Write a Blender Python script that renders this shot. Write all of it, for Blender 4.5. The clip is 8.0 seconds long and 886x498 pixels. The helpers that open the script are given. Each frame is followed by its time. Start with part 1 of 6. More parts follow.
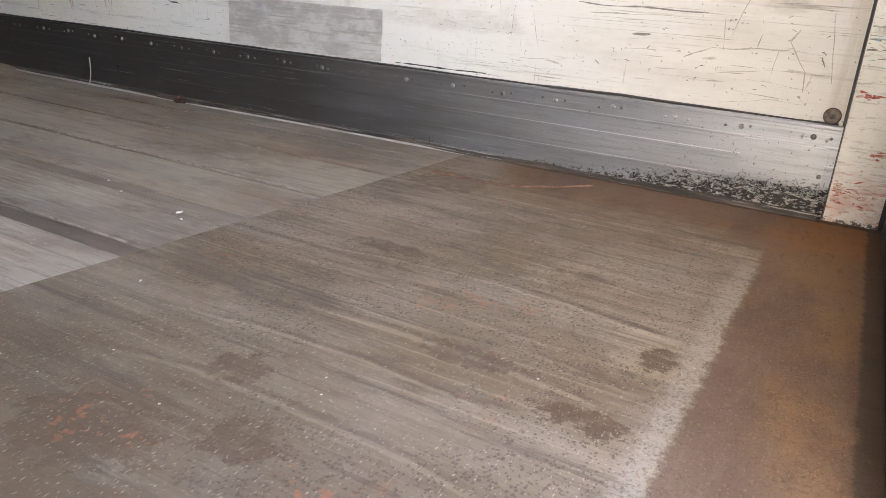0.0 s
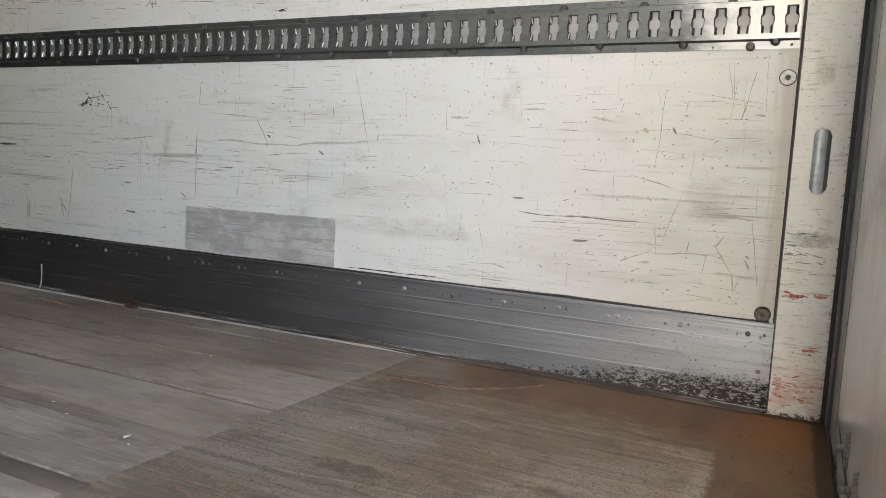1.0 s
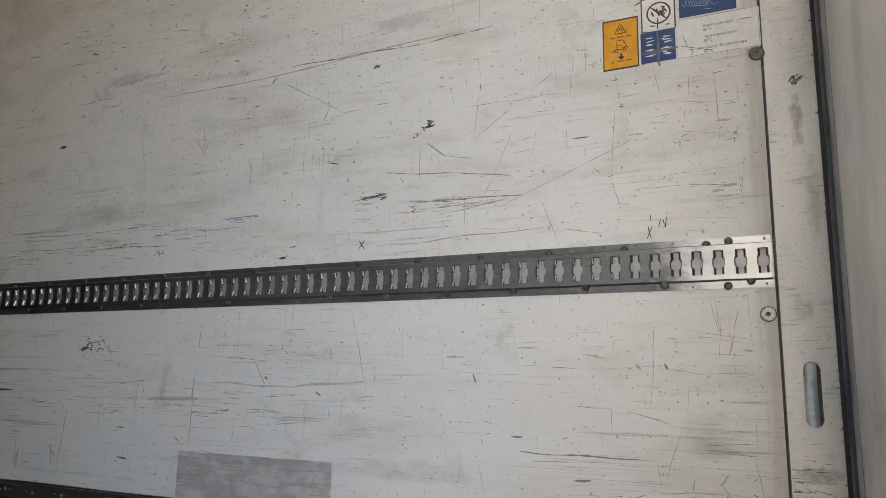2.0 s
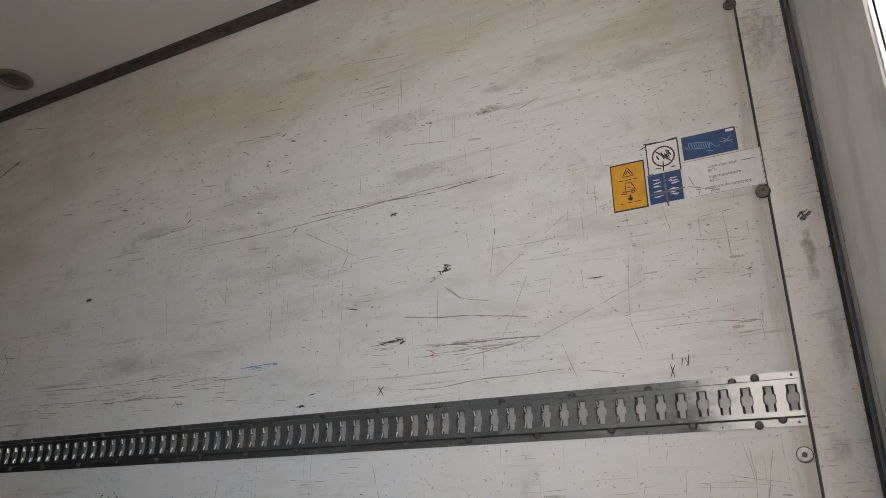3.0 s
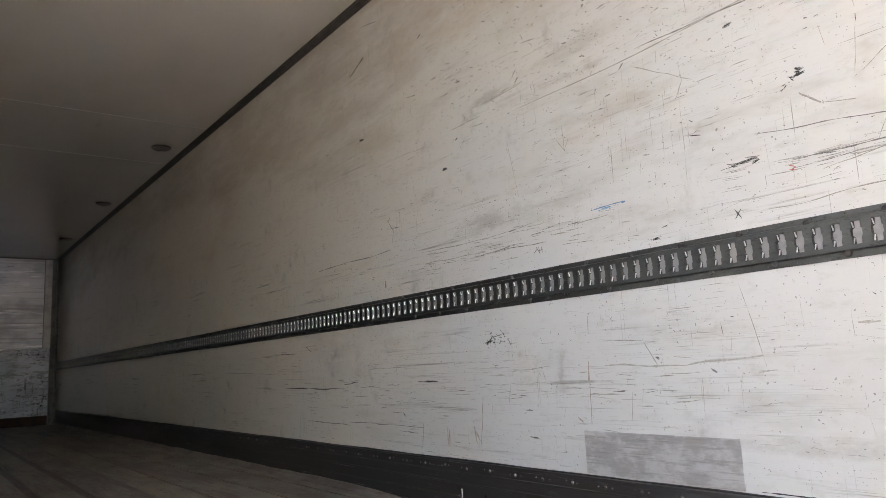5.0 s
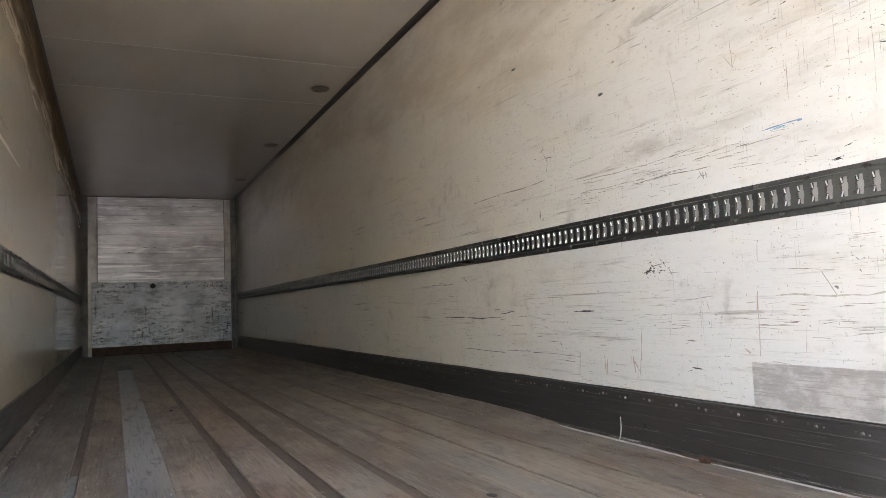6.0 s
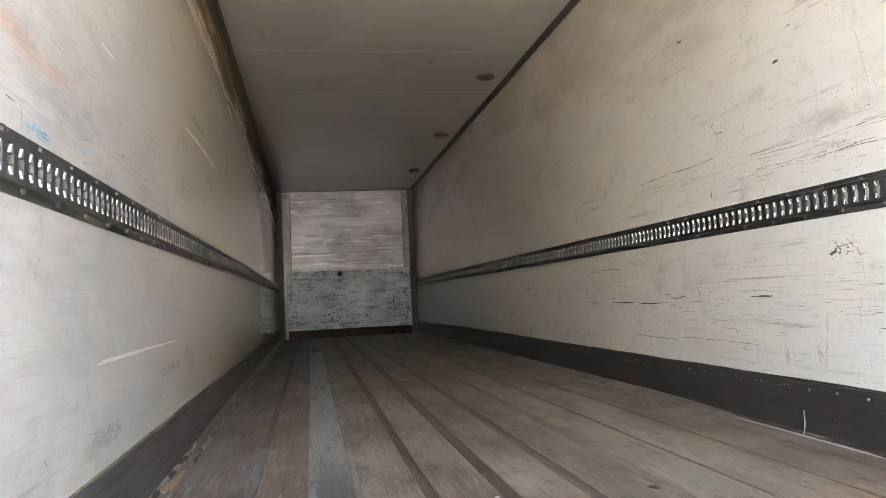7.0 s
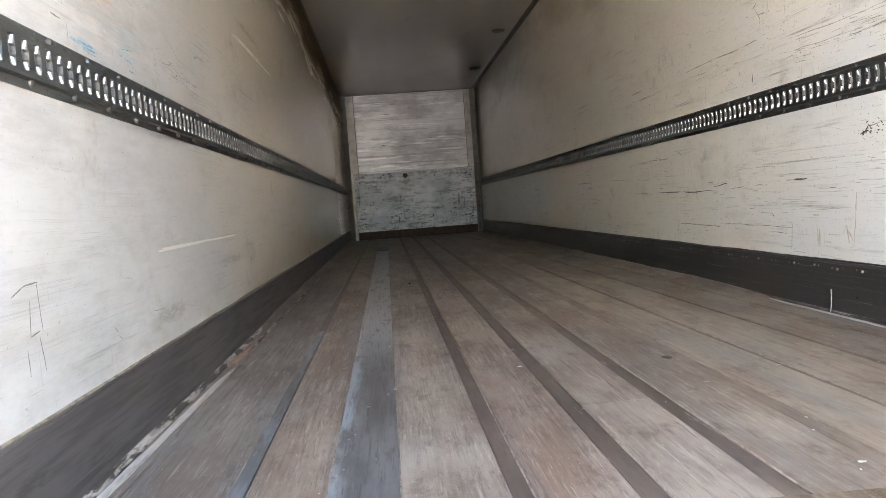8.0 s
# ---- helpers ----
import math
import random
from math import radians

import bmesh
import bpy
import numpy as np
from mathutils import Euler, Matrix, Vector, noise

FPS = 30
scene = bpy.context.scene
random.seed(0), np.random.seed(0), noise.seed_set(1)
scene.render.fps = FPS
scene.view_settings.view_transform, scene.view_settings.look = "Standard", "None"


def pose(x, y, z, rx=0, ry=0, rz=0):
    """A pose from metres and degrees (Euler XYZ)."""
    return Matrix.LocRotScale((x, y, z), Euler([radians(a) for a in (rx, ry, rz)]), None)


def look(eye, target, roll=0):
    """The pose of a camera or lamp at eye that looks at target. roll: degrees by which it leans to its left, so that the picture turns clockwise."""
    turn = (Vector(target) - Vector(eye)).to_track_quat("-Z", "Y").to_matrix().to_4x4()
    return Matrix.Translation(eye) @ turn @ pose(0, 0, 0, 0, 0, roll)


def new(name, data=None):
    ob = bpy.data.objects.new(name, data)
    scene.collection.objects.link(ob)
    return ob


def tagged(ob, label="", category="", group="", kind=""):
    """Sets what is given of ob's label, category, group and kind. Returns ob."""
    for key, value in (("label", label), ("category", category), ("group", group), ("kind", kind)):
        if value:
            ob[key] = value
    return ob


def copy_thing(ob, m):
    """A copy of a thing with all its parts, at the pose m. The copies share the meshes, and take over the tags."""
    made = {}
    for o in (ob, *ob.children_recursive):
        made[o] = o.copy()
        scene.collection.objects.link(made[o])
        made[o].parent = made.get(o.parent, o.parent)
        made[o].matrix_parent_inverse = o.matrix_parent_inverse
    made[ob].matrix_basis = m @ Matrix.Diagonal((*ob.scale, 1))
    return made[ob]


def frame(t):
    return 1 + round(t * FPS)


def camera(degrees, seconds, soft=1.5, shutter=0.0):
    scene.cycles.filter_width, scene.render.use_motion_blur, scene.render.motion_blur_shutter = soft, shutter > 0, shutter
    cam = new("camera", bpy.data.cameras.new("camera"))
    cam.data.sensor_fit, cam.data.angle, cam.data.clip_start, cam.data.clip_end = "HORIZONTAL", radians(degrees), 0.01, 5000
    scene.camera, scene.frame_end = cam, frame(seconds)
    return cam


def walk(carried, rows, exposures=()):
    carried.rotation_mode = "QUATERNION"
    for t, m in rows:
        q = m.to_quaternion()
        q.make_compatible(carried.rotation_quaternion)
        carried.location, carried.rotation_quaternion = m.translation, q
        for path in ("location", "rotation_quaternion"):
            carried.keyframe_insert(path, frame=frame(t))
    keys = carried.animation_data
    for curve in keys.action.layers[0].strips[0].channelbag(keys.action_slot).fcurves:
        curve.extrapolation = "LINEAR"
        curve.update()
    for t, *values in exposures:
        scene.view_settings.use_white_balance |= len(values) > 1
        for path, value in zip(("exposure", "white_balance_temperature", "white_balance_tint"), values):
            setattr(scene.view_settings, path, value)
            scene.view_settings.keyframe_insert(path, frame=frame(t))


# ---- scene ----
cam = camera(62.6, 8.0, soft=0.75)
PATH = [
    (0, (0.625, 0.087, 0.452), (2.278, 0.982, -0.23), 4.0),
    (0.3, (0.63, 0.096, 0.456), (2.327, 0.953, -0.167), 3.8),
    (0.5, (0.624, 0.091, 0.469), (2.358, 0.941, -0.051), 3.8),
    (0.7, (0.621, 0.089, 0.487), (2.384, 0.934, 0.068), 3.3),
    (0.9, (0.615, 0.095, 0.508), (2.407, 0.936, 0.222), 3.1),
    (1, (0.608, 0.086, 0.53), (2.404, 0.94, 0.319), 2.9),
    (1.2, (0.599, 0.083, 0.561), (2.399, 0.952, 0.508), 2.3),
    (1.5, (0.573, 0.093, 0.573), (2.367, 0.95, 0.793), 2.1),
    (1.7, (0.562, 0.099, 0.582), (2.349, 0.944, 0.882), 1.7),
    (2, (0.574, 0.079, 0.609), (2.349, 0.926, 0.969), 1.0),
    (2.2, (0.574, 0.076, 0.606), (2.315, 0.904, 1.14), 0.8),
    (3.3, (0.552, 0.067, 0.632), (2.21, 0.922, 1.353), -0.4),
    (3.4, (0.547, 0.066, 0.633), (2.207, 0.96, 1.3), -0.5),
    (3.5, (0.553, 0.066, 0.636), (2.206, 1.004, 1.26), -1.0),
    (3.8, (0.538, 0.083, 0.643), (2.156, 1.157, 1.12), -2.2),
    (4, (0.536, 0.076, 0.629), (2.093, 1.261, 1.044), -2.1),
    (4.5, (0.515, 0.081, 0.624), (1.9, 1.479, 0.976), -2.7),
    (5, (0.499, 0.08, 0.623), (1.674, 1.667, 0.938), -2.8),
    (5.2, (0.487, 0.082, 0.619), (1.557, 1.746, 0.913), -2.9),
    (6.3, (0.475, 0.074, 0.608), (1.16, 1.949, 0.729), -2.1),
    (6.5, (0.478, 0.066, 0.612), (1.033, 1.983, 0.732), -2.1),
    (6.7, (0.502, 0.06, 0.626), (0.978, 1.999, 0.744), -2.4),
    (7, (0.546, 0.041, 0.615), (0.908, 2.003, 0.747), -2.8),
    (7.2, (0.605, 0.031, 0.613), (0.902, 2.005, 0.741), -3.1),
    (7.5, (0.632, -0.008, 0.598), (0.85, 1.979, 0.643), -3.8),
    (7.7, (0.651, -0.047, 0.574), (0.837, 1.944, 0.538), -3.8),
    (8, (0.679, -0.144, 0.563), (0.826, 1.847, 0.439), -4.3),
]
walk(cam, [(t, look(eye, target, roll)) for t, eye, target, roll in PATH],
     exposures=[(0.0, 4.42, 7750, 13), (0.5, 4.36, 7700, 10), (1.0, 4.0, 7400, 8), (1.5, 3.6, 7200, 9), (2.0, 3.47, 7100, 10), (3.5, 3.16, 7150, 12),
                (4.0, 3.34, 7150, 12), (4.5, 3.72, 7200, 14), (5.0, 4.12, 7350, 14), (6.5, 4.98, 7800, 13), (8.0, 5.12, 7750, 13)])

# ---- light ----
world = bpy.data.worlds.new("world")
scene.world = world
world.use_nodes = True
wn = world.node_tree
sky = wn.nodes.new("ShaderNodeTexSky")
sky.sky_type = "NISHITA"
sky.sun_disc = False
sky.sun_elevation = radians(38)
sky.sun_rotation = radians(293)
sky.dust_density = 4.0
wn.links.new(sky.outputs[0], wn.nodes["Background"].inputs[0])
wn.nodes["Background"].inputs[1].default_value = 0.15

sun_data = bpy.data.lights.new("sun", "SUN")
sun_data.energy = 1.5
sun_data.angle = radians(10)
sun_data.color = (1.0, 0.95, 0.88)
sun = new("sun", sun_data)
sun.matrix_world = look((-5.31, 2.25, 4.51), (0, 0, 0))

# ---- sizes of the trailer body ----
W, L, H = 2.46, 13.32, 2.647
RAIL_Z = 0.909
PITCH = 0.0503

# ---- shader helpers ----


class Val:
    """A number in a node tree, with arithmetic."""

    def __init__(self, sh, sock):
        self.sh, self.sock = sh, sock

    def op(self, kind, *others):
        n = self.sh.nt.nodes.new("ShaderNodeMath")
        n.operation = kind
        for i, v in enumerate((self, *others)):
            self.sh.plug(n.inputs[i], v)
        return Val(self.sh, n.outputs[0])

    def __add__(self, o): return self.op("ADD", o)
    def __radd__(self, o): return self.op("ADD", o)
    def __sub__(self, o): return self.op("SUBTRACT", o)
    def __mul__(self, o): return self.op("MULTIPLY", o)
    def __rmul__(self, o): return self.op("MULTIPLY", o)
    def inv(self): return self.op("MULTIPLY", -1.0).op("ADD", 1.0)
    def most(self, o): return self.op("MAXIMUM", o)
    def least(self, o): return self.op("MINIMUM", o)

    def step(self, a, b):
        """Smoothly from 0 at a to 1 at b."""
        n = self.sh.nt.nodes.new("ShaderNodeMapRange")
        n.interpolation_type = "SMOOTHSTEP"
        rising = a < b
        n.inputs["From Min"].default_value, n.inputs["From Max"].default_value = (a, b) if rising else (b, a)
        n.inputs["To Min"].default_value, n.inputs["To Max"].default_value = (0, 1) if rising else (1, 0)
        self.sh.plug(n.inputs["Value"], self)
        return Val(self.sh, n.outputs["Result"])


class Shader:
    """A procedural material in the making."""

    def __init__(self, name):
        self.mat = bpy.data.materials.new(name)
        self.mat.use_nodes = True
        self.nt = self.mat.node_tree
        self.bsdf = self.nt.nodes["Principled BSDF"]
        self.co = self.nt.nodes.new("ShaderNodeTexCoord").outputs["Object"]
        sep = self.nt.nodes.new("ShaderNodeSeparateXYZ")
        self.nt.links.new(self.co, sep.inputs[0])
        self.x, self.y, self.z = (Val(self, s) for s in sep.outputs)

    def plug(self, sock, v):
        if isinstance(v, Val):
            self.nt.links.new(v.sock, sock)
        elif isinstance(v, bpy.types.NodeSocket):
            self.nt.links.new(v, sock)
        elif isinstance(v, tuple):
            sock.default_value = (*v, 1) if len(sock.default_value) == 4 else v
        else:
            sock.default_value = v

    def noise(self, scale, detail=3.0, rough=0.55, shift=0.0, turn=0.0):
        m = self.nt.nodes.new("ShaderNodeMapping")
        self.nt.links.new(self.co, m.inputs["Vector"])
        m.inputs["Scale"].default_value = scale if isinstance(scale, tuple) else (scale,) * 3
        m.inputs["Location"].default_value = (shift, shift * 1.7, shift * 0.6)
        m.inputs["Rotation"].default_value = (turn, 0, 0)
        n = self.nt.nodes.new("ShaderNodeTexNoise")
        self.nt.links.new(m.outputs[0], n.inputs["Vector"])
        n.inputs["Scale"].default_value = 1.0
        n.inputs["Detail"].default_value = detail
        n.inputs["Roughness"].default_value = rough
        return Val(self, n.outputs[0])

    def cells(self, scale, shift=0.0):
        """Distance to the nearest of scattered points, and a chance for each of them."""
        m = self.nt.nodes.new("ShaderNodeMapping")
        self.nt.links.new(self.co, m.inputs["Vector"])
        m.inputs["Scale"].default_value = scale
        m.inputs["Location"].default_value = (shift, shift * 1.3, shift * 0.7)
        v = self.nt.nodes.new("ShaderNodeTexVoronoi")
        self.nt.links.new(m.outputs[0], v.inputs["Vector"])
        v.inputs["Scale"].default_value = 1.0
        sep = self.nt.nodes.new("ShaderNodeSeparateColor")
        self.nt.links.new(v.outputs["Color"], sep.inputs[0])
        return Val(self, v.outputs["Distance"]), Val(self, sep.outputs[0])

    def line(self, scale, width, shift=0.0, detail=2.0):
        """Thin wandering lines along the longest direction of a stretched noise."""
        return (self.noise(scale, detail, 0.5, shift) - 0.5).op("ABSOLUTE").step(width, width * 0.25)

    def spot(self, x0, y0, rx, ry, ragged):
        """A ragged stain round a place on the floor."""
        u, v = (self.x - x0) * (1 / rx), (self.y - y0) * (1 / ry)
        return (u * u + v * v + (ragged - 0.5) * 6.5).step(0.95, 0.45)

    def blotch(self, a, b, a0, b0, ra, rb, ragged):
        """A soft ragged smear round a place on a wall."""
        u, v = (a - a0) * (1 / ra), (b - b0) * (1 / rb)
        return (u * u + v * v + (ragged - 0.5) * 5.0).step(1.3, -0.4)

    def chance(self):
        return Val(self, self.nt.nodes.new("ShaderNodeObjectInfo").outputs["Random"])

    def island(self):
        return Val(self, self.nt.nodes.new("ShaderNodeNewGeometry").outputs["Random Per Island"])

    def mix(self, a, b, f):
        n = self.nt.nodes.new("ShaderNodeMix")
        n.data_type = "RGBA"
        self.plug(n.inputs[0], f)
        self.plug(n.inputs[6], a)
        self.plug(n.inputs[7], b)
        return n.outputs[2]

    def done(self, color, rough=0.5, metal=0.0, bump=None, depth=0.002, spec=0.5):
        self.plug(self.bsdf.inputs["Base Color"], color)
        self.plug(self.bsdf.inputs["Roughness"], rough)
        self.plug(self.bsdf.inputs["Metallic"], metal)
        self.plug(self.bsdf.inputs["Specular IOR Level"], spec)
        if bump is not None:
            n = self.nt.nodes.new("ShaderNodeBump")
            n.inputs["Strength"].default_value = 1.0
            n.inputs["Distance"].default_value = depth
            self.plug(n.inputs["Height"], bump)
            self.nt.links.new(n.outputs[0], self.bsdf.inputs["Normal"])
        return self.mat


# ---- materials ----


# rubbed patches: along, up, half length, half height, strength
SMEARS_EAST = ((0.83, 1.975, 0.07, 0.02, 0.5), (0.68, 2.025, 0.08, 0.03, 0.45), (0.87, 1.90, 0.05, 0.012, 0.6), (1.23, 1.95, 0.14, 0.04, 0.4), (1.66, 2.275, 0.09, 0.02, 0.6),
               (1.15, 1.737, 0.12, 0.03, 0.4), (2.35, 1.75, 0.16, 0.03, 0.4), (1.83, 1.68, 0.14, 0.02, 0.45), (0.40, 1.94, 0.20, 0.05, 0.4), (2.40, 1.22, 0.25, 0.05, 0.35),
               (0.27, 0.50, 0.06, 0.07, 0.45), (1.10, 0.36, 0.25, 0.03, 0.3))
SMEARS_WEST = ((1.95, 1.10, 0.25, 0.06, 0.15), (1.60, 1.17, 0.15, 0.03, 0.4), (2.15, 0.29, 0.16, 0.03, 0.5), (3.1, 0.39, 0.30, 0.02, 0.35), (4.0, 1.57, 0.35, 0.02, 0.35))


def make_wall_paint(name, worn, left=False):
    """White glass-fibre panel with scuffs along the trailer, dirt and scratches."""
    s = Shader(name)
    big = s.noise((0.6, 0.6, 0.9), 3)
    mid = s.noise((3, 1.6, 7), 6, 0.65, 3.1)
    base = s.mix((0.755, 0.752, 0.735), (0.66, 0.65, 0.625), big.step(0.35, 0.75))
    base = s.mix(base, (0.50, 0.48, 0.435), mid.step(0.50, 0.76) * 0.6)
    mott = s.noise((14, 9, 22), 6, 0.7, 5.5)
    base = s.mix(base, (0.56, 0.535, 0.485), mott.step(0.54, 0.72) * 0.42)
    # yellowed film, stronger away from the doors, with bounced light put into its colour
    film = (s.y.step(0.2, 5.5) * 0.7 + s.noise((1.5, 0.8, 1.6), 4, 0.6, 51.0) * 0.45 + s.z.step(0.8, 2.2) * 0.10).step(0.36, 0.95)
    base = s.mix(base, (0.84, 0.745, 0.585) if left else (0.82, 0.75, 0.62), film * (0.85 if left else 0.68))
    # grey smears left by pallets, long and level
    band = s.z.step(0.2, 0.3) * s.z.step(0.95, 0.5) + s.z.step(0.96, 1.02) * s.z.step(1.8, 1.1) + 0.55
    patchy = s.noise((1, 1.5, 4.5), 4, 0.6, 1.3)
    smear = s.noise((8, 1.6, 60), 5, 0.68, 7.7).step(0.56, 0.70) * patchy.step(0.42, 0.66)
    base = s.mix(base, (0.34, 0.325, 0.295), smear * band * 0.72 * worn)
    hair = s.noise((9, 1.3, 520), 4, 0.7, 2.2).step(0.61, 0.67) * patchy.step(0.46, 0.62)
    base = s.mix(base, (0.16, 0.15, 0.14), hair * band * 0.40 * worn)
    hair2 = s.noise((9, 6.0, 300), 3, 0.6, 22.0, 0.03).step(0.66, 0.70) * s.noise((1, 1.2, 6), 3, 0.5, 9.2).step(0.45, 0.58)
    base = s.mix(base, (0.12, 0.113, 0.105), hair2 * 0.5 * worn)
    # upright scratches and slanting ones
    up = s.noise((9, 260, 5), 2, 0.5, 5.0).step(0.67, 0.71) * s.noise((2, 5, 2.2), 3, 0.5, 6.4).step(0.50, 0.62)
    base = s.mix(base, (0.24, 0.215, 0.185), up * 0.7 * worn)
    slant = s.noise((9, 7, 190), 2, 0.5, 11.0, 0.28).step(0.67, 0.71) * s.noise((2, 2, 2.2), 3, 0.5, 8.4).step(0.48, 0.62)
    base = s.mix(base, (0.27, 0.255, 0.23), slant * 0.75 * worn)
    # chips and dashes
    dash = s.noise((9, 34, 130), 2, 0.5, 4.4).step(0.71, 0.74) * patchy.step(0.38, 0.55) * s.z.step(0.7, 1.2)
    base = s.mix(base, (0.06, 0.056, 0.052), dash * 0.75 * worn)
    chip = s.noise((30, 60, 75), 2, 0.5, 14.4).step(0.745, 0.77)
    base = s.mix(base, (0.08, 0.075, 0.07), chip * 0.6 * worn)
    blot = s.noise((2, 2.4, 3.5), 5, 0.68, 12.5).step(0.62, 0.80)
    base = s.mix(base, (0.44, 0.385, 0.30), blot * 0.42)
    # rubbed patches left by freight
    rag = s.noise((9, 9, 26), 8, 0.76, 33.0)
    for y0, z0, ry, rz, f in SMEARS_WEST if left else SMEARS_EAST:
        base = s.mix(base, (0.30, 0.275, 0.24), s.blotch(s.y, s.z, y0, z0, ry, rz, rag) * f)
    sticky = None
    if left:
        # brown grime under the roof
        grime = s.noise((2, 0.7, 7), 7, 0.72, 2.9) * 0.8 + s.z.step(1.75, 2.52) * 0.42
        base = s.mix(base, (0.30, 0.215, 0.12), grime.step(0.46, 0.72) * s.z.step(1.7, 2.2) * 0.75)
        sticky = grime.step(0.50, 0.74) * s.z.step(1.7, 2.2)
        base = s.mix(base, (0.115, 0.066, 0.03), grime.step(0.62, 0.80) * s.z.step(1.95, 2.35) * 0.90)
        # grey wash growing towards the doors; soft blue and pink rubs at pallet height
        flow = s.noise((6, 3.4, 26), 7, 0.74, 205.0)
        base = s.mix(base, (0.47, 0.455, 0.43), (s.noise((2, 1.7, 5), 6, 0.7, 201.0) + flow * 0.5).step(0.66, 0.92) * s.y.step(3.0, 1.5) * 0.50)
        base = s.mix(base, (0.36, 0.45, 0.51), s.blotch(s.y, s.z, 1.85, 1.07, 0.42, 0.075, flow) * flow.step(0.42, 0.60) * 0.6)
        base = s.mix(base, (0.60, 0.42, 0.35), s.blotch(s.y, s.z, 1.62, 1.165, 0.34, 0.050, flow) * flow.step(0.60, 0.42) * 0.6)
        moss = s.noise((2, 2.2, 3.5), 5, 0.65, 14.9).step(0.56, 0.72) * s.z.step(0.6, 0.3)
        base = s.mix(base, (0.45, 0.42, 0.22), moss * 0.45)
    else:
        joint = (s.y.step(0.185, 0.108) * 0.55 + (s.noise((2, 40, 3), 6, 0.7, 87.0) - 0.5) * 1.1).step(0.18, 0.62)
        base = s.mix(base, (0.47, 0.425, 0.345), joint * 0.6)
        tan = s.noise((2, 0.7, 2.4), 6, 0.68, 2.9) + s.z.step(1.5, 2.5) * 0.24
        base = s.mix(base, (0.50, 0.415, 0.305), tan.step(0.54, 0.84) * 0.55)
    cloud = s.noise((2, 3.4, 3.0), 5, 0.66, 41.0).step(0.56, 0.74) * s.noise((2, 16, 16), 4, 0.7, 44.0).step(0.35, 0.65)
    base = s.mix(base, (0.38, 0.355, 0.315), cloud * 0.62)
    speck = s.noise((60, 100, 120), 2, 0.5, 61.0).step(0.69, 0.73)
    base = s.mix(base, (0.10, 0.09, 0.08), speck * 0.55 * worn)
    rough = 0.045 + mott * 0.06 + smear * 0.15 + hair * 0.1
    height = s.noise((6, 3, 8), 3, 0.5) * 0.3 + s.noise((40, 40, 140), 4, 0.6) * 0.05 - hair * 0.3 - dash * 0.4 - up * 0.3
    if sticky is None:
        return s.done(base, rough, 0.0, height, 0.0005)
    return s.done(base, rough + sticky * 0.5, 0.0, height + sticky * mott, 0.0005, sticky * -0.4 + 0.5)


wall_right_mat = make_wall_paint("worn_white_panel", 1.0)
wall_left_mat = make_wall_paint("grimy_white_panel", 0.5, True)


def make_post_paint():
    s = Shader("scuffed_white_post")
    big = s.noise((3, 9, 4), 4, 0.6)
    base = s.mix((0.82, 0.81, 0.775), (0.70, 0.68, 0.635), big.step(0.4, 0.75))
    lines = s.noise((5, 12, 130), 5, 0.7, 2.0).step(0.55, 0.63) * s.noise((1, 6, 5), 4, 0.6, 3.0).step(0.36, 0.52)
    base = s.mix(base, (0.26, 0.245, 0.215), lines * 0.42)
    rag = s.noise((9, 50, 30), 7, 0.75, 33.0)
    for y0, z0, ry, rz, f in ((0.035, 1.25, 0.016, 0.07, 0.7), (0.05, 0.79, 0.03, 0.03, 0.4), (0.04, 0.42, 0.05, 0.02, 0.6), (0.05, 1.9, 0.05, 0.10, 0.5), (0.03, 2.2, 0.05, 0.1, 0.4), (0.01, 1.05, 0.02, 0.10, 0.4)):
        base = s.mix(base, (0.24, 0.225, 0.19), s.blotch(s.y, s.z, y0, z0, ry, rz, rag) * f)
    wash = s.noise((4, 16, 30), 5, 0.7, 28.0).step(0.40, 0.62) * s.z.step(0.17, 0.05)
    base = s.mix(base, (0.66, 0.40, 0.34), wash * 0.6)
    red = s.noise((4, 14, 110), 5, 0.7, 8.0).step(0.54, 0.64) * s.z.step(0.22, 0.03) * s.noise((1, 9, 26), 3, 0.5, 1.0).step(0.46, 0.56)
    base = s.mix(base, (0.60, 0.12, 0.09), red * 0.8)
    fleck = s.noise((6, 90, 170), 5, 0.72, 15.0).step(0.60, 0.66)
    base = s.mix(base, (0.16, 0.14, 0.12), fleck * 0.55)
    dirt = (s.noise((6, 90, 150), 5, 0.72, 5.0) + s.z.step(0.022, 0.0) * 0.22 + s.y.step(-0.004, -0.013) * 0.10).step(0.67, 0.73)
    base = s.mix(base, (0.05, 0.045, 0.04), dirt * 0.9)
    return s.done(base, 0.22 + big * 0.2, 0.0, s.noise((20, 60, 160), 4) * 0.4 - lines * 0.3, 0.001)


post_mat = make_post_paint()


def make_ceiling():
    s = Shader("satin_roof_lining")
    big = s.noise((0.8, 0.35, 1), 4, 0.55)
    base = s.mix((0.72, 0.68, 0.62), (0.60, 0.56, 0.50), big.step(0.35, 0.75))
    base = s.mix(base, (0.30, 0.27, 0.23), s.noise((5, 1.4, 1), 4, 0.6, 4.0).step(0.64, 0.82) * 0.4)
    return s.done(base, 0.05 + s.noise((3, 0.8, 1), 4, 0.6, 2.0) * 0.08, 0.0, s.noise((2.5, 0.7, 1), 2), 0.0008)


ceiling_mat = make_ceiling()


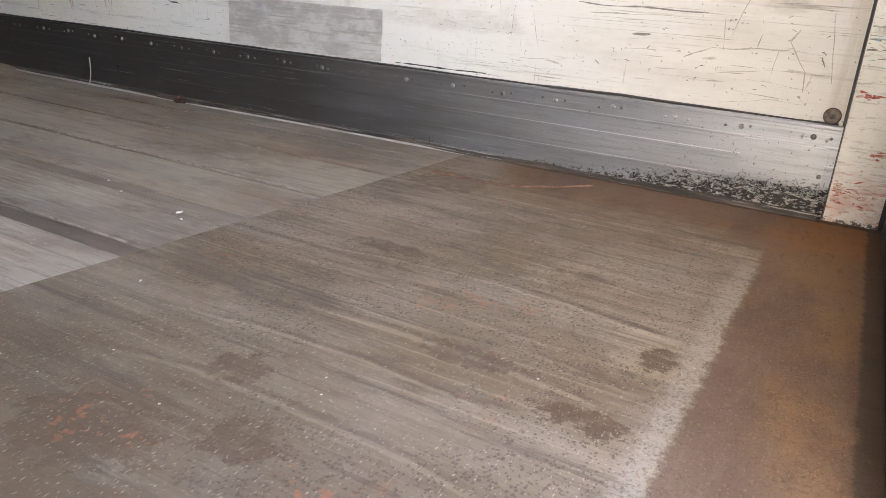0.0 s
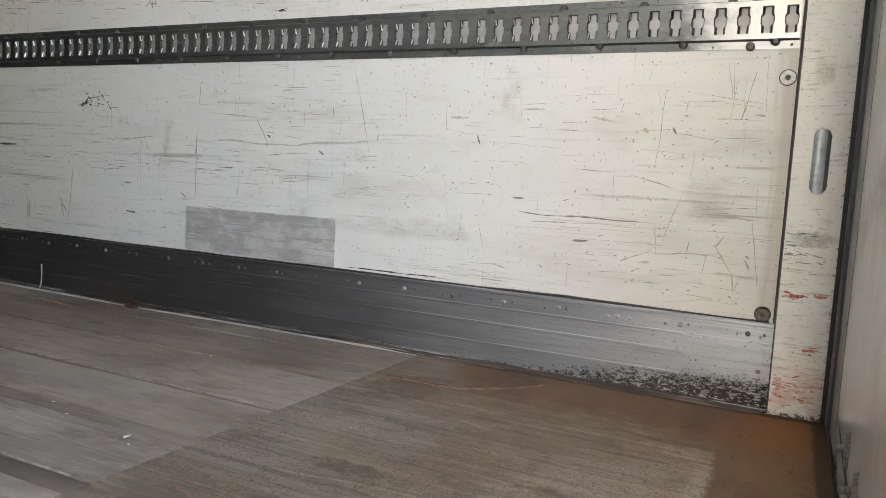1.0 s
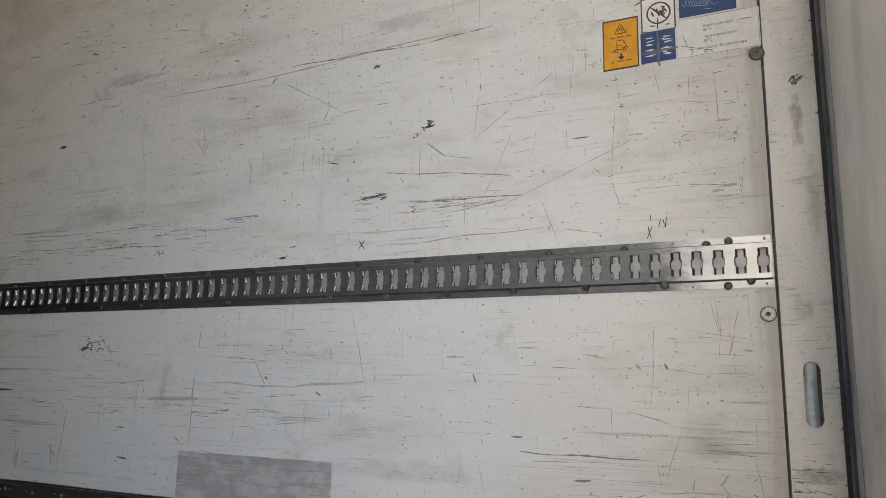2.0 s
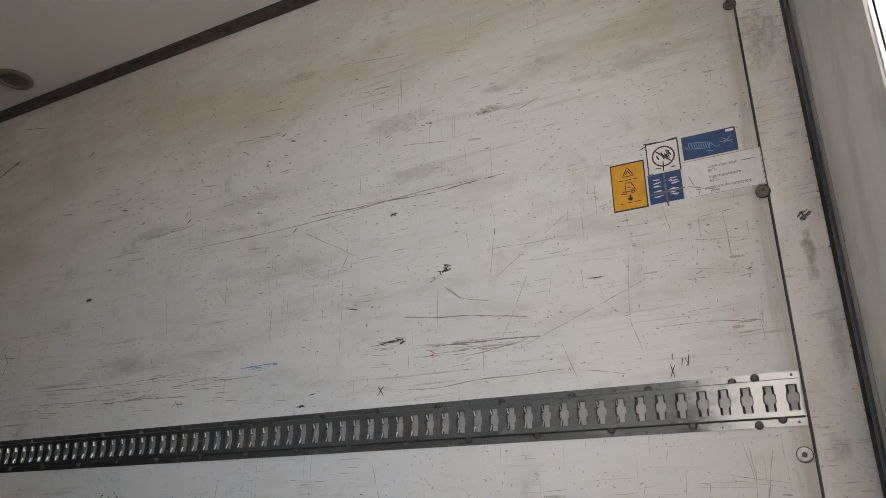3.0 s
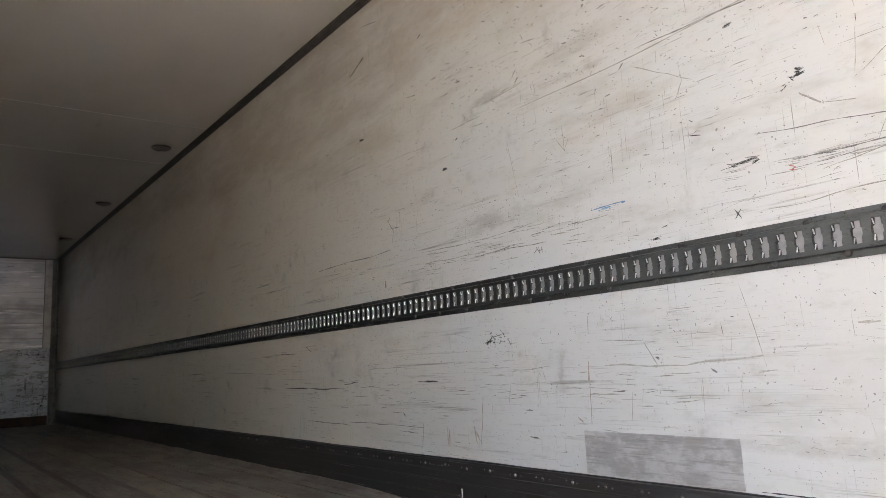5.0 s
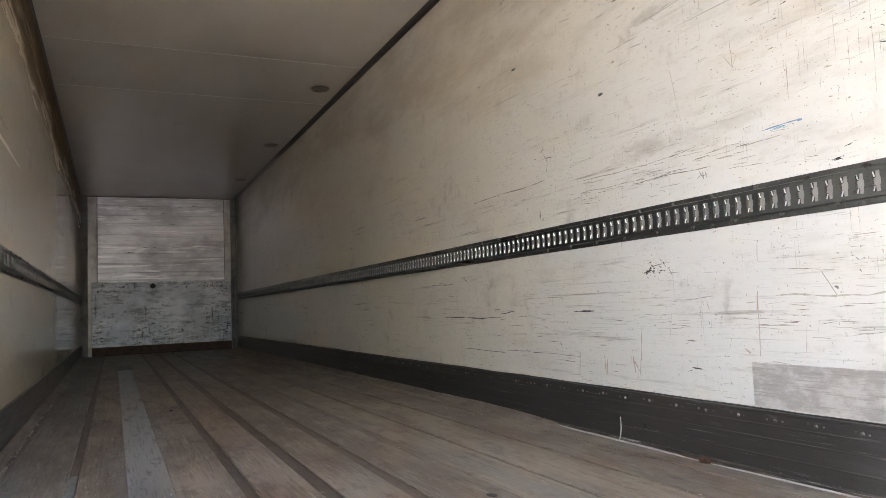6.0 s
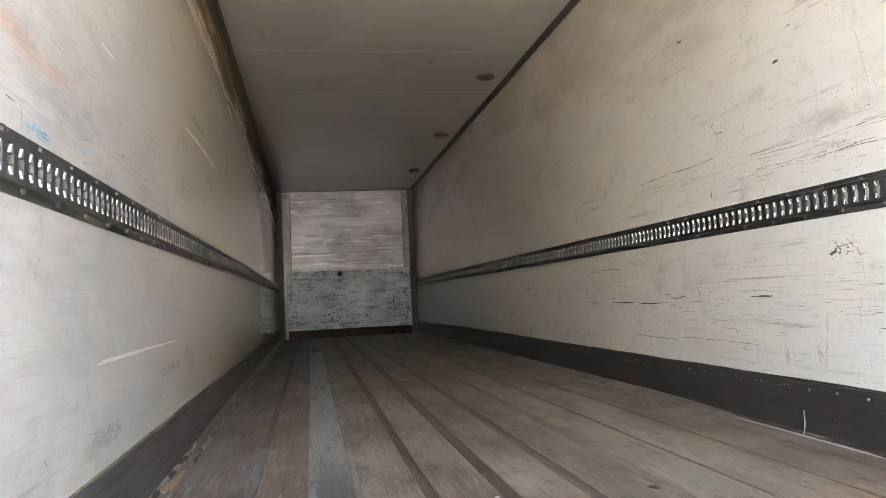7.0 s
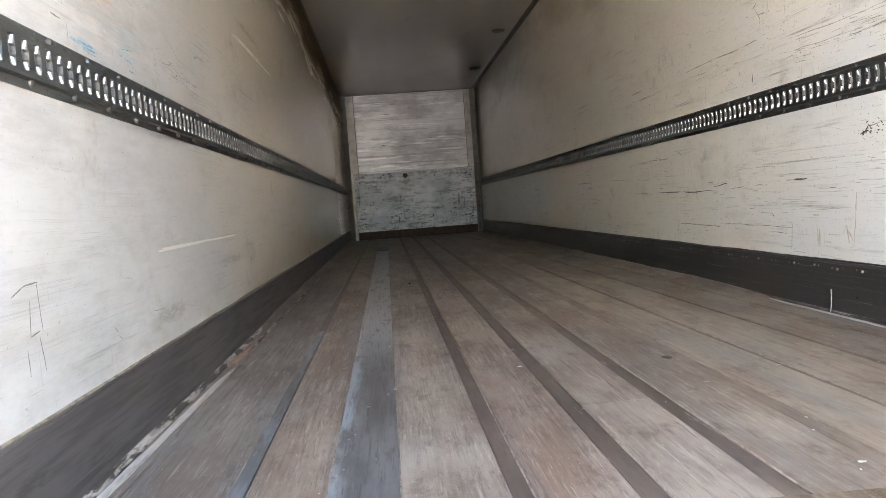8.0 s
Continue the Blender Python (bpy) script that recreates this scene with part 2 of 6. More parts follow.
def make_galvanised():
    """Rail steel, dull grey with grease; rear-end sheen and darkening inwards are put into the colour."""
    s = Shader("galvanised_rail_steel")
    big = s.noise((4, 3, 12), 5, 0.65)
    fine = s.noise((30, 45, 160), 5, 0.68, 3.0)
    base = s.mix((0.185, 0.195, 0.188), (0.115, 0.122, 0.118), big.step(0.35, 0.7))
    base = s.mix(base, (0.045, 0.043, 0.041), fine.step(0.54, 0.70) * 0.6)
    # fall-off of light along the rail, painted as a darker tone inwards
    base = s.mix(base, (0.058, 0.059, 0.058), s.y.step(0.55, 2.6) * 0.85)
    # reflection of the doorway painted on the rear end
    rear_sheen = (s.noise((6, 11, 24), 6, 0.68, 13.0) + s.y.step(0.46, 0.20) * 0.52).step(0.56, 0.98)
    base = s.mix(base, (0.60, 0.60, 0.58), rear_sheen * 0.85)
    base = s.mix(base, (0.45, 0.45, 0.44), s.noise((10, 25, 90), 3, 0.6, 8.0).step(0.70, 0.76) * 0.45)
    rust = s.noise((20, 22, 60), 5, 0.68, 6.0).step(0.68, 0.78)
    base = s.mix(base, (0.10, 0.055, 0.03), rust * 0.75)
    return s.done(base, 0.30 + fine * 0.22, rear_sheen * 0.35 + 0.5, fine * 0.5, 0.0006)


rail_mat = make_galvanised()


def make_lip_zinc():
    """Slot lips, greasy at the rear end; light from the doors and its fall-off put into the colour."""
    s = Shader("lit_zinc_lips")
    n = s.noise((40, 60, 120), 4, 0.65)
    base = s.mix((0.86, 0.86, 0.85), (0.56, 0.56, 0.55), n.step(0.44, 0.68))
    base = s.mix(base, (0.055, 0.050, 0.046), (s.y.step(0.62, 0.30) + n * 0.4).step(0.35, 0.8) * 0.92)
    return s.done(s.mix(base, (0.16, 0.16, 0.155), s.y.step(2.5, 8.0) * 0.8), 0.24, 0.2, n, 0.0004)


lip_mat = make_lip_zinc()


def make_kick():
    """Ribbed aluminium kick plate, brushed along its length and dark with dirt; rear sheen put into the colour."""
    s = Shader("dirty_ribbed_aluminium")
    brush = s.noise((10, 1.6, 260), 4, 0.65)
    big = s.noise((4, 0.9, 7), 4, 0.6, 3.0)
    # brighter towards the rear: sheen from the open doors painted in
    rear_sheen = (s.y.step(2.1, 0.10) * 0.62 + big * 0.5).step(0.34, 0.92)
    base = s.mix((0.122, 0.115, 0.114), (0.50, 0.525, 0.56), rear_sheen)
    base = s.mix(base, (0.17, 0.13, 0.10), s.noise((4, 1.4, 14), 5, 0.68, 23.0).step(0.55, 0.72) * 0.25)
    base = s.mix(base, (0.10, 0.098, 0.096), brush.step(0.5, 0.75) * 0.22)
    mott = s.noise((30, 5, 90), 6, 0.72, 33.0)
    base = s.mix(base, (0.15, 0.155, 0.17), mott.step(0.50, 0.68) * 0.28)
    base = s.mix(base, (0.16, 0.15, 0.14), s.noise((9, 70, 6), 4, 0.6, 63.0).step(0.69, 0.73) * s.noise((3, 5, 5), 2, 0.5, 64.0).step(0.5, 0.6) * 0.6)
    base = s.mix(base, (0.60, 0.61, 0.63), s.noise((30, 4, 120), 5, 0.7, 37.0).step(0.58, 0.70) * rear_sheen * 0.35)
    base = s.mix(base, (0.60, 0.60, 0.60), s.noise((10, 2.2, 190), 3, 0.6, 5.0).step(0.67, 0.72) * 0.5)
    base = s.mix(base, (0.50, 0.50, 0.50), s.noise((10, 3.0, 60), 5, 0.7, 45.0).step(0.62, 0.72) * 0.35)
    climb = s.y.step(0.85, 0.12) * 0.066 + 0.003
    low = climb - s.z
    tar = (low * 9.0 + (s.noise((10, 90, 150), 8, 0.8, 7.0) - 0.5) * 2.0).step(-0.06, 0.10)
    d1, l1 = s.cells((60, 95, 150), 3.0)
    spat = (d1 + s.noise(120, 2, 0.5, 2.0) * 0.4).step(0.52, 0.40) * (l1 + low * 5.0).step(0.86, 0.92) * s.y.step(1.7, 1.0)
    tar = tar.most(spat * 0.8)
    base = s.mix(base, (0.020, 0.017, 0.014), tar * 0.95)
    base = s.mix(base, (0.50, 0.49, 0.47), tar * s.noise((10, 70, 190), 5, 0.75, 17.0).step(0.50, 0.60) * 0.75)
    base = s.mix(base, (0.07, 0.06, 0.052), s.noise((10, 120, 150), 4, 0.7, 77.0).step(0.62, 0.67) * s.y.step(1.2, 0.3) * 0.7)
    rough = 0.27 + big * 0.2 + tar * 0.35
    metal = tar.inv() * 0.75
    return s.done(base, rough, metal, brush * 0.5 + tar * 0.8, 0.0012, tar.inv() * 0.5)


kick_mat = make_kick()
dull = Shader("dull_dark_aluminium")
dull_n = dull.noise((6, 2.2, 40), 6, 0.68)
dull_c = dull.mix((0.138, 0.126, 0.122), (0.088, 0.079, 0.076), dull_n.step(0.42, 0.64))
dull_c = dull.mix(dull_c, (0.25, 0.235, 0.225), dull.noise((9, 1.6, 70), 6, 0.72, 7.0).step(0.60, 0.70) * 0.5)
dull_c = dull.mix(dull_c, (0.045, 0.040, 0.038), dull.noise((9, 3.0, 14), 6, 0.72, 17.0).step(0.58, 0.68) * 0.6)
kick_left_mat = dull.done(dull_c, dull_n * 0.2 + 0.34, 0.2, dull_n, 0.0006)


def make_bulkhead():
    s = Shader("ribbed_bulkhead_aluminium")
    big = s.noise((1.6, 2, 2.2), 5, 0.62)
    base = s.mix((0.44, 0.45, 0.48), (0.275, 0.28, 0.30), big.step(0.38, 0.66))
    streak = s.noise((0.7, 3, 26), 5, 0.64, 2.0)
    base = s.mix(base, (0.20, 0.19, 0.18), streak.step(0.52, 0.66) * 0.6)
    base = s.mix(base, (0.76, 0.76, 0.76), s.noise((1.6, 3, 20), 6, 0.7, 12.0).step(0.54, 0.68) * 0.6)
    dark = s.noise((6, 3, 40), 4, 0.65, 22.0).step(0.64, 0.70) * s.noise((2, 2, 3), 3, 0.5, 4.0).step(0.40, 0.55)
    base = s.mix(base, (0.05, 0.045, 0.045), dark * 0.85)
    return s.done(base, 0.34 + big * 0.14, 0.5, streak, 0.0008)


bulkhead_mat = make_bulkhead()


def make_scuff_plate():
    s = Shader("scuffed_pale_plate")
    big = s.noise((2.2, 2, 2.6), 5, 0.65)
    base = s.mix((0.82, 0.84, 0.92), (0.58, 0.62, 0.71), big.step(0.38, 0.60))
    where = s.noise((1.7, 2, 2.4), 5, 0.66, 31.0)
    lines = s.noise((4.5, 2, 26), 6, 0.72, 2.0)
    base = s.mix(base, (0.10, 0.115, 0.13), lines.step(0.51, 0.62) * where.step(0.36, 0.56) * 0.62)
    base = s.mix(base, (0.22, 0.26, 0.30), s.noise((3.0, 2, 9), 6, 0.72, 42.0).step(0.50, 0.62) * 0.7)
    up = s.noise((16, 2, 3), 6, 0.72, 5.0).step(0.54, 0.64) * where.step(0.42, 0.58)
    base = s.mix(base, (0.05, 0.055, 0.065), up * 0.75)
    base = s.mix(base, (0.02, 0.02, 0.022), s.noise((10, 2, 18), 6, 0.74, 9.0).step(0.56, 0.62) * where.step(0.40, 0.55) * 0.9)
    return s.done(base, 0.34 + lines * 0.15, 0.15, lines, 0.001)


scuff_plate_mat = make_scuff_plate()


def make_plank(name, light, dark, ruddy, dusty):
    """Worn floor boards: clouds of dirt, torn fibres along the trailer, red-brown soaking and grey film."""
    s = Shader(name)
    tone = s.chance()
    cloud = s.noise((5.0, 1.8, 1), 7, 0.70, 7.0)
    grain = s.noise((70, 1.4, 1), 7, 0.72)
    fibre = s.noise((150, 10, 1), 5, 0.68, 4.0)
    field = s.noise((7, 2.6, 1), 5, 0.66, 123.0)
    run = s.x.step(1.85, 1.45) * 0.5 + 0.5
    base = s.mix(light, dark, (cloud + (tone - 0.5) * 0.15).step(0.36, 0.66))
    base = s.mix(base, (0.185, 0.098, 0.066), s.noise((6, 1.0, 1), 6, 0.68, 19.0).step(0.46, 0.66) * ruddy)
    base = s.mix(base, (0.200, 0.205, 0.205), s.noise((5.0, 0.5, 1), 5, 0.62, 15.0).step(0.54, 0.66) * 0.45)
    soot = s.noise((8, 4.0, 1), 8, 0.75, 25.0)
    base = s.mix(base, (0.066, 0.048, 0.038), soot.step(0.52, 0.66) * 0.58)
    # pale clouds on the boards, slightly denser towards the doors
    pale_clouds = (s.y.step(2.2, 1.2) * 0.10 + (s.noise((5, 3.0, 1), 6, 0.70, 99.0) - 0.5) * 2.2).step(0.12, 0.75)
    base = s.mix(base, (0.420, 0.378, 0.322), pale_clouds * dusty)
    # torn fibres: dark and pale dashes a hand long, and finer hairs between
    for scale, shift, a, b, colour, f in (((62, 3.6, 1), 31.0, 0.55, 0.66, (0.080, 0.062, 0.052), 0.55), ((70, 4.2, 1), 43.0, 0.55, 0.67, (0.52, 0.47, 0.42), 0.50),
                                          ((120, 9, 1), 57.0, 0.55, 0.64, (0.070, 0.051, 0.042), 0.55), ((130, 9, 1), 69.0, 0.56, 0.66, (0.54, 0.49, 0.44), 0.40),
                                          ((240, 20, 1), 83.0, 0.60, 0.68, (0.045, 0.034, 0.028), 0.50)):
        base = s.mix(base, colour, s.noise(scale, 5, 0.70, shift).step(a, b) * field.step(0.30, 0.58) * run * f)
    base = s.mix(base, (0.075, 0.055, 0.045), grain.step(0.52, 0.64) * 0.32)
    nick = s.noise((46, 40, 1), 6, 0.76, 105.0)
    base = s.mix(base, (0.085, 0.062, 0.050), nick.step(0.60, 0.68) * 0.40)
    crumb, luck = s.cells((150, 60, 1), 41.0)
    base = s.mix(base, (0.48, 0.44, 0.40), crumb.step(0.26, 0.18) * luck.step(0.93, 0.95) * 0.6)
    rough = 0.35 + grain * 0.26
    return s.done(base, rough, 0.0, grain * 0.8 + fibre * 0.8 + nick * 0.3, 0.0018, 0.55)


plank_mat = make_plank("worn_floor_board", (0.355, 0.308, 0.265), (0.190, 0.152, 0.126), 0.22, 0.40)
plank_red_mat = make_plank("ruddy_floor_board", (0.335, 0.274, 0.232), (0.175, 0.130, 0.105), 0.42, 0.32)
plank_grey_mat = make_plank("dull_grey_floor_board", (0.265, 0.240, 0.216), (0.155, 0.132, 0.116), 0.18, 0.20)
plank_dust_mat = make_plank("dusty_floor_board", (0.340, 0.292, 0.236), (0.178, 0.140, 0.110), 0.45, 0.35)


def make_floor_steel(name, pale, dark, metal=0.35):
    s = Shader(name)
    big = s.noise((7, 1.6, 1), 4, 0.62)
    fine = s.noise((90, 9, 1), 4, 0.65, 3.0)
    base = s.mix(dark, pale, big.step(0.32, 0.72))
    base = s.mix(base, (0.10, 0.085, 0.075), fine.step(0.52, 0.7) * 0.55)
    base = s.mix(base, (0.055, 0.052, 0.052), s.noise((9, 3.0, 1), 6, 0.72, 18.0).step(0.56, 0.66) * 0.6)
    base = s.mix(base, (0.42, 0.42, 0.41), s.noise((40, 5, 1), 4, 0.65, 8.0).step(0.64, 0.74) * 0.5)
    return s.done(base, 0.34 + fine * 0.25, metal, fine, 0.001)


groove_mat = make_floor_steel("dirty_groove_steel", (0.158, 0.124, 0.105), (0.088, 0.067, 0.056), 0.0)
dusty_groove_mat = make_floor_steel("dusty_groove_steel", (0.255, 0.215, 0.180), (0.150, 0.120, 0.098), 0.0)
narrow_mat = make_floor_steel("blue_narrow_strip_steel", (0.29, 0.325, 0.37), (0.125, 0.128, 0.135))
strip_mat = make_floor_steel("blue_grey_strip_steel", (0.25, 0.262, 0.275), (0.105, 0.104, 0.106))


def make_broad_strip():
    """Broad floor strip: dark grey steel, pale crumbs and stains; blue-white edge sheen and far sheen put into the
    colour.
    """
    s = Shader("painted_sheen_strip_steel")
    big = s.noise((9, 1.5, 1), 6, 0.68)
    fine = s.noise((120, 5, 1), 5, 0.68, 3.0)
    base = s.mix((0.115, 0.112, 0.112), (0.195, 0.195, 0.20), big.step(0.40, 0.62))
    # blue-white reflection painted along one edge
    edge = (s.x.step(0.585, 0.520) * 0.55 + (s.noise((16, 2.4, 1), 6, 0.72, 12.0) - 0.5) * 1.5 + s.y.step(4.2, 2.2) * 0.14).step(0.42, 0.80)
    base = s.mix(base, (0.34, 0.39, 0.46), edge * 0.85)
    # paler further in: low-angle sheen painted into the colour
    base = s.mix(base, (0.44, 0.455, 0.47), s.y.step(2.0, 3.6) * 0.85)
    base = s.mix(base, (0.060, 0.055, 0.053), fine.step(0.54, 0.66) * 0.55)
    base = s.mix(base, (0.075, 0.070, 0.068), s.noise((14, 4.0, 1), 6, 0.72, 18.0).step(0.55, 0.64) * 0.6)
    base = s.mix(base, (0.23, 0.19, 0.165), s.noise((20, 2.0, 1), 5, 0.7, 48.0).step(0.56, 0.68) * 0.5)
    base = s.mix(base, (0.50, 0.51, 0.52), s.noise((60, 9, 1), 4, 0.65, 8.0).step(0.66, 0.72) * 0.6)
    d, luck = s.cells((70, 45, 1), 11.0)
    base = s.mix(base, (0.58, 0.57, 0.55), d.step(0.22, 0.15) * luck.step(0.93, 0.945) * 0.8)
    return s.done(base, 0.28 + fine * 0.22, 0.20, fine, 0.001)


broad_strip_mat = make_broad_strip()


def make_sheet():
    """Steel sheet over the threshold: pinkish grey, pitted by rust spots, rust along the sill and the wall."""
    s = Shader("pitted_threshold_steel")
    big = s.noise((2.4, 1.3, 1), 6, 0.62)
    cloud = s.noise((5, 4, 1), 6, 0.68, 21.0)
    scour = s.noise((50, 1.5, 1), 6, 0.70, 2.0)
    wob = s.noise((16, 13, 1), 9, 0.78, 3.3)
    fine = s.noise((240, 200, 1), 4, 0.7, 91.0)
    ragged = s.noise((44, 36, 1), 8, 0.76, 95.0)
    base = s.mix((0.238, 0.193, 0.157), (0.167, 0.120, 0.082), big.step(0.42, 0.60))
    base = s.mix(base, (0.315, 0.256, 0.191), cloud.step(0.50, 0.64) * 0.65)
    base = s.mix(base, (0.123, 0.084, 0.056), s.noise((21, 1.0, 1), 6, 0.7, 132.0).step(0.50, 0.64) * 0.42)
    base = s.mix(base, (0.354, 0.293, 0.224), s.noise((26, 1.1, 1), 6, 0.7, 134.0).step(0.56, 0.68) * 0.35)
    base = s.mix(base, (0.115, 0.085, 0.061), scour.step(0.50, 0.66) * 0.42)
    base = s.mix(base, (0.328, 0.277, 0.215), s.noise((110, 1.8, 1), 5, 0.68, 16.0).step(0.55, 0.64) * 0.42)
    base = s.mix(base, (0.102, 0.072, 0.049), fine.step(0.52, 0.68) * 0.30)
    base = s.mix(base, (0.309, 0.256, 0.194), s.noise((90, 60, 1), 5, 0.72, 93.0).step(0.54, 0.68) * 0.36)
    # browner soiling towards the boards and away from the wall, with shade painted in
    far = (s.y.step(0.60, 1.05) * 0.04 + (cloud - 0.5) * 0.9 + s.x.step(1.42, 1.00) * 0.46).step(0.10, 0.50)
    base = s.mix(base, (0.109, 0.075, 0.049), far * 0.72)
    # long drag lines left by pallet feet
    bend = (s.y - 0.55) * (s.y - 0.55) * -0.35
    ripple = (s.noise((3, 5, 1), 3, 0.6, 41.0) - 0.5) * 0.030
    marks = None
    for x0, half, y0, y1, f in ((1.640, 0.007, 0.23, 0.62, 1.0), (1.628, 0.004, 0.40, 0.95, 0.6), (1.398, 0.006, 0.24, 0.80, 0.6), (1.455, 0.004, 0.22, 0.50, 0.5),
                                (1.76, 0.003, 0.25, 0.70, 0.5), (1.30, 0.004, 0.35, 0.95, 0.5), (1.90, 0.003, 0.30, 0.65, 0.45), (1.17, 0.005, 0.30, 0.9, 0.5)):
        off = (s.x - x0 - bend - ripple).op("ABSOLUTE")
        m = off.step(half * 1.5, half * 0.4) * s.y.step(y0 - 0.01, y0 + 0.05) * s.y.step(y1, y1 - 0.2) * wob.step(0.66, 0.46) * f
        marks = m if marks is None else marks.most(m)
        pale_side = (s.x - x0 - bend - ripple + half * 2.2).op("ABSOLUTE").step(half * 1.3, half * 0.3) * s.y.step(y0, y0 + 0.05) * s.y.step(y1, y1 - 0.2)
        base = s.mix(base, (0.396, 0.340, 0.262), pale_side * 0.45 * f)
    drag = s.line((7, 0.35, 1), 0.011, 6.0) * s.noise((3, 1.5, 1), 3, 0.5, 61.0).step(0.46, 0.58)
    marks = marks.most(drag * 0.7)
    base = s.mix(base, (0.105, 0.071, 0.047), marks * 0.85)
    # brown stains soaked in
    soak = (s.noise((9, 2.6, 1), 8, 0.72, 71.0) + s.x.step(1.25, 0.95) * s.y.step(0.95, 0.8) * 0.09).step(0.54, 0.66)
    base = s.mix(base, (0.115, 0.079, 0.051), soak * 0.80)
    for x0, y0, rx, ry in ((1.524, 0.238, 0.045, 0.028), (1.328, 0.270, 0.028, 0.066), (1.385, 0.45, 0.035, 0.08), (1.01, 0.70, 0.07, 0.10), (1.085, 0.55, 0.04, 0.05), (1.19, 0.66, 0.04, 0.05),
                           (2.13, 0.90, 0.10, 0.11), (1.75, 0.42, 0.02, 0.06), (1.66, 0.74, 0.03, 0.09)):
        strong = 1.0 if y0 < 0.3 else 0.72
        base = s.mix(base, (0.094, 0.059, 0.038), s.spot(x0, y0, rx, ry, (ragged - 0.5) * 0.8 + 0.5) * (ragged.step(0.66, 0.42) * 0.45 + 0.5) * strong)
    # round rust spots where the coating has gone, in swarms
    patch = (s.noise((4.0, 3.4, 1), 5, 0.68, 9.0) - 0.5) * 1.5 + 0.435 + s.y.step(0.85, 0.40) * 0.08 + s.x.step(1.3, 1.7) * 0.07
    pits = None
    for scale, shift, r, lucky, p0, p1 in (((125, 150, 1), 5.0, 0.33, 0.42, 0.36, 0.52), ((180, 215, 1), 15.0, 0.36, 0.35, 0.36, 0.52), ((85, 100, 1), 25.0, 0.27, 0.66, 0.34, 0.50)):
        d, luck = s.cells(scale, shift)
        pit = (d + (ragged - 0.5) * 0.9).step(r, r * 0.62) * luck.step(lucky, lucky + 0.04) * patch.step(p0, p1)
        pits = pit if pits is None else pits.most(pit)
    base = s.mix(base, (0.074, 0.050, 0.038), pits * (s.x.step(1.05, 1.5) * 0.3 + 0.45))
    base = s.mix(base, (0.45, 0.41, 0.37), s.noise((130, 300, 1), 2, 0.5, 55.0).step(0.64, 0.68) * 0.45)
    base = s.mix(base, (0.105, 0.078, 0.060), s.noise((7, 3.2, 1), 8, 0.74, 171.0).step(0.53, 0.64) * 0.55)
    base = s.mix(base, (0.090, 0.066, 0.050), s.noise((34, 1.7, 1), 7, 0.74, 173.0).step(0.54, 0.64) * 0.6)
    orange = s.noise((60, 60, 1), 3, 0.6, 31.0).step(0.58, 0.64) * s.noise((6, 5, 1), 4, 0.6, 51.0).step(0.58, 0.66)
    base = s.mix(base, (0.36, 0.12, 0.06), orange * 0.45)
    d3, l3 = s.cells((60, 60, 1), 35.0)
    base = s.mix(base, (0.62, 0.58, 0.53), d3.step(0.13, 0.09) * l3.step(0.972, 0.977) * 0.8)
    # pale beaded ridge, then rust towards the sill and in the corner
    edge = s.y + (s.noise((5, 5, 1), 5, 0.7, 3.3) - 0.5) * 0.030 + (s.noise((70, 80, 1), 5, 0.75, 81.0) - 0.5) * 0.034
    near_wall = (s.x - 2.08 + (wob - 0.5) * 0.30 + s.y.step(0.35, 0.15) * 0.06) * s.y.step(1.0, 0.65)
    pale = edge.step(0.178, 0.187) * edge.step(0.226, 0.200) * s.x.step(2.06, 1.95)
    base = s.mix(base, (0.36, 0.32, 0.285), pale * (fine.step(0.64, 0.46) * 0.5 + 0.05))
    rust = edge.step(0.186, 0.172).most(near_wall.step(0.02, 0.20) * (s.noise((9, 5, 1), 6, 0.7, 57.0) + s.x.step(2.1, 2.36) * 0.4 + s.y.step(0.6, 0.1) * 0.3).step(0.38, 0.62))
    along = s.noise((6, 34, 1), 6, 0.68, 17.0)
    warm = s.noise((3.5, 7, 1), 5, 0.62, 27.0) + s.x.step(1.3, 2.3) * 0.20 + s.y.step(0.16, 0.06) * 0.12 - s.y.step(0.25, 0.8) * 0.10
    rust_col = s.mix((0.112, 0.073, 0.053), (0.195, 0.115, 0.062), warm.step(0.50, 0.80))
    rust_col = s.mix(rust_col, (0.255, 0.112, 0.042), (s.x.step(2.0, 2.35) * s.y.step(0.28, 0.10) + (along - 0.5) * 0.8).step(0.25, 0.8) * 0.75)
    rust_col = s.mix(rust_col, (0.175, 0.130, 0.096), along.step(0.50, 0.70) * 0.45)
    rust_col = s.mix(rust_col, (0.075, 0.042, 0.028), s.noise((24, 70, 1), 6, 0.74, 23.0).step(0.54, 0.68) * 0.5)
    rust_col = s.mix(rust_col, (0.160, 0.105, 0.085), edge.step(0.10, 0.17) * cloud.step(0.40, 0.58) * 0.55)
    rust_col = s.mix(rust_col, (0.085, 0.050, 0.034), fine.step(0.50, 0.66) * 0.45)
    rust_col = s.mix(rust_col, (0.27, 0.165, 0.09), s.noise((150, 220, 1), 3, 0.65, 97.0).step(0.58, 0.68) * 0.4)
    rust_col = s.mix(rust_col, (0.040, 0.026, 0.019), (s.x.step(2.395, 2.445) + (ragged - 0.5) * 1.4).step(0.35, 0.8) * s.y.step(1.3, 0.9) * 0.85)
    rust_col = s.mix(rust_col, (0.040, 0.028, 0.021), (s.y.step(0.022, -0.008) + (ragged - 0.5) * 1.2).step(0.40, 0.85) * 0.8)
    base = s.mix(base, rust_col, rust * 0.94)
    rough = 0.54 + scour * 0.22 + rust * 0.15
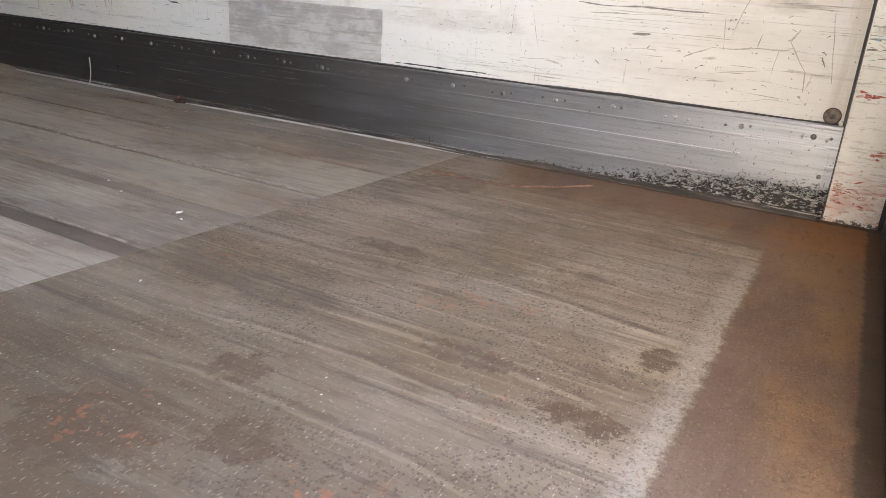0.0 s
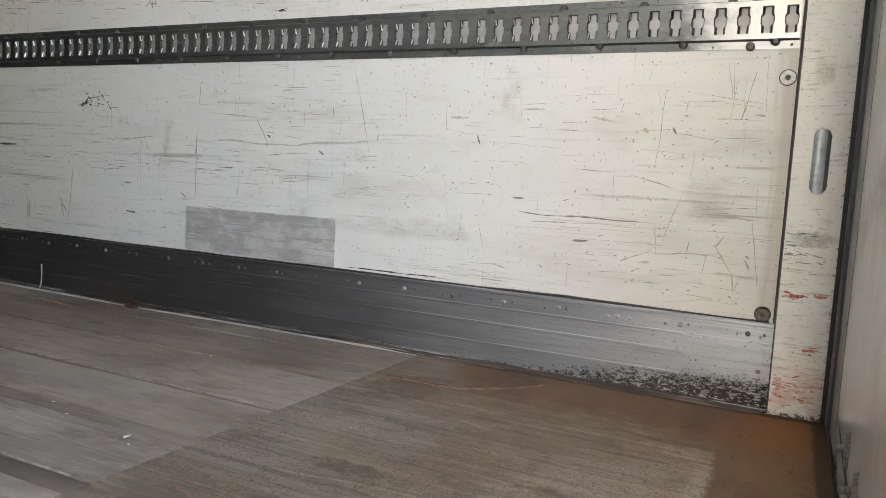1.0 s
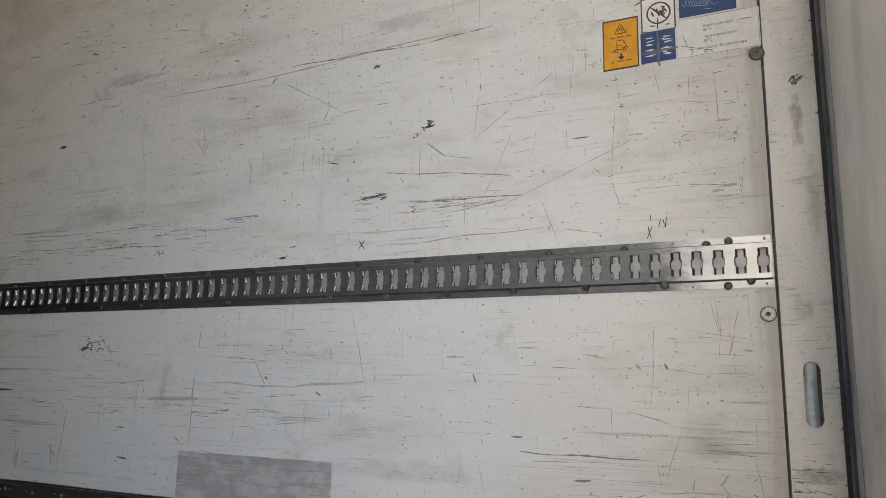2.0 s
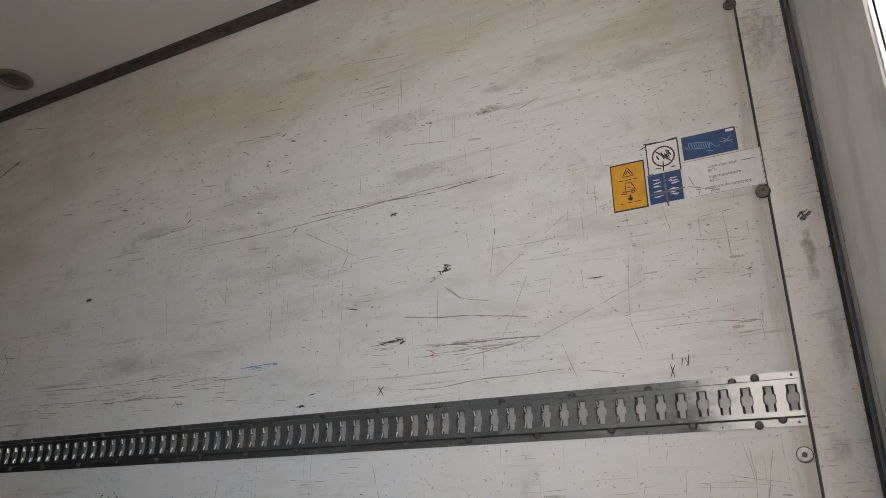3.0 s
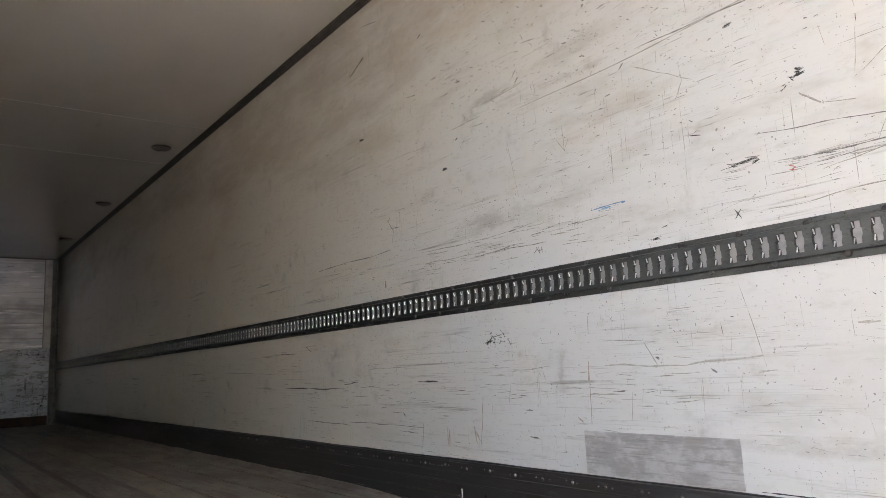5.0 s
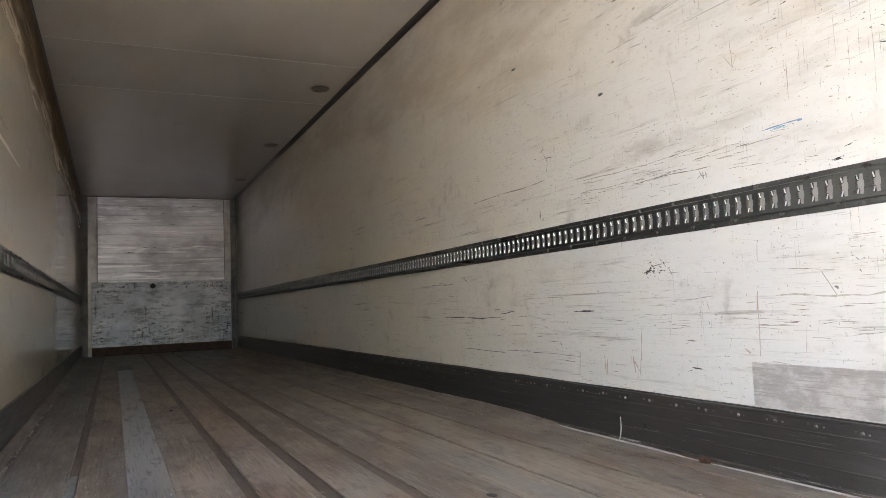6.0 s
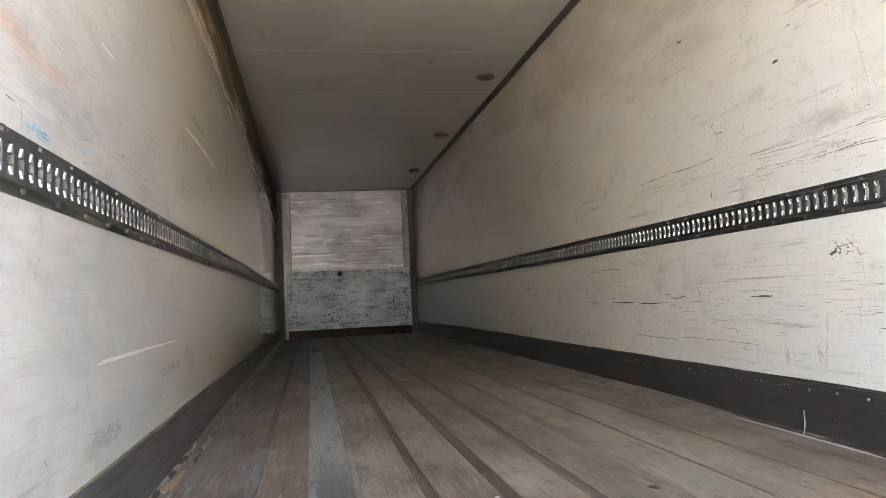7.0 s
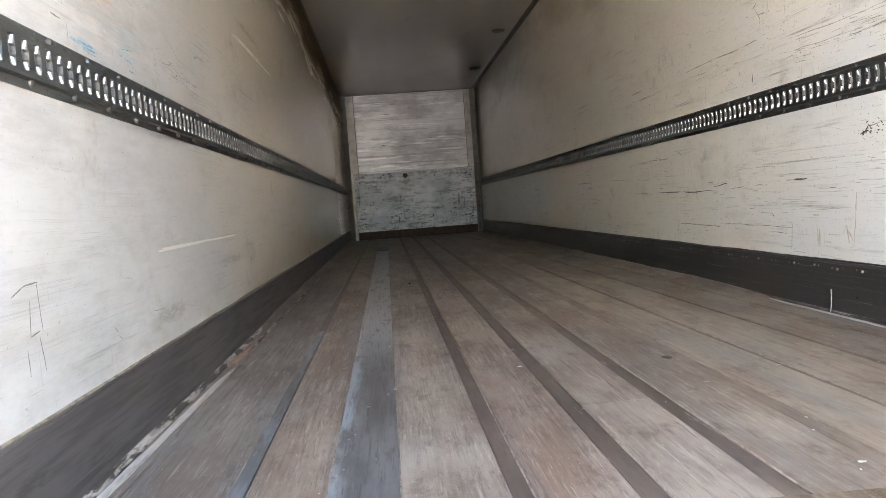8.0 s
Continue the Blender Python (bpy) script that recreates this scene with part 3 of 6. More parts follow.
    height = scour * 0.3 - pits * 0.55 - marks * 0.6 + fine * 0.6 + pale * 0.8
    return s.done(base, rough, 0.0, height, 0.0016, rust * -0.1 + 0.3)


sheet_mat = make_sheet()


def simple(name, a, b=None, rough=0.5, metal=0.0, scale=25.0, depth=0.0006):
    """Two tones mixed by a fine noise."""
    s = Shader(name)
    n = s.noise(scale, 4, 0.65)
    col = s.mix(a, b or tuple(c * 0.65 for c in a), n.step(0.4, 0.7))
    return s.done(col, rough + n * 0.15 - 0.07, metal, n, depth)


rubber = simple("black_rubber", (0.022, 0.022, 0.024), (0.045, 0.045, 0.05), 0.5)
seal_mat = simple("blue_black_seal_rubber", (0.062, 0.072, 0.085), (0.035, 0.040, 0.048), 0.38)
trim_mat = simple("dark_cover_strip", (0.085, 0.071, 0.062), (0.042, 0.035, 0.030), 0.42)
door_sh = Shader("grey_door_lining")
door_n = door_sh.noise((3.5, 3, 1.6), 6, 0.68)
door_c = door_sh.mix((0.80, 0.795, 0.765), (0.62, 0.605, 0.56), door_n.step(0.40, 0.66))
door_c = door_sh.mix(door_c, (0.42, 0.395, 0.345), door_sh.noise((2.5, 3, 4), 7, 0.72, 4.0).step(0.54, 0.70) * 0.5)
door_mat = door_sh.done(door_c, door_n * 0.10 + 0.10, 0.0, door_n, 0.0004)
frame_sh = Shader("pale_door_edge")
frame_n = frame_sh.noise((20, 9, 16), 6, 0.7)
frame_c = frame_sh.mix((0.80, 0.80, 0.775), (0.60, 0.585, 0.545), frame_n.step(0.42, 0.66))
frame_c = frame_sh.mix(frame_c, (0.05, 0.043, 0.036), (frame_n + frame_sh.z.step(0.10, 0.0) * 0.12).step(0.62, 0.72) * 0.7)
door_edge_mat = frame_sh.done(frame_c, frame_n * 0.12 + 0.10, 0.0, frame_n, 0.0005)
bolt_mat = simple("worn_bolt_steel", (0.18, 0.18, 0.176), (0.07, 0.068, 0.066), 0.45, 0.4, 120.0)
dark_bolt = simple("greasy_shaded_steel", (0.10, 0.095, 0.09), (0.04, 0.038, 0.036), 0.45, 0.5, 120.0)
washer_mat = simple("nylon_washer", (0.82, 0.815, 0.80), (0.52, 0.50, 0.46), 0.4, 0.0, 90.0)
grey_washer = simple("grimy_washer", (0.17, 0.14, 0.115), (0.075, 0.058, 0.048), 0.45, 0.3, 90.0)
slot_back = simple("grey_rail_back", (0.42, 0.415, 0.41), (0.33, 0.325, 0.32), 0.45, 0.1, 30.0)
rivet_sh = Shader("dull_dome_rivet")
rivet_n = rivet_sh.noise(150.0, 4, 0.65)
rivet_c = rivet_sh.mix((0.52, 0.52, 0.52), (0.24, 0.235, 0.23), rivet_n.step(0.4, 0.7))
rivet_where = rivet_sh.nt.nodes.new("ShaderNodeObjectInfo").outputs["Random"]
rivet_c = rivet_sh.mix(rivet_c, (0.085, 0.078, 0.074), Val(rivet_sh, rivet_where).step(0.18, 0.62) * 0.8)
kick_rivet = rivet_sh.done(rivet_c, rivet_n * 0.15 + 0.24, 0.7, rivet_n, 0.0004)
hole_mat = simple("dark_recess", (0.03, 0.03, 0.03), (0.05, 0.048, 0.045), 0.6)
slot_mat = simple("pressed_steel_pocket", (0.42, 0.46, 0.49), (0.28, 0.31, 0.33), 0.3, 0.5, 30.0)
lamp_rim = simple("lamp_rim", (0.20, 0.17, 0.14), (0.12, 0.10, 0.08), 0.4)
lamp_lens = simple("dusty_lamp_lens", (0.12, 0.10, 0.082), (0.065, 0.053, 0.043), 0.3)
rust_beam = simple("rusty_beam", (0.085, 0.04, 0.025), (0.04, 0.022, 0.016), 0.65, 0.0, 14.0, 0.002)
corner_mat = simple("corner_post_aluminium", (0.15, 0.145, 0.138), (0.085, 0.08, 0.075), 0.5, 0.0, 9.0)
side_mat = simple("dull_side_panel", (0.36, 0.35, 0.34), (0.24, 0.235, 0.23), 0.4, 0.3, 6.0)
bead = Shader("scraped_edge_bar")
bead_n = bead.noise((60, 5, 60), 6, 0.72)
bead_c = bead.mix((0.66, 0.65, 0.635), (0.34, 0.32, 0.30), bead_n.step(0.46, 0.66))
bead_c = bead.mix(bead_c, (0.74, 0.73, 0.71), bead.noise((90, 3, 90), 5, 0.7, 6.0).step(0.52, 0.62) * 0.7)
bead_mat = bead.done(bead_c, 0.36, 0.3, bead_n, 0.0012)
edge_sh = Shader("blackened_edge_angle")
edge_n = edge_sh.noise((50, 6, 50), 5, 0.7)
edge_c = edge_sh.mix((0.035, 0.030, 0.027), (0.12, 0.095, 0.075), edge_n.step(0.45, 0.65))
edge_c = edge_sh.mix(edge_c, (0.55, 0.53, 0.51), edge_sh.noise((70, 2.2, 120), 5, 0.7, 5.0).step(0.56, 0.62) * 0.7)
dark_bead = edge_sh.done(edge_c, 0.5, 0.0, edge_n, 0.0015)
flaky = Shader("flaking_edge_strip")
flaky_n = flaky.noise((60, 9, 60), 6, 0.72)
flaky_c = flaky.mix((0.52, 0.50, 0.47), (0.30, 0.27, 0.245), flaky_n.step(0.44, 0.60))
flaky_c = flaky.mix(flaky_c, (0.055, 0.045, 0.038), flaky.noise((30, 7, 30), 5, 0.7, 6.0).step(0.46, 0.54))
flaky_mat = flaky.done(flaky_c, 0.45, 0.1, flaky_n, 0.0015)
tan_bead = simple("tan_dirty_sealant", (0.30, 0.26, 0.20), (0.12, 0.10, 0.08), 0.6, 0.0, 40.0, 0.001)
rubbed_edge = simple("rubbed_board_edge", (0.40, 0.35, 0.31), (0.17, 0.135, 0.115), 0.6, 0.0, 40.0, 0.001)
splinter_mat = simple("raw_splintered_wood", (0.50, 0.35, 0.27), (0.30, 0.19, 0.14), 0.7, 0.0, 60.0, 0.003)
sliver_mat = simple("pale_sliver", (0.62, 0.57, 0.50), (0.46, 0.40, 0.33), 0.7, 0.0, 60.0, 0.001)
lug_mat = simple("dull_lug_metal", (0.24, 0.225, 0.205), (0.14, 0.13, 0.12), 0.5, 0.2, 80.0)
rust_flake = simple("orange_rust_flake", (0.24, 0.125, 0.075), (0.12, 0.062, 0.038), 0.7, 0.0, 70.0, 0.002)
rust_lump = simple("rust_lump", (0.10, 0.045, 0.03), (0.055, 0.028, 0.02), 0.75, 0.0, 60.0, 0.003)
plastic_white = simple("white_cable_tie", (0.74, 0.73, 0.70), (0.60, 0.59, 0.56), 0.4)
outer_mat = simple("outer_panel", (0.68, 0.68, 0.67), (0.60, 0.60, 0.58), 0.4, 0.0, 3.0)
yard_mat = simple("yard_concrete", (0.42, 0.41, 0.39), (0.31, 0.30, 0.285), 0.85, 0.0, 1.6, 0.004)

yellow = simple("sticker_yellow", (0.74, 0.36, 0.02), (0.64, 0.29, 0.015), 0.35, 0.0, 40.0, 0.0002)
blue = simple("sticker_blue", (0.012, 0.062, 0.205), (0.010, 0.046, 0.150), 0.5, 0.0, 40.0, 0.0002)
white = simple("sticker_white", (0.80, 0.80, 0.80), (0.72, 0.72, 0.71), 0.35, 0.0, 40.0, 0.0002)
ink = simple("sticker_ink", (0.028, 0.026, 0.026), (0.05, 0.045, 0.04), 0.45, 0.0, 60.0, 0.0002)
brown_red = simple("sticker_faded_red", (0.16, 0.045, 0.04), (0.10, 0.03, 0.03), 0.45, 0.0, 60.0, 0.0002)
pale_blue = simple("sticker_pale_line", (0.22, 0.33, 0.48), (0.12, 0.21, 0.36), 0.4, 0.0, 60.0, 0.0002)
faint = simple("sticker_faint_ink", (0.10, 0.10, 0.10), (0.24, 0.24, 0.235), 0.45, 0.0, 200.0, 0.0002)

MARKS = {
    "k": simple("rubber_black_mark", (0.022, 0.022, 0.022), (0.07, 0.068, 0.065), 0.6, 0.0, 220.0, 0.0002),
    "d": simple("dark_scuff", (0.15, 0.145, 0.14), (0.33, 0.32, 0.30), 0.6, 0.0, 220.0, 0.0002),
    "g": simple("grey_scratch", (0.30, 0.285, 0.255), (0.50, 0.48, 0.44), 0.6, 0.0, 160.0, 0.0002),
    "s": simple("soft_smear", (0.40, 0.385, 0.34), (0.58, 0.565, 0.52), 0.55, 0.0, 120.0, 0.0002),
    "o": simple("brown_stain", (0.41, 0.33, 0.26), (0.55, 0.50, 0.45), 0.6, 0.0, 160.0, 0.0002),
    "b": simple("blue_crayon", (0.11, 0.26, 0.45), (0.28, 0.40, 0.52), 0.6, 0.0, 200.0, 0.0002),
    "t": simple("turquoise_smear", (0.24, 0.43, 0.53), (0.48, 0.57, 0.60), 0.6, 0.0, 70.0, 0.0002),
    "r": simple("red_crayon", (0.48, 0.09, 0.06), (0.55, 0.25, 0.20), 0.6, 0.0, 200.0, 0.0002),
    "c": simple("faded_orange_crayon", (0.58, 0.34, 0.26), (0.64, 0.50, 0.42), 0.6, 0.0, 200.0, 0.0002),
    "p": simple("pink_smear", (0.58, 0.36, 0.29), (0.66, 0.58, 0.52), 0.6, 0.0, 90.0, 0.0002),
    "w": simple("white_rub", (0.70, 0.675, 0.61), (0.60, 0.57, 0.50), 0.5, 0.0, 90.0, 0.0002),
}

# ---- mesh helpers ----


def ob_from(name, bm, material, parent=None, label=""):
    me = bpy.data.meshes.new(name)
    bmesh.ops.recalc_face_normals(bm, faces=bm.faces)
    bm.to_mesh(me)
    bm.free()
    for m in (material if isinstance(material, (list, tuple)) else (material,)):
        me.materials.append(m)
    ob = new(name, me)
    ob.parent = parent
    if label:
        tagged(ob, label)
    return ob


def part(name, bm, material, parent, label=""):
    return ob_from(name, bm, material, parent, label)


def share(name, me, parent, m):
    """One more object on a mesh that it shares with its like."""
    ob = new(name, me)
    ob.parent = parent
    ob.matrix_basis = m
    return ob


def empty(name, label="", category="", group="", kind=""):
    ob = new(name)
    ob.empty_display_size = 0.1
    return tagged(ob, label, category, group, kind)


def slab(bm, lo, hi, c=0.0, mat=0):
    """A box; c chamfers the upper rim."""
    x0, y0, z0 = lo
    x1, y1, z1 = hi
    ring = lambda z, i: [bm.verts.new(p) for p in ((x0 + i, y0 + i, z), (x1 - i, y0 + i, z), (x1 - i, y1 - i, z), (x0 + i, y1 - i, z))]
    rings = [ring(z0, 0), ring(z1 - c, 0)] + ([ring(z1, c)] if c else [])
    fs = [bm.faces.new(rings[0][::-1]), bm.faces.new(rings[-1])]
    for a, b in zip(rings, rings[1:]):
        for i in range(4):
            fs.append(bm.faces.new((a[i], a[(i + 1) % 4], b[(i + 1) % 4], b[i])))
    for f in fs:
        f.material_index = mat
    return fs


def box_bm(lo, hi, c=0.0):
    bm = bmesh.new()
    slab(bm, lo, hi)
    if c:
        bmesh.ops.bevel(bm, geom=bm.edges[:], offset=c, segments=2, affect="EDGES", profile=0.6)
    return bm


def extrude_y(profile, y0, y1, cuts=1, wobble=None):
    """A closed outline in x and z drawn out along y."""
    bm = bmesh.new()
    rows = []
    for i in range(cuts + 1):
        y = y0 + (y1 - y0) * i / cuts
        dx, dz = wobble(y) if wobble else (0, 0)
        rows.append([bm.verts.new((x + dx, y, z + dz)) for x, z in profile])
    for a, b in zip(rows, rows[1:]):
        for i in range(len(profile)):
            j = (i + 1) % len(profile)
            bm.faces.new((a[i], a[j], b[j], b[i]))
    bm.faces.new(rows[0])
    bm.faces.new(rows[-1][::-1])
    return bm


def lathe(outline, n=16):
    """Outline of (radius, height) pairs turned about z."""
    bm = bmesh.new()
    rows = []
    for r, z in outline:
        if r < 1e-6:
            rows.append([bm.verts.new((0, 0, z))])
        else:
            rows.append([bm.verts.new((r * math.cos(2 * math.pi * i / n), r * math.sin(2 * math.pi * i / n), z)) for i in range(n)])
    for a, b in zip(rows, rows[1:]):
        for i in range(n):
            j = (i + 1) % n
            q = [a[i % len(a)], a[j % len(a)], b[j % len(b)], b[i % len(b)]]
            q = list(dict.fromkeys(q))
            if len(q) > 2:
                bm.faces.new(q)
    return bm


def mesh_of(name, bm, material, smooth=False):
    me = bpy.data.meshes.new(name)
    bmesh.ops.recalc_face_normals(bm, faces=bm.faces)
    for f in bm.faces:
        f.smooth = smooth
    bm.to_mesh(me)
    bm.free()
    me.materials.append(material)
    return me


def facing(side):
    """Turn that lays z along the wall's inward normal; side 1: wall at W, -1: wall at 0."""
    if side > 0:
        return Matrix(((0, 0, -1, 0), (-1, 0, 0, 0), (0, 1, 0, 0), (0, 0, 0, 1)))
    return Matrix(((0, 0, 1, 0), (1, 0, 0, 0), (0, 1, 0, 0), (0, 0, 0, 1)))


def on_wall(side, y, z, proud=0.0):
    return Matrix.Translation((W - proud if side > 0 else proud, y, z)) @ facing(side)


# ---- ground outside and body shell ----
bm = bmesh.new()
slab(bm, (-400, -400, -1.6), (400, 400, -1.25))
tagged(ob_from("ground", bm, yard_mat), "pale worn concrete yard under the trailer", "ground", kind="structure")

sub = tagged(ob_from("floor", box_bm((-0.06, -0.034, -0.14), (W + 0.06, L + 0.08, -0.020)), groove_mat),
             "worn plank floor with steel strips along it", "floor", kind="structure")


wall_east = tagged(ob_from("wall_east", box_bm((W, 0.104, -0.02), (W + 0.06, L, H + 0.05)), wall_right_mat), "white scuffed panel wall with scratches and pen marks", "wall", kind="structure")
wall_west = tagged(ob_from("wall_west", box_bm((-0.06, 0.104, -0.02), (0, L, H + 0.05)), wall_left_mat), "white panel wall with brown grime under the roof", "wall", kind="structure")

bm = box_bm((-0.06, -0.014, H), (W + 0.06, L + 0.08, H + 0.08))
for y in (5.865, 7.035):
    slab(bm, (0.03, y - 0.004, H - 0.0015), (W - 0.03, y + 0.004, H + 0.002), mat=1)
tagged(ob_from("ceiling", bm, [ceiling_mat, washer_mat]), "glossy pale roof lining with thin seams", "ceiling", kind="structure")

# bulkhead
wall_north = tagged(ob_from("wall_north", box_bm((-0.06, L + 0.03, -0.02), (W + 0.06, L + 0.10, H + 0.05)), corner_mat),
                    "front bulkhead of ribbed aluminium above a scuffed plate", "wall", kind="structure")
z = 1.20
for i in range(9):
    top = z + 0.1605
    bm = extrude_y([(0.0005, 0), (0.002, 0.002), (0.002, 0.1545), (0.0005, 0.1563), (-0.02, 0.1563), (-0.02, 0)], 0.240, 2.253)
    bm.transform(Matrix(((0, 1, 0, 0), (-1, 0, 0, L + 0.008), (0, 0, 1, z), (0, 0, 0, 1))))
    part("panel", bm, bulkhead_mat, wall_north)
    z = top
for x0, x1 in ((0.096, 0.226), (2.267, W - 0.096)):
    part("side_panel", box_bm((x0, L - 0.004, 1.2), (x1, L + 0.03, H - 0.001), 0.002), side_mat, wall_north)
for x0, x1 in ((0.096, 0.147), (2.355, W - 0.096)):
    part("side_panel", box_bm((x0, L - 0.004, 0.0), (x1, L + 0.03, 1.197), 0.002), side_mat, wall_north)
part("top_trim", box_bm((0.096, L - 0.012, H - 0.022), (W - 0.096, L - 0.0045, H - 0.001), 0.001), trim_mat, wall_north, "dark strip under the roof")
part("bottom_beam", box_bm((0.150, L - 0.03, 0.0), (W - 0.108, L + 0.03, 0.142), 0.006), rust_beam, wall_north, "rusty steel beam along the floor")

scuff = empty("scuff_plate", "scratched pale blue-grey plate bolted to the front bulkhead", "plate")
part("plate", box_bm((0.150, L - 0.014, 0.145), (2.352, L - 0.002, 1.197), 0.003), scuff_plate_mat, scuff)
rivet_head = lathe([(0.014, 0), (0.013, 0.004), (0.007, 0.008), (0, 0.009)], 10)
far_bolt = mesh_of("far_bolt", rivet_head, dark_bolt, True)
for x, zz in ((0.24, 1.05), (0.30, 0.24), (2.20, 1.10), (2.26, 0.30), (1.10, 1.14), (1.62, 1.10), (0.62, 1.12)):
    share("bolt", far_bolt, scuff, Matrix.Translation((x, L - 0.014, zz)) @ Matrix.Rotation(radians(90), 4, "X"))
dent = mesh_of("dent", lathe([(0.045, 0.0), (0.040, 0.003), (0.02, 0.004), (0, 0.004)], 14), hole_mat, True)
share("hole_cover", dent, scuff, Matrix.Translation((1.08, L - 0.014, 1.13)) @ Matrix.Rotation(radians(90), 4, "X"))

for side, x in ((-1, 0.0), (1, W)):
    s = -side
    prof = [(0, 0), (s * 0.085, 0), (s * 0.092, 0.010), (s * 0.070, 0.018), (s * 0.034, 0.022), (s * 0.034, 0.060), (0, 0.066)]
    bm = bmesh.new()
    lo = [bm.verts.new((x + px, L - py, 0.0)) for px, py in prof]
    hi = [bm.verts.new((x + px, L - py, H)) for px, py in prof]
    for i in range(len(prof)):
        j = (i + 1) % len(prof)
        bm.faces.new((lo[i], lo[j], hi[j], hi[i]))
    bm.faces.new(lo), bm.faces.new(hi)
    post = tagged(ob_from("corner_post", bm, corner_mat), "dull aluminium corner profile at the front bulkhead", "post", kind="structure")
    for k in range(12):
        share("rivet", far_bolt, post, Matrix.Translation((x + s * 0.034, L - 0.038, 0.25 + 0.2 * k)) @ Matrix.Rotation(radians(-90 * side), 4, "Y") @ Matrix.Scale(0.7, 4))

# cover strips along the roof
for side, x in ((-1, 0.0), (1, W)):
    s = -side
    k = 1.0 if side > 0 else 0.3
    prof = [(0, H - 0.026), (s * 0.006, H - 0.026), (s * 0.010, H - 0.020), (s * 0.014, H - 0.021), (s * 0.020, H - 0.013),
            (s * 0.026, H - 0.013), (s * 0.032, H - 0.006), (s * 0.044, H - 0.006), (s * 0.048, H + 0.001), (0, H + 0.001)]
    tagged(ob_from("trim", extrude_y([(x + a * k, b) for a, b in prof], 0.0, L - 0.05, 30,
                   lambda y: (0.0015 * noise.noise((y * 1.3, 0, 0)), 0.0015 * noise.noise((0, y * 1.1, 3)))), trim_mat),
           "dark ridged cover strip where wall and roof meet", "trim", kind="structure")

# ---- rear frame and closed door leaf ----


def rear_post(side):
    """Post of the rear frame, pierced by an upright slot with a pressed steel pocket behind it."""
    n, r = 10, 0.018
    z0, z1, yc = 0.522 + r, 0.669 - r, 0.040
    bm = bmesh.new()
    hole = [(yc + r * math.cos(a), z1 + r * math.sin(a)) for a in (math.pi * i / n for i in range(n + 1))]
    hole += [(yc + r * math.cos(a), z0 + r * math.sin(a)) for a in (math.pi + math.pi * i / n for i in range(n + 1))]
    y0, y1, top, low = -0.014, 0.097, H, 0.0
    x = W if side > 0 else 0.0
    d = side
    outer = [(y1, z1), (y1, 0.76), (y0, 0.76), (y0, z1), (y0, z0), (y0, 0.44), (y1, 0.44), (y1, z0)]
    hv = [bm.verts.new((x, y, zz)) for y, zz in hole]
    ov = [bm.verts.new((x, y, zz)) for y, zz in outer]
    bm.faces.new([ov[0], ov[1], ov[2], ov[3]] + hv[n::-1])
    bm.faces.new([ov[4], ov[5], ov[6], ov[7]] + hv[:n:-1])
    bm.faces.new([ov[3], ov[4], hv[n + 1], hv[n]])
    bm.faces.new([ov[7], ov[0], hv[0], hv[-1]])
    for za, zb, a, b in ((0.76, top, ov[2], ov[1]), (0.44, low, ov[5], ov[6])):
        va, vb = bm.verts.new((x, y0, zb)), bm.verts.new((x, y1, zb))
        bm.faces.new([a, b, vb, va] if za == 0.76 else [b, a, va, vb])
    bm.verts.ensure_lookup_table()
    # returns of the post and of the slot
    ret = bmesh.ops.extrude_edge_only(bm, edges=[e for e in bm.edges if e.is_boundary])
    for v in [g for g in ret["geom"] if isinstance(g, bmesh.types.BMVert)]:
        v.co.x += d * 0.008
    return bm


for side in (1, -1):
    post = empty("rear_post", "white scuffed door post with red paint traces and a slot", "door post", kind="structure")
    face = part("post_face", rear_post(side), post_mat, post)
    x = W if side > 0 else 0.0
    a, b = (x + 0.024, x + 0.07) if side > 0 else (x - 0.07, x - 0.024)
    part("post_core", box_bm((min(a, b), -0.034, -0.02), (max(a, b), 0.099, H)), corner_mat, post)
    c, e = (x, x + 0.03) if side > 0 else (x - 0.03, x)
    part("post_rebate", box_bm((c, -0.0335, -0.018), (e, -0.0145, H)), rubber, post, "black rebate behind the seal")
    arc = [(0.060 - 0.030 * q / 8, 0.0025 + 0.0055 * math.sin(math.pi * (0.15 + 0.75 * q / 8))) for q in range(9)]
    bm = bmesh.new()
    lo = [bm.verts.new((x + side * u, y, 0.505)) for y, u in arc]
    hi = [bm.verts.new((x + side * u, y, 0.686)) for y, u in arc]
    for q in range(8):
        bm.faces.new((lo[q], lo[q + 1], hi[q + 1], hi[q]))
    bmesh.ops.recalc_face_normals(bm, faces=bm.faces[:])
    bmesh.ops.solidify(bm, geom=bm.faces[:], thickness=0.001)
    part("slot_pocket", bm, slot_mat, post, "bright pressed steel pocket")

tagged(ob_from("door_lintel", box_bm((0.0, -0.014, H - 0.10), (W, 0.06, H - 0.002), 0.004), post_mat), "white rear door frame head", "door frame", kind="structure")

door = empty("door_1", "closed grey rear door leaf with a blue-black rubber seal", "door", kind="structure")
part("leaf", box_bm((1.25, -0.12, -0.04), (W + 0.05, -0.036, H + 0.02)), outer_mat, door)
door_frame = part("edge_frame", box_bm((1.25, -0.038, -0.035), (W + 0.045, -0.033, H + 0.015)), door_edge_mat, door, "pale door edge frame")
lining = part("inner_lining", box_bm((1.262, -0.036, 0.050), (2.215, -0.0305, H - 0.08), 0.001), door_mat, door, "grey glossy inner lining")
tube = [(0.0, -0.034), (0.020, -0.034), (0.022, -0.028), (0.016, -0.0235), (0.006, -0.0235), (0.0, -0.027)]
bm = bmesh.new()
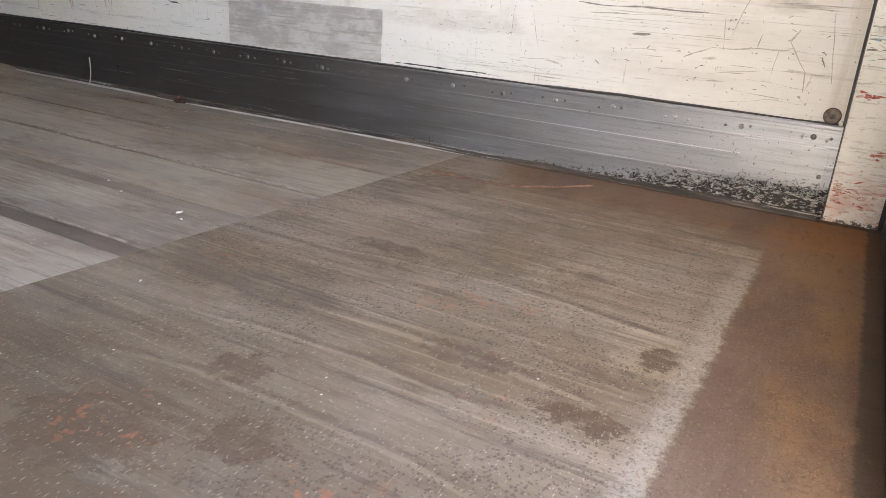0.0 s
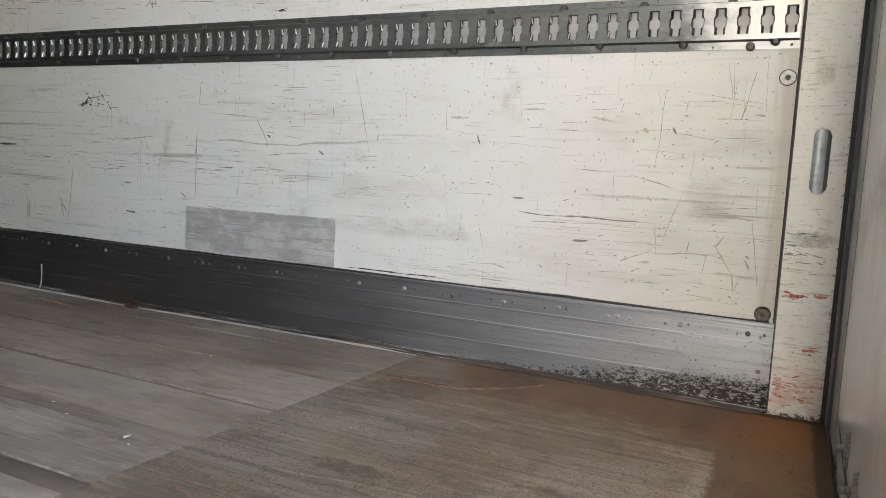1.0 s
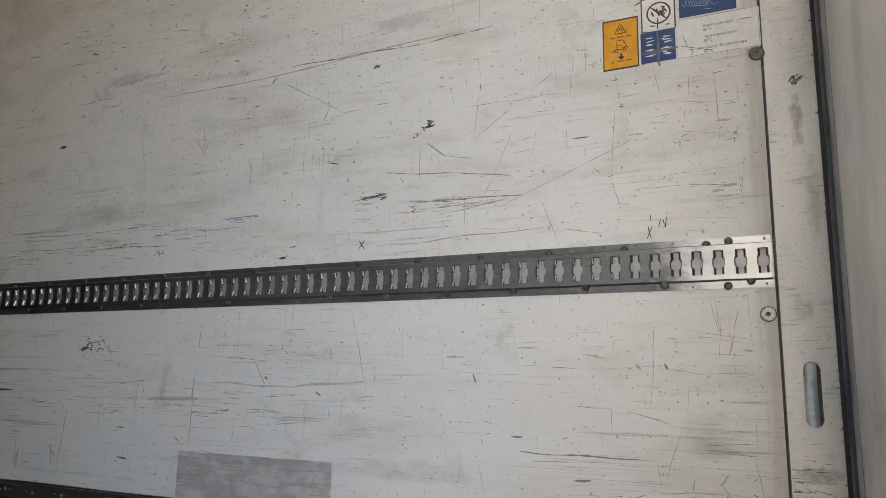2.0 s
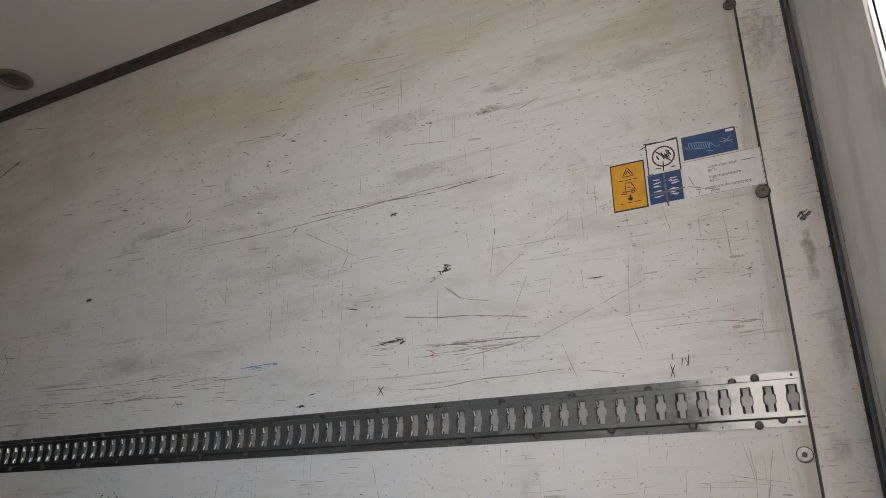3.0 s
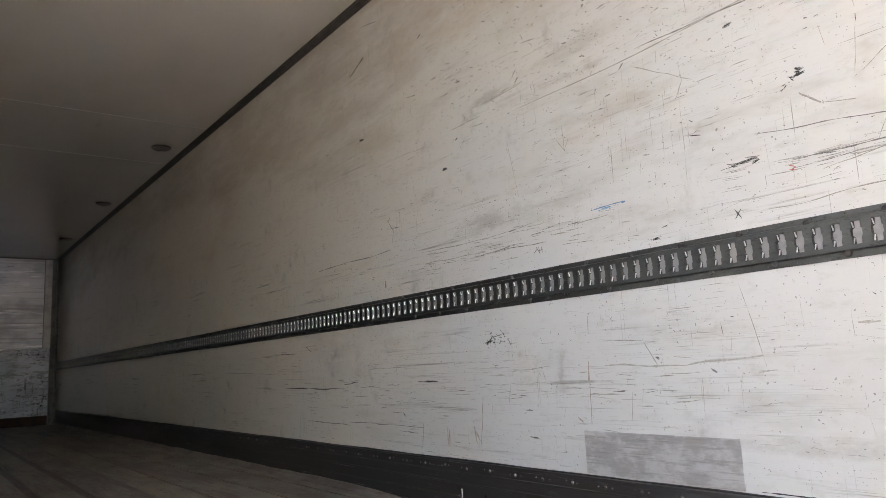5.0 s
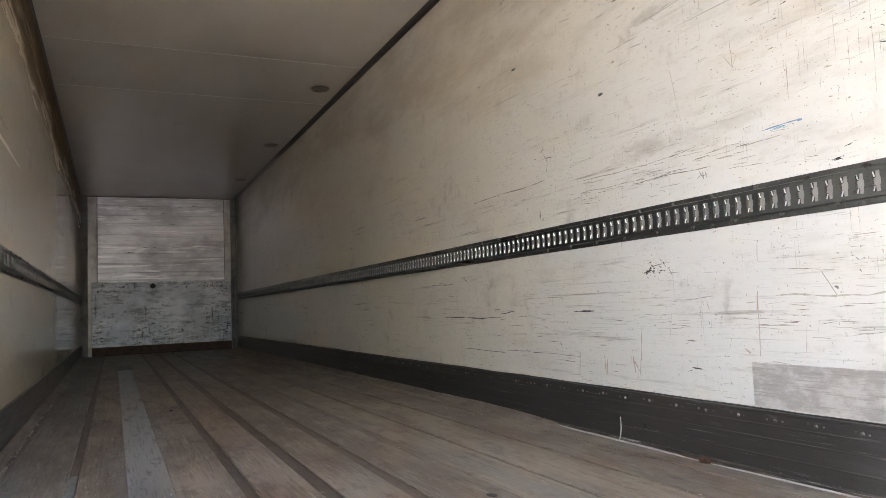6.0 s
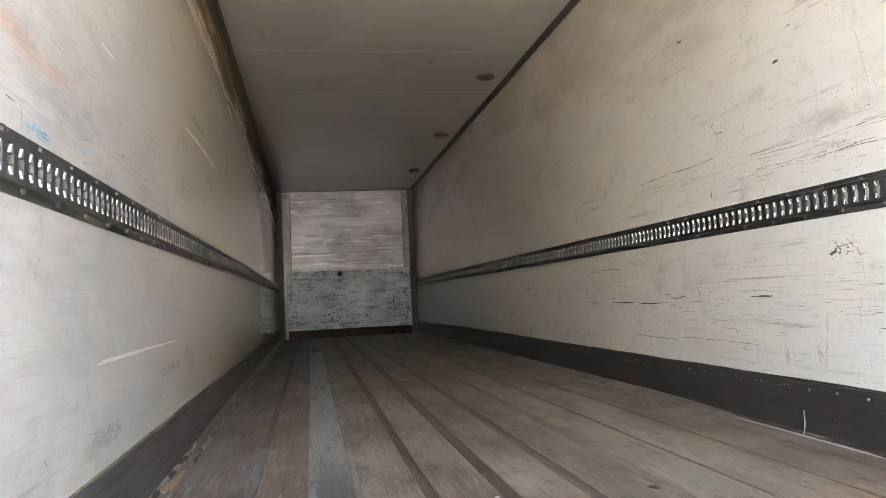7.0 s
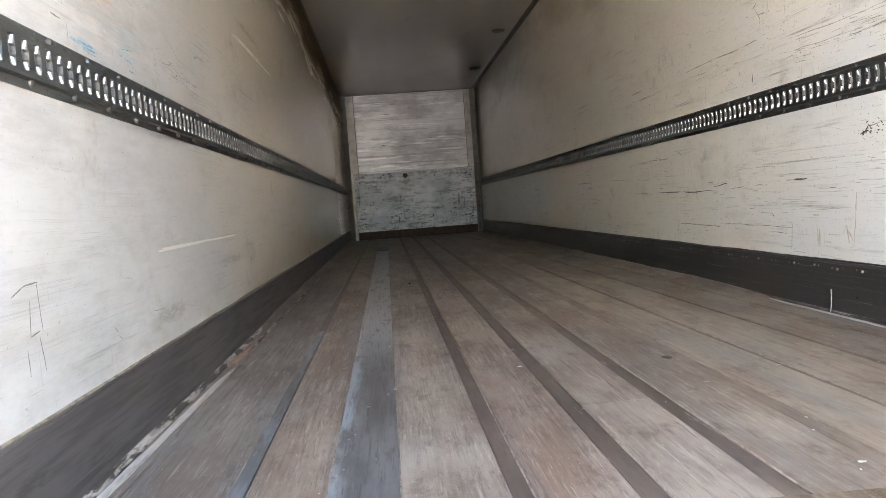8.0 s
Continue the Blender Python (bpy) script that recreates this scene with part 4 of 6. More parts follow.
lo = [bm.verts.new((2.412 + 2.2 * a, b, -0.01)) for a, b in tube]
hi = [bm.verts.new((2.412 + 2.2 * a, b, H)) for a, b in tube]
for i in range(6):
    bm.faces.new((lo[i], lo[(i + 1) % 6], hi[(i + 1) % 6], hi[i]))
bm.faces.new(lo), bm.faces.new(hi)
part("door_seal", bm, seal_mat, door, "blue-black rubber door seal")
bm = bmesh.new()
lo = [bm.verts.new((1.26, b, -0.022 + a)) for a, b in tube]
hi = [bm.verts.new((2.44, b, -0.022 + a)) for a, b in tube]
for i in range(6):
    bm.faces.new((lo[i], lo[(i + 1) % 6], hi[(i + 1) % 6], hi[i]))
bm.faces.new(lo), bm.faces.new(hi)
part("bottom_seal", bm, rubber, door, "black rubber seal along the sill")
part("lining_lip", box_bm((2.2155, -0.034, 0.06), (2.2215, -0.0300, H - 0.08), 0.0008), rubber, door, "thin black rubber lip round the lining")
clip = mesh_of("clip", lathe([(0.008, 0), (0.008, 0.003), (0.004, 0.006), (0, 0.006)], 10), grey_washer, True)
for k in range(12):
    share("seal_clip", clip, door_frame, Matrix.Translation((2.262, -0.033, 0.12 + 0.212 * k)) @ Matrix.Rotation(radians(90), 4, "X"))


def lug_plate(x, z):
    """Torn spindle-shaped base plate on the lining."""
    bm = bmesh.new()
    out = [(0.0, 0.030), (0.004, 0.012), (0.016, 0.006), (0.015, -0.008), (0.004, -0.014), (-0.002, -0.034), (-0.008, -0.012), (-0.020, -0.006), (-0.018, 0.007), (-0.007, 0.013)]
    back = [bm.verts.new((x + a, -0.0312, z + b)) for a, b in out]
    front = [bm.verts.new((x + 0.8 * a, -0.0235, z + 0.85 * b)) for a, b in out]
    for i in range(len(out)):
        j = (i + 1) % len(out)
        bm.faces.new((back[i], back[j], front[j], front[i]))
    bm.faces.new(front)
    return bm


bm = bmesh.new()
rows = []
for i in range(25):
    f = i / 24
    x, z = 2.205 - 0.69 * f, 0.096 - 0.042 * f + 0.004 * noise.noise((f * 6, 3, 1))
    w = 0.005 * math.sin(math.pi * min(1.0, f + 0.04)) + 0.001
    rows.append((bm.verts.new((x, -0.0302, z)), bm.verts.new((x, -0.0296 + 0.002 * math.sin(math.pi * f), z - w))))
for p, q in zip(rows, rows[1:]):
    bm.faces.new((p[0], p[1], q[1], q[0]))
bmesh.ops.solidify(bm, geom=bm.faces[:], thickness=0.0012)
part("torn_edge", bm, hole_mat, lining, "dark torn edge of the lining")
for x, z in ((1.915, 0.120), (1.750, 0.113)):
    lug = part("lug", lug_plate(x, z), lug_mat, lining, "grey torn metal lug")
    pin = lathe([(0.0070, 0.0), (0.0070, 0.008), (0.0052, 0.010), (0.0066, 0.012), (0.0066, 0.017), (0.004, 0.0195), (0, 0.0195)], 12)
    pin.transform(Matrix.Translation((x, -0.026, z)) @ Matrix.Rotation(radians(-90), 4, "X"))
    part("pin", pin, lug_mat, lining, "grey metal pin on the lug")

# ---- cargo rails ----


def rail_mesh(y0, y1, first):
    """Hat-section rail with pressed slots; lies in local u (inward), y and z."""
    vs, fs, lips, rims = [], [], [], []

    def quad(a, b, c, d):
        k = len(vs)
        vs.extend((a, b, c, d))
        fs.append((k, k + 1, k + 2, k + 3))

    u_f, u_w, u_b = 0.0035, 0.0135, 0.0025
    zc = RAIL_Z
    lows = (zc - 0.064, zc - 0.046, zc - 0.0425, zc + 0.0425, zc + 0.046, zc + 0.062)
    # flanges, steps and thin outer rims
    quad((0, y0, lows[0]), (0, y1, lows[0]), (u_f, y1, lows[0]), (u_f, y0, lows[0]))
    quad((u_f, y0, lows[0]), (u_f, y1, lows[0]), (u_f, y1, lows[1]), (u_f, y0, lows[1]))
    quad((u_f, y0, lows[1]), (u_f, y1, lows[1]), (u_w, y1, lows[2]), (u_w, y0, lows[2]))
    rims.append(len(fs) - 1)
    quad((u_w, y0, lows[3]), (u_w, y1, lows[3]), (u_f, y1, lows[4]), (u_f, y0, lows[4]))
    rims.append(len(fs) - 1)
    quad((u_f, y0, lows[4]), (u_f, y1, lows[4]), (u_f, y1, lows[5]), (u_f, y0, lows[5]))
    quad((u_f, y0, lows[5]), (u_f, y1, lows[5]), (0, y1, lows[5]), (0, y0, lows[5]))
    quad((0, y0, lows[0]), (u_f, y0, lows[0]), (u_f, y0, lows[5]), (0, y0, lows[5]))
    quad((0, y0, lows[2]), (u_w, y0, lows[2]), (u_w, y0, lows[3]), (0, y0, lows[3]))
    zs = (-0.0305, -0.0285, -0.0130, -0.0080, 0.0080, 0.0130, 0.0285, 0.0305)
    wide = (0.0105, 0.0120, 0.0120, 0.0145, 0.0145, 0.0120, 0.0120, 0.0105)
    back = (0.0080, 0.0068, 0.0068, 0.0125, 0.0125, 0.0068, 0.0068, 0.0080)
    deep = (u_b, 0.0040, 0.0040, 0.0050, 0.0050, 0.0040, 0.0040, u_b)
    n = int((y1 - first - 0.03) / PITCH) + 1
    e0 = y0
    for k in range(n):
        yc = first + k * PITCH
        e1 = y1 if k == n - 1 else yc + PITCH / 2
        for za, zb in ((lows[2], zc + zs[0]), (zc + zs[-1], lows[3])):
            quad((u_w, e0, za), (u_w, e1, za), (u_w, e1, zb), (u_w, e0, zb))
        for i in range(7):
            za, zb = zc + zs[i], zc + zs[i + 1]
            for sg, edge in ((-1, e0), (1, e1)):
                a, b = yc + sg * wide[i], yc + sg * wide[i + 1]
                c, d = yc + sg * back[i], yc + sg * back[i + 1]
                quad((u_w, edge, za), (u_w, a, za), (u_w, b, zb), (u_w, edge, zb))
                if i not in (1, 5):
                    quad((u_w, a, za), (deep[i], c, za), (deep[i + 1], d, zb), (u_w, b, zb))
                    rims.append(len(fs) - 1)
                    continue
                # rolled lip: a pale band painted as lit, slanting inwards towards the waist of the slot
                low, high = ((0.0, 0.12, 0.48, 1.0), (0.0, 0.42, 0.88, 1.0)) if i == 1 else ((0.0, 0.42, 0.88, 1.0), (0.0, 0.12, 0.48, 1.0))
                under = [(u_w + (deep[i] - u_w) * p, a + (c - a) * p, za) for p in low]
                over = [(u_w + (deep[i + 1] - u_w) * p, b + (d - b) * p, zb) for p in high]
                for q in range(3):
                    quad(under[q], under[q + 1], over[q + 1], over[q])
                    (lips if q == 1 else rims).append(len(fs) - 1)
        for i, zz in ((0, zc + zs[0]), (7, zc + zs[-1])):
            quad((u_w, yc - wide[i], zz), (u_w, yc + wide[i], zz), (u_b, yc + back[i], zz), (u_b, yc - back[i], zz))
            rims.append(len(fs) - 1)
        e0 = e1
    return vs, fs, lips, rims


bolt_me = mesh_of("rail_bolt", lathe([(0.0085, 0.0), (0.0085, 0.0035), (0.006, 0.006), (0.003, 0.0065), (0.0025, 0.005), (0, 0.005)], 12), bolt_mat, True)
dark_me = mesh_of("greasy_bolt", lathe([(0.0102, 0.0), (0.0102, 0.005), (0.0082, 0.009), (0.0045, 0.0098), (0, 0.0098)], 12), dark_bolt, True)
small_rivet = mesh_of("small_rivet", lathe([(0.0032, 0.0), (0.0028, 0.0014), (0.0015, 0.0022), (0, 0.0024)], 8), bolt_mat, True)

for side in (1, -1):
    rail = empty("cargo_rail", "slotted galvanised steel load rail bolted along the wall", "rail", "load rails on the walls")
    y0, first = 0.107, 0.126
    vs, fs, lips, rims = rail_mesh(y0, L - 0.07, first)
    vs = [(W - u, y, z) if side > 0 else (u, y, z) for u, y, z in vs]
    if side > 0:
        fs = [f[::-1] for f in fs]
    me = bpy.data.meshes.new("rail_body")
    me.from_pydata(vs, [], fs)
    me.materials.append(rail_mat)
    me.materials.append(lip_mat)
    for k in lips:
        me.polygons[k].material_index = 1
    # dark steel on slot walls and steps: their shade and grime put into colour
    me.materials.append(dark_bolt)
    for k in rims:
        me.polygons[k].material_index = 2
    body = new("rail_body", me)
    body.parent = rail
    lo, hi = (W - 0.0016, W + 0.0005) if side > 0 else (-0.0005, 0.0016)
    # added strip; its grey stands in for the wall in shade behind the slots
    part("back_strip", box_bm((lo, y0 + 0.004, RAIL_Z - 0.040), (hi, L - 0.08, RAIL_Z + 0.040)), slot_back, rail, "added grey strip for the shaded wall behind the slots")
    rnd = random.Random(7 + side)
    k = 0
    y = 0.254
    while y < L - 0.2:
        for dy, z in ((0.0, RAIL_Z + 0.0475), (0.103, RAIL_Z - 0.0485)):
            me = dark_me if (side > 0 and y < 0.9) or rnd.random() < 0.45 else bolt_me
            share("bolt", me, rail, on_wall(side, y + dy, z + rnd.uniform(-0.002, 0.002), 0.0035) @ Matrix.Rotation(rnd.uniform(0, 6), 4, "Z"))
        y += 0.2012
        k += 1
    for y, z, me in ((0.156, RAIL_Z - 0.047, dark_me), (0.208, RAIL_Z - 0.058, dark_me), (0.202, RAIL_Z + 0.052, dark_me), (0.122, RAIL_Z - 0.055, small_rivet), (0.122, RAIL_Z + 0.054, small_rivet)):
        share("bolt", me, rail, on_wall(side, y, z, 0.0035))
    bm = bmesh.new()
    for i in range(290):
        y = 0.29 + i * 0.0447 + rnd.uniform(-0.004, 0.004)
        z = RAIL_Z + (0.0555 if i % 2 else -0.0575)
        mm = on_wall(side, y, z, 0.0033)
        ring = [bm.verts.new(mm @ Vector((0.003 * math.cos(a), 0.003 * math.sin(a), 0))) for a in (1.05 * q for q in range(6))]
        tip = bm.verts.new(mm @ Vector((0, 0, 0.0022)))
        for q in range(6):
            bm.faces.new((ring[q], ring[(q + 1) % 6], tip))
    tagged(part("small_rivets", bm, bolt_mat, rail), kind="stuff")

# ---- kick plates along the floor ----
big_rivet = mesh_of("dome_rivet", lathe([(0.0066, 0.0), (0.0064, 0.0018), (0.004, 0.0042), (0.0015, 0.005), (0, 0.005)], 12), kick_rivet, True)
flat_rivet = mesh_of("flat_rivet", lathe([(0.0036, 0.0), (0.0034, 0.0012), (0.002, 0.0020), (0, 0.0021)], 10), kick_rivet, True)

KICK = [(0.0, 0.0), (0.008, 0.0), (0.008, 0.012), (0.0055, 0.016), (0.0055, 0.060), (0.0068, 0.062), (0.0068, 0.066), (0.0055, 0.068),
        (0.0055, 0.116), (0.0070, 0.118), (0.0070, 0.123), (0.0055, 0.125), (0.0055, 0.162), (0.0068, 0.164), (0.0068, 0.167), (0.0055, 0.169),
        (0.0055, 0.204), (0.0085, 0.207), (0.0085, 0.213), (0.004, 0.216), (0.0, 0.2165)]
for side in (1, -1):
    kick = empty("kick_plate", "dark ribbed aluminium kick plate with dome rivets" if side > 0 else "dark matt aluminium kick plate along the wall", "kick plate")
    prof = [(W - u, z) for u, z in KICK] if side > 0 else [(u, z * 0.955) for u, z in KICK if z < 0.02 or z > 0.20]
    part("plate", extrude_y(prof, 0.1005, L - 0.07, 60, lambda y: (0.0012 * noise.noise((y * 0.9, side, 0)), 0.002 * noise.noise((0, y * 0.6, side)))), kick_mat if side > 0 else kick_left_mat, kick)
    rnd = random.Random(3 + side)
    for k in range(84 if side > 0 else 0):
        y = 0.155 + 0.1545 * k
        if y > L - 0.15:
            break
        share("rivet", big_rivet, kick, on_wall(side, y, 0.1865 + rnd.uniform(-0.003, 0.003), 0.0055))
        for dy in (-0.028, 0.030):
            share("rivet", flat_rivet, kick, on_wall(side, y + dy + rnd.uniform(-0.010, 0.010), 0.1865 + rnd.uniform(-0.004, 0.004), 0.0055))
    if side > 0:
        share("rivet", big_rivet, kick, on_wall(side, 0.1255, 0.098, 0.0055))
        share("rivet", flat_rivet, kick, on_wall(side, 0.127, 0.180, 0.0055))

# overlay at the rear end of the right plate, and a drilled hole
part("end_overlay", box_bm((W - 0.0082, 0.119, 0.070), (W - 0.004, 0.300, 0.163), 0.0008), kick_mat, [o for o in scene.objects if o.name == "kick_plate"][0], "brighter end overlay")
o = part("hole", lathe([(0.006, 0.0), (0.0055, 0.0004), (0, 0.0004)], 12), hole_mat, [o for o in scene.objects if o.name == "kick_plate"][0])
o.data.transform(on_wall(1, 2.51, 0.083, 0.0062))

# dark sealant above the kick plate
for side in (1, -1):
    prof = [(0.0, 0.2145), (0.0040, 0.2145), (0.0036, 0.2190), (0.0, 0.2212)]
    bm = extrude_y([(W - u, z) if side > 0 else (u, z - 0.010) for u, z in prof], 0.112, L - 0.07, 160,
                   lambda y: (0.0, 0.0035 * noise.noise((y * 2.5, 4, side)) + 0.0018 * noise.noise((y * 11, 4, side))))
    tagged(ob_from("sealant_bead", bm, rubber if side > 0 else tan_bead), "dark dirty sealant bead above the kick plate", "sealant")

# groove between post and wall, filled with black sealant
for side, x in ((1, W), (-1, 0.0)):
    s = 1 if side > 0 else -1
    a, b = x + s * 0.002, x + s * 0.03
    tagged(ob_from("joint_seal", box_bm((min(a, b), 0.0990, 0), (max(a, b), 0.1045, H)), rubber), "black joint between post and wall panel", "seal")


def edge_angle(side, y0, y1, material, label, lift=0.0):
    """Worn angle strip in the corner of floor and wall."""
    prof = [(0.006, 0.0), (0.024, 0.0), (0.022, 0.004), (0.016, 0.008), (0.011, 0.012), (0.006, 0.013)]
    f = (lambda u: W - u) if side > 0 else (lambda u: u)
    bm = extrude_y([(f(u), z + lift) for u, z in prof], y0, y1, max(4, int((y1 - y0) * 22)),
                   lambda y: (0.0035 * noise.noise((y * 5, side, 1)), 0.003 * noise.noise((y * 7, side, 5)) + 0.001))
    return tagged(ob_from("edge_angle", bm, material), label, "edge strip")


edge_angle(1, 0.112, L - 0.1, dark_bead, "blackened dirty edge angle beside the kick plate")
edge_angle(-1, 0.112, L - 0.1, flaky_mat, "flaking dirty edge angle along the floor")


def edge_board(side, y0, y1, seed):
    """Low worn fillet of wood and dirt where the boards meet the kick plate."""
    prof = [(0.007, 0.0), (0.060, 0.0), (0.052, 0.006), (0.030, 0.017), (0.016, 0.026), (0.007, 0.028)]
    f = (lambda u: W - u) if side > 0 else (lambda u: u)
    bm = bmesh.new()
    n = int((y1 - y0) * 14)
    rows = []
    for i in range(n + 1):
        y = y0 + (y1 - y0) * i / n
        k = min(1.0, (y - y0) / 0.9 + 0.15) * (1 + 0.25 * noise.noise((y * 3.1, seed, 2)))
        rows.append([bm.verts.new((f(0.007 + (u - 0.007) * min(1.0, k + 0.2)), y, z * k + 0.0005)) for u, z in prof])
    for p, q in zip(rows, rows[1:]):
        for k in range(6):
            bm.faces.new((p[k], p[(k + 1) % 6], q[(k + 1) % 6], q[k]))
    bm.faces.new(rows[0]), bm.faces.new(rows[-1])
    return tagged(ob_from("edge_fillet", bm, plank_mat), "worn brown wooden fillet along the kick plate", "edge strip")


edge_board(1, 2.9, L - 0.12, 1)
edge_board(-1, 3.3, L - 0.12, 2)


def edge_bar(side, y0, y1, away, label, seed, half=0.010, material=bead_mat):
    """Loose scraped bar on the floor beside the wall; away gives its distance from the wall."""
    bm = bmesh.new()
    n = int((y1 - y0) * 24) + 4
    rows = []
    for i in range(n + 1):
        y = y0 + (y1 - y0) * i / n
        f = min(1.0, 6 * min(i, n - i) / n + 0.25)
        d = away(y) + 0.003 * noise.noise((y * 4, seed, 1))
        w = half * f * (1 + 0.25 * noise.noise((y * 9, seed, 3)))
        t = 1.1 * half * f * (1 + 0.3 * noise.noise((y * 6, seed, 7)))
        prof = ((-w, 0.0), (-w, 0.5 * t), (-0.55 * w, t), (0.25 * w, 0.93 * t), (0.9 * w, 0.45 * t), (w, 0.0))
        rows.append([bm.verts.new(((W - d - u) if side > 0 else (d + u), y, z + 0.001)) for u, z in prof])
    for p, q in zip(rows, rows[1:]):
        for k in range(6):
            bm.faces.new((p[k], p[(k + 1) % 6], q[(k + 1) % 6], q[k]))
    bm.faces.new(rows[0]), bm.faces.new(rows[-1])
    return tagged(ob_from("edge_bar", bm, material), label, "edge bar")


def left_away(y):
    return 0.040 + 0.020 * min(1.0, max(0.0, (y - 1.3) / 1.2))


def right_away(y):
    return 0.024 + 0.012 * math.exp(-((y - 2.15) / 0.35) ** 2)


edge_bar(-1, 0.45, 2.66, left_away, "bright scraped metal bar bent off the floor edge", 1, 0.0095)
edge_bar(-1, 3.02, 4.3, lambda y: 0.060, "flaking pale edge strip along the floor", 4, 0.007, flaky_mat)
edge_bar(-1, 4.36, 6.4, lambda y: 0.062, "flaking pale edge strip along the floor", 5, 0.006, flaky_mat)
edge_bar(1, 1.02, 2.13, right_away, "pale scraped metal bar lying by the kick plate", 2, 0.0040)
edge_bar(1, 2.165, 3.6, right_away, "pale scraped metal bar along the kick plate", 3, 0.0050)
edge_bar(1, 3.64, 6.2, lambda y: 0.026, "flaking pale edge strip along the kick plate", 6, 0.0045, flaky_mat)

torn = empty("splintered_wood", "torn pale orange wood splinters at the floor edge", "splinters")
rnd = random.Random(11)
for i in range(26):
    big = i < 9
    y = 2.70 + (0.17 * rnd.random() if big else 0.62 * rnd.random() ** 1.6)
    ln, w, t = (rnd.uniform(0.13, 0.24), rnd.uniform(0.005, 0.010), rnd.uniform(0.005, 0.009)) if big else (rnd.uniform(0.03, 0.10), rnd.uniform(0.002, 0.007), rnd.uniform(0.002, 0.006))
    piece = bmesh.new()
    slab(piece, (-w / 2, -ln / 2, 0), (w / 2, ln / 2, t))
    bmesh.ops.subdivide_edges(piece, edges=piece.edges[:], cuts=2)
    for v in piece.verts:
        f = 1 - 0.8 * max(0.0, v.co.y / ln + 0.1)
        v.co.x = v.co.x * f + 0.2 * w * noise.noise((v.co.y * 60, i, 0))
        v.co.z = v.co.z * f + 0.35 * t * noise.noise((v.co.x * 90, v.co.y * 60, i))
    piece.transform(Matrix.Translation((0.048 + rnd.gauss(0, 0.009), y, 0.003 + 0.010 * rnd.random())) @ Euler((rnd.gauss(0, 0.05), rnd.gauss(0, 0.3), rnd.gauss(-0.05, 0.06))).to_matrix().to_4x4())
    for v in piece.verts:
        v.co.z = max(v.co.z, 0.001)
    part("splinter", piece, splinter_mat, torn)

bm = bmesh.new()
bmesh.ops.create_icosphere(bm, subdivisions=2, radius=0.02)
for v in bm.verts:
    v.co = Vector((v.co.x * 0.8, v.co.y * 1.3, v.co.z * 0.7)) * (1 + 0.6 * noise.noise(v.co * 70)) + Vector((W - 0.042, 2.147, 0.011))
tagged(ob_from("rust_lump", bm, rust_lump), "brown rust lump where the edge angle breaks", "rust")

# ---- floor boards, strips and threshold sheet ----
Y0 = 1.0
GROOVES = [(0.876, 0.916), (1.106, 1.156), (1.348, 1.394), (1.592, 1.632), (1.836, 1.845), (2.094, 2.098), (2.320, 2.326)]


def strip(x0, x1, y0, y1, z, material, label=""):
    return part("floor_strip", box_bm((x0, y0, -0.02), (x1, y1, z), 0.0012), material, sub, label)


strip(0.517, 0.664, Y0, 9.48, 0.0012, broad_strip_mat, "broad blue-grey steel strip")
strip(0.528, 0.676, 9.52, 10.15, 0.005, strip_mat, "short raised steel patch")
strip(0.313, 0.346, Y0, 3.32, 0.0025, narrow_mat, "narrow blue-grey steel strip")
strip(0.313, 0.346, 3.335, L - 0.04, -0.0022, groove_mat, "narrow dirty steel strip")
for x0, x1 in GROOVES:
    strip(x0, x1, Y0, L - 0.04, -0.0018 if x0 == 1.592 else -0.0035, dusty_groove_mat if x0 == 1.592 else groove_mat)
strip(1.92, 2.03, 10.4, 11.3, 0.003, strip_mat, "pale worn steel patch")

# pale rubbed edges beside the grooves and strips
for x in (0.3115, 0.5155, 0.6645, 0.9155, 1.1555, 1.3935, 1.8445):
    bm = bmesh.new()
    rows = []
    for k in range(121):
        y = 1.12 + 5.4 * k / 120
        half = 0.0016 * max(0.15, 0.75 + 1.6 * noise.noise((y * 5, x * 9, 3)))
        c = x + 0.0010 * noise.noise((y * 2, x, 8))
        rows.append([bm.verts.new((c + d, y, z)) for d, z in ((-half, -0.0005), (-half * 0.5, 0.0022), (half * 0.5, 0.0022), (half, -0.0005))])
    for a, b in zip(rows, rows[1:]):
        for q in range(3):
            bm.faces.new((a[q], a[q + 1], b[q + 1], b[q]))
    part("worn_edge", bm, rubbed_edge, sub, "thin pale rubbed edge")

rnd = random.Random(5)
strip(0.007, 0.074, Y0, L - 0.04, -0.0012, plank_mat, "dirty gap along the wall")
lanes = [(0.076, 0.311, Y0, L - 0.04), (0.348, 0.515, Y0, L - 0.04), (0.666, 0.874, Y0, L - 0.04), (0.519, 0.664, 10.17, L - 0.04)]
edges = [0.918] + [v for g in GROOVES[1:] for v in g] + [W - 0.012]
lanes += [(a + 0.002, b - 0.002, Y0, L - 0.04) for a, b in zip(edges[0::2], edges[1::2])]
for n, (x0, x1, ya, yb) in enumerate(lanes):
    y = ya
    top = rnd.uniform(-0.0012, 0.0008)
    stops = [1.74, 5.6, 9.2] if n == 5 else [ya + rnd.uniform(1.6, 4.2) + 4.1 * k for k in range(3)]
    for stop in [q for q in stops if q < yb - 0.8] + [yb]:
        bm = bmesh.new()
        slab(bm, (x0, y, -0.02), (x1, stop - 0.0006, top), 0.0014)
        wood = plank_grey_mat if x0 < 0.3 else plank_red_mat if x0 < 0.5 or 0.9 < x0 < 1.0 else plank_dust_mat if x0 > 1.6 else plank_mat
        part("plank", bm, wood, sub)
        y = stop

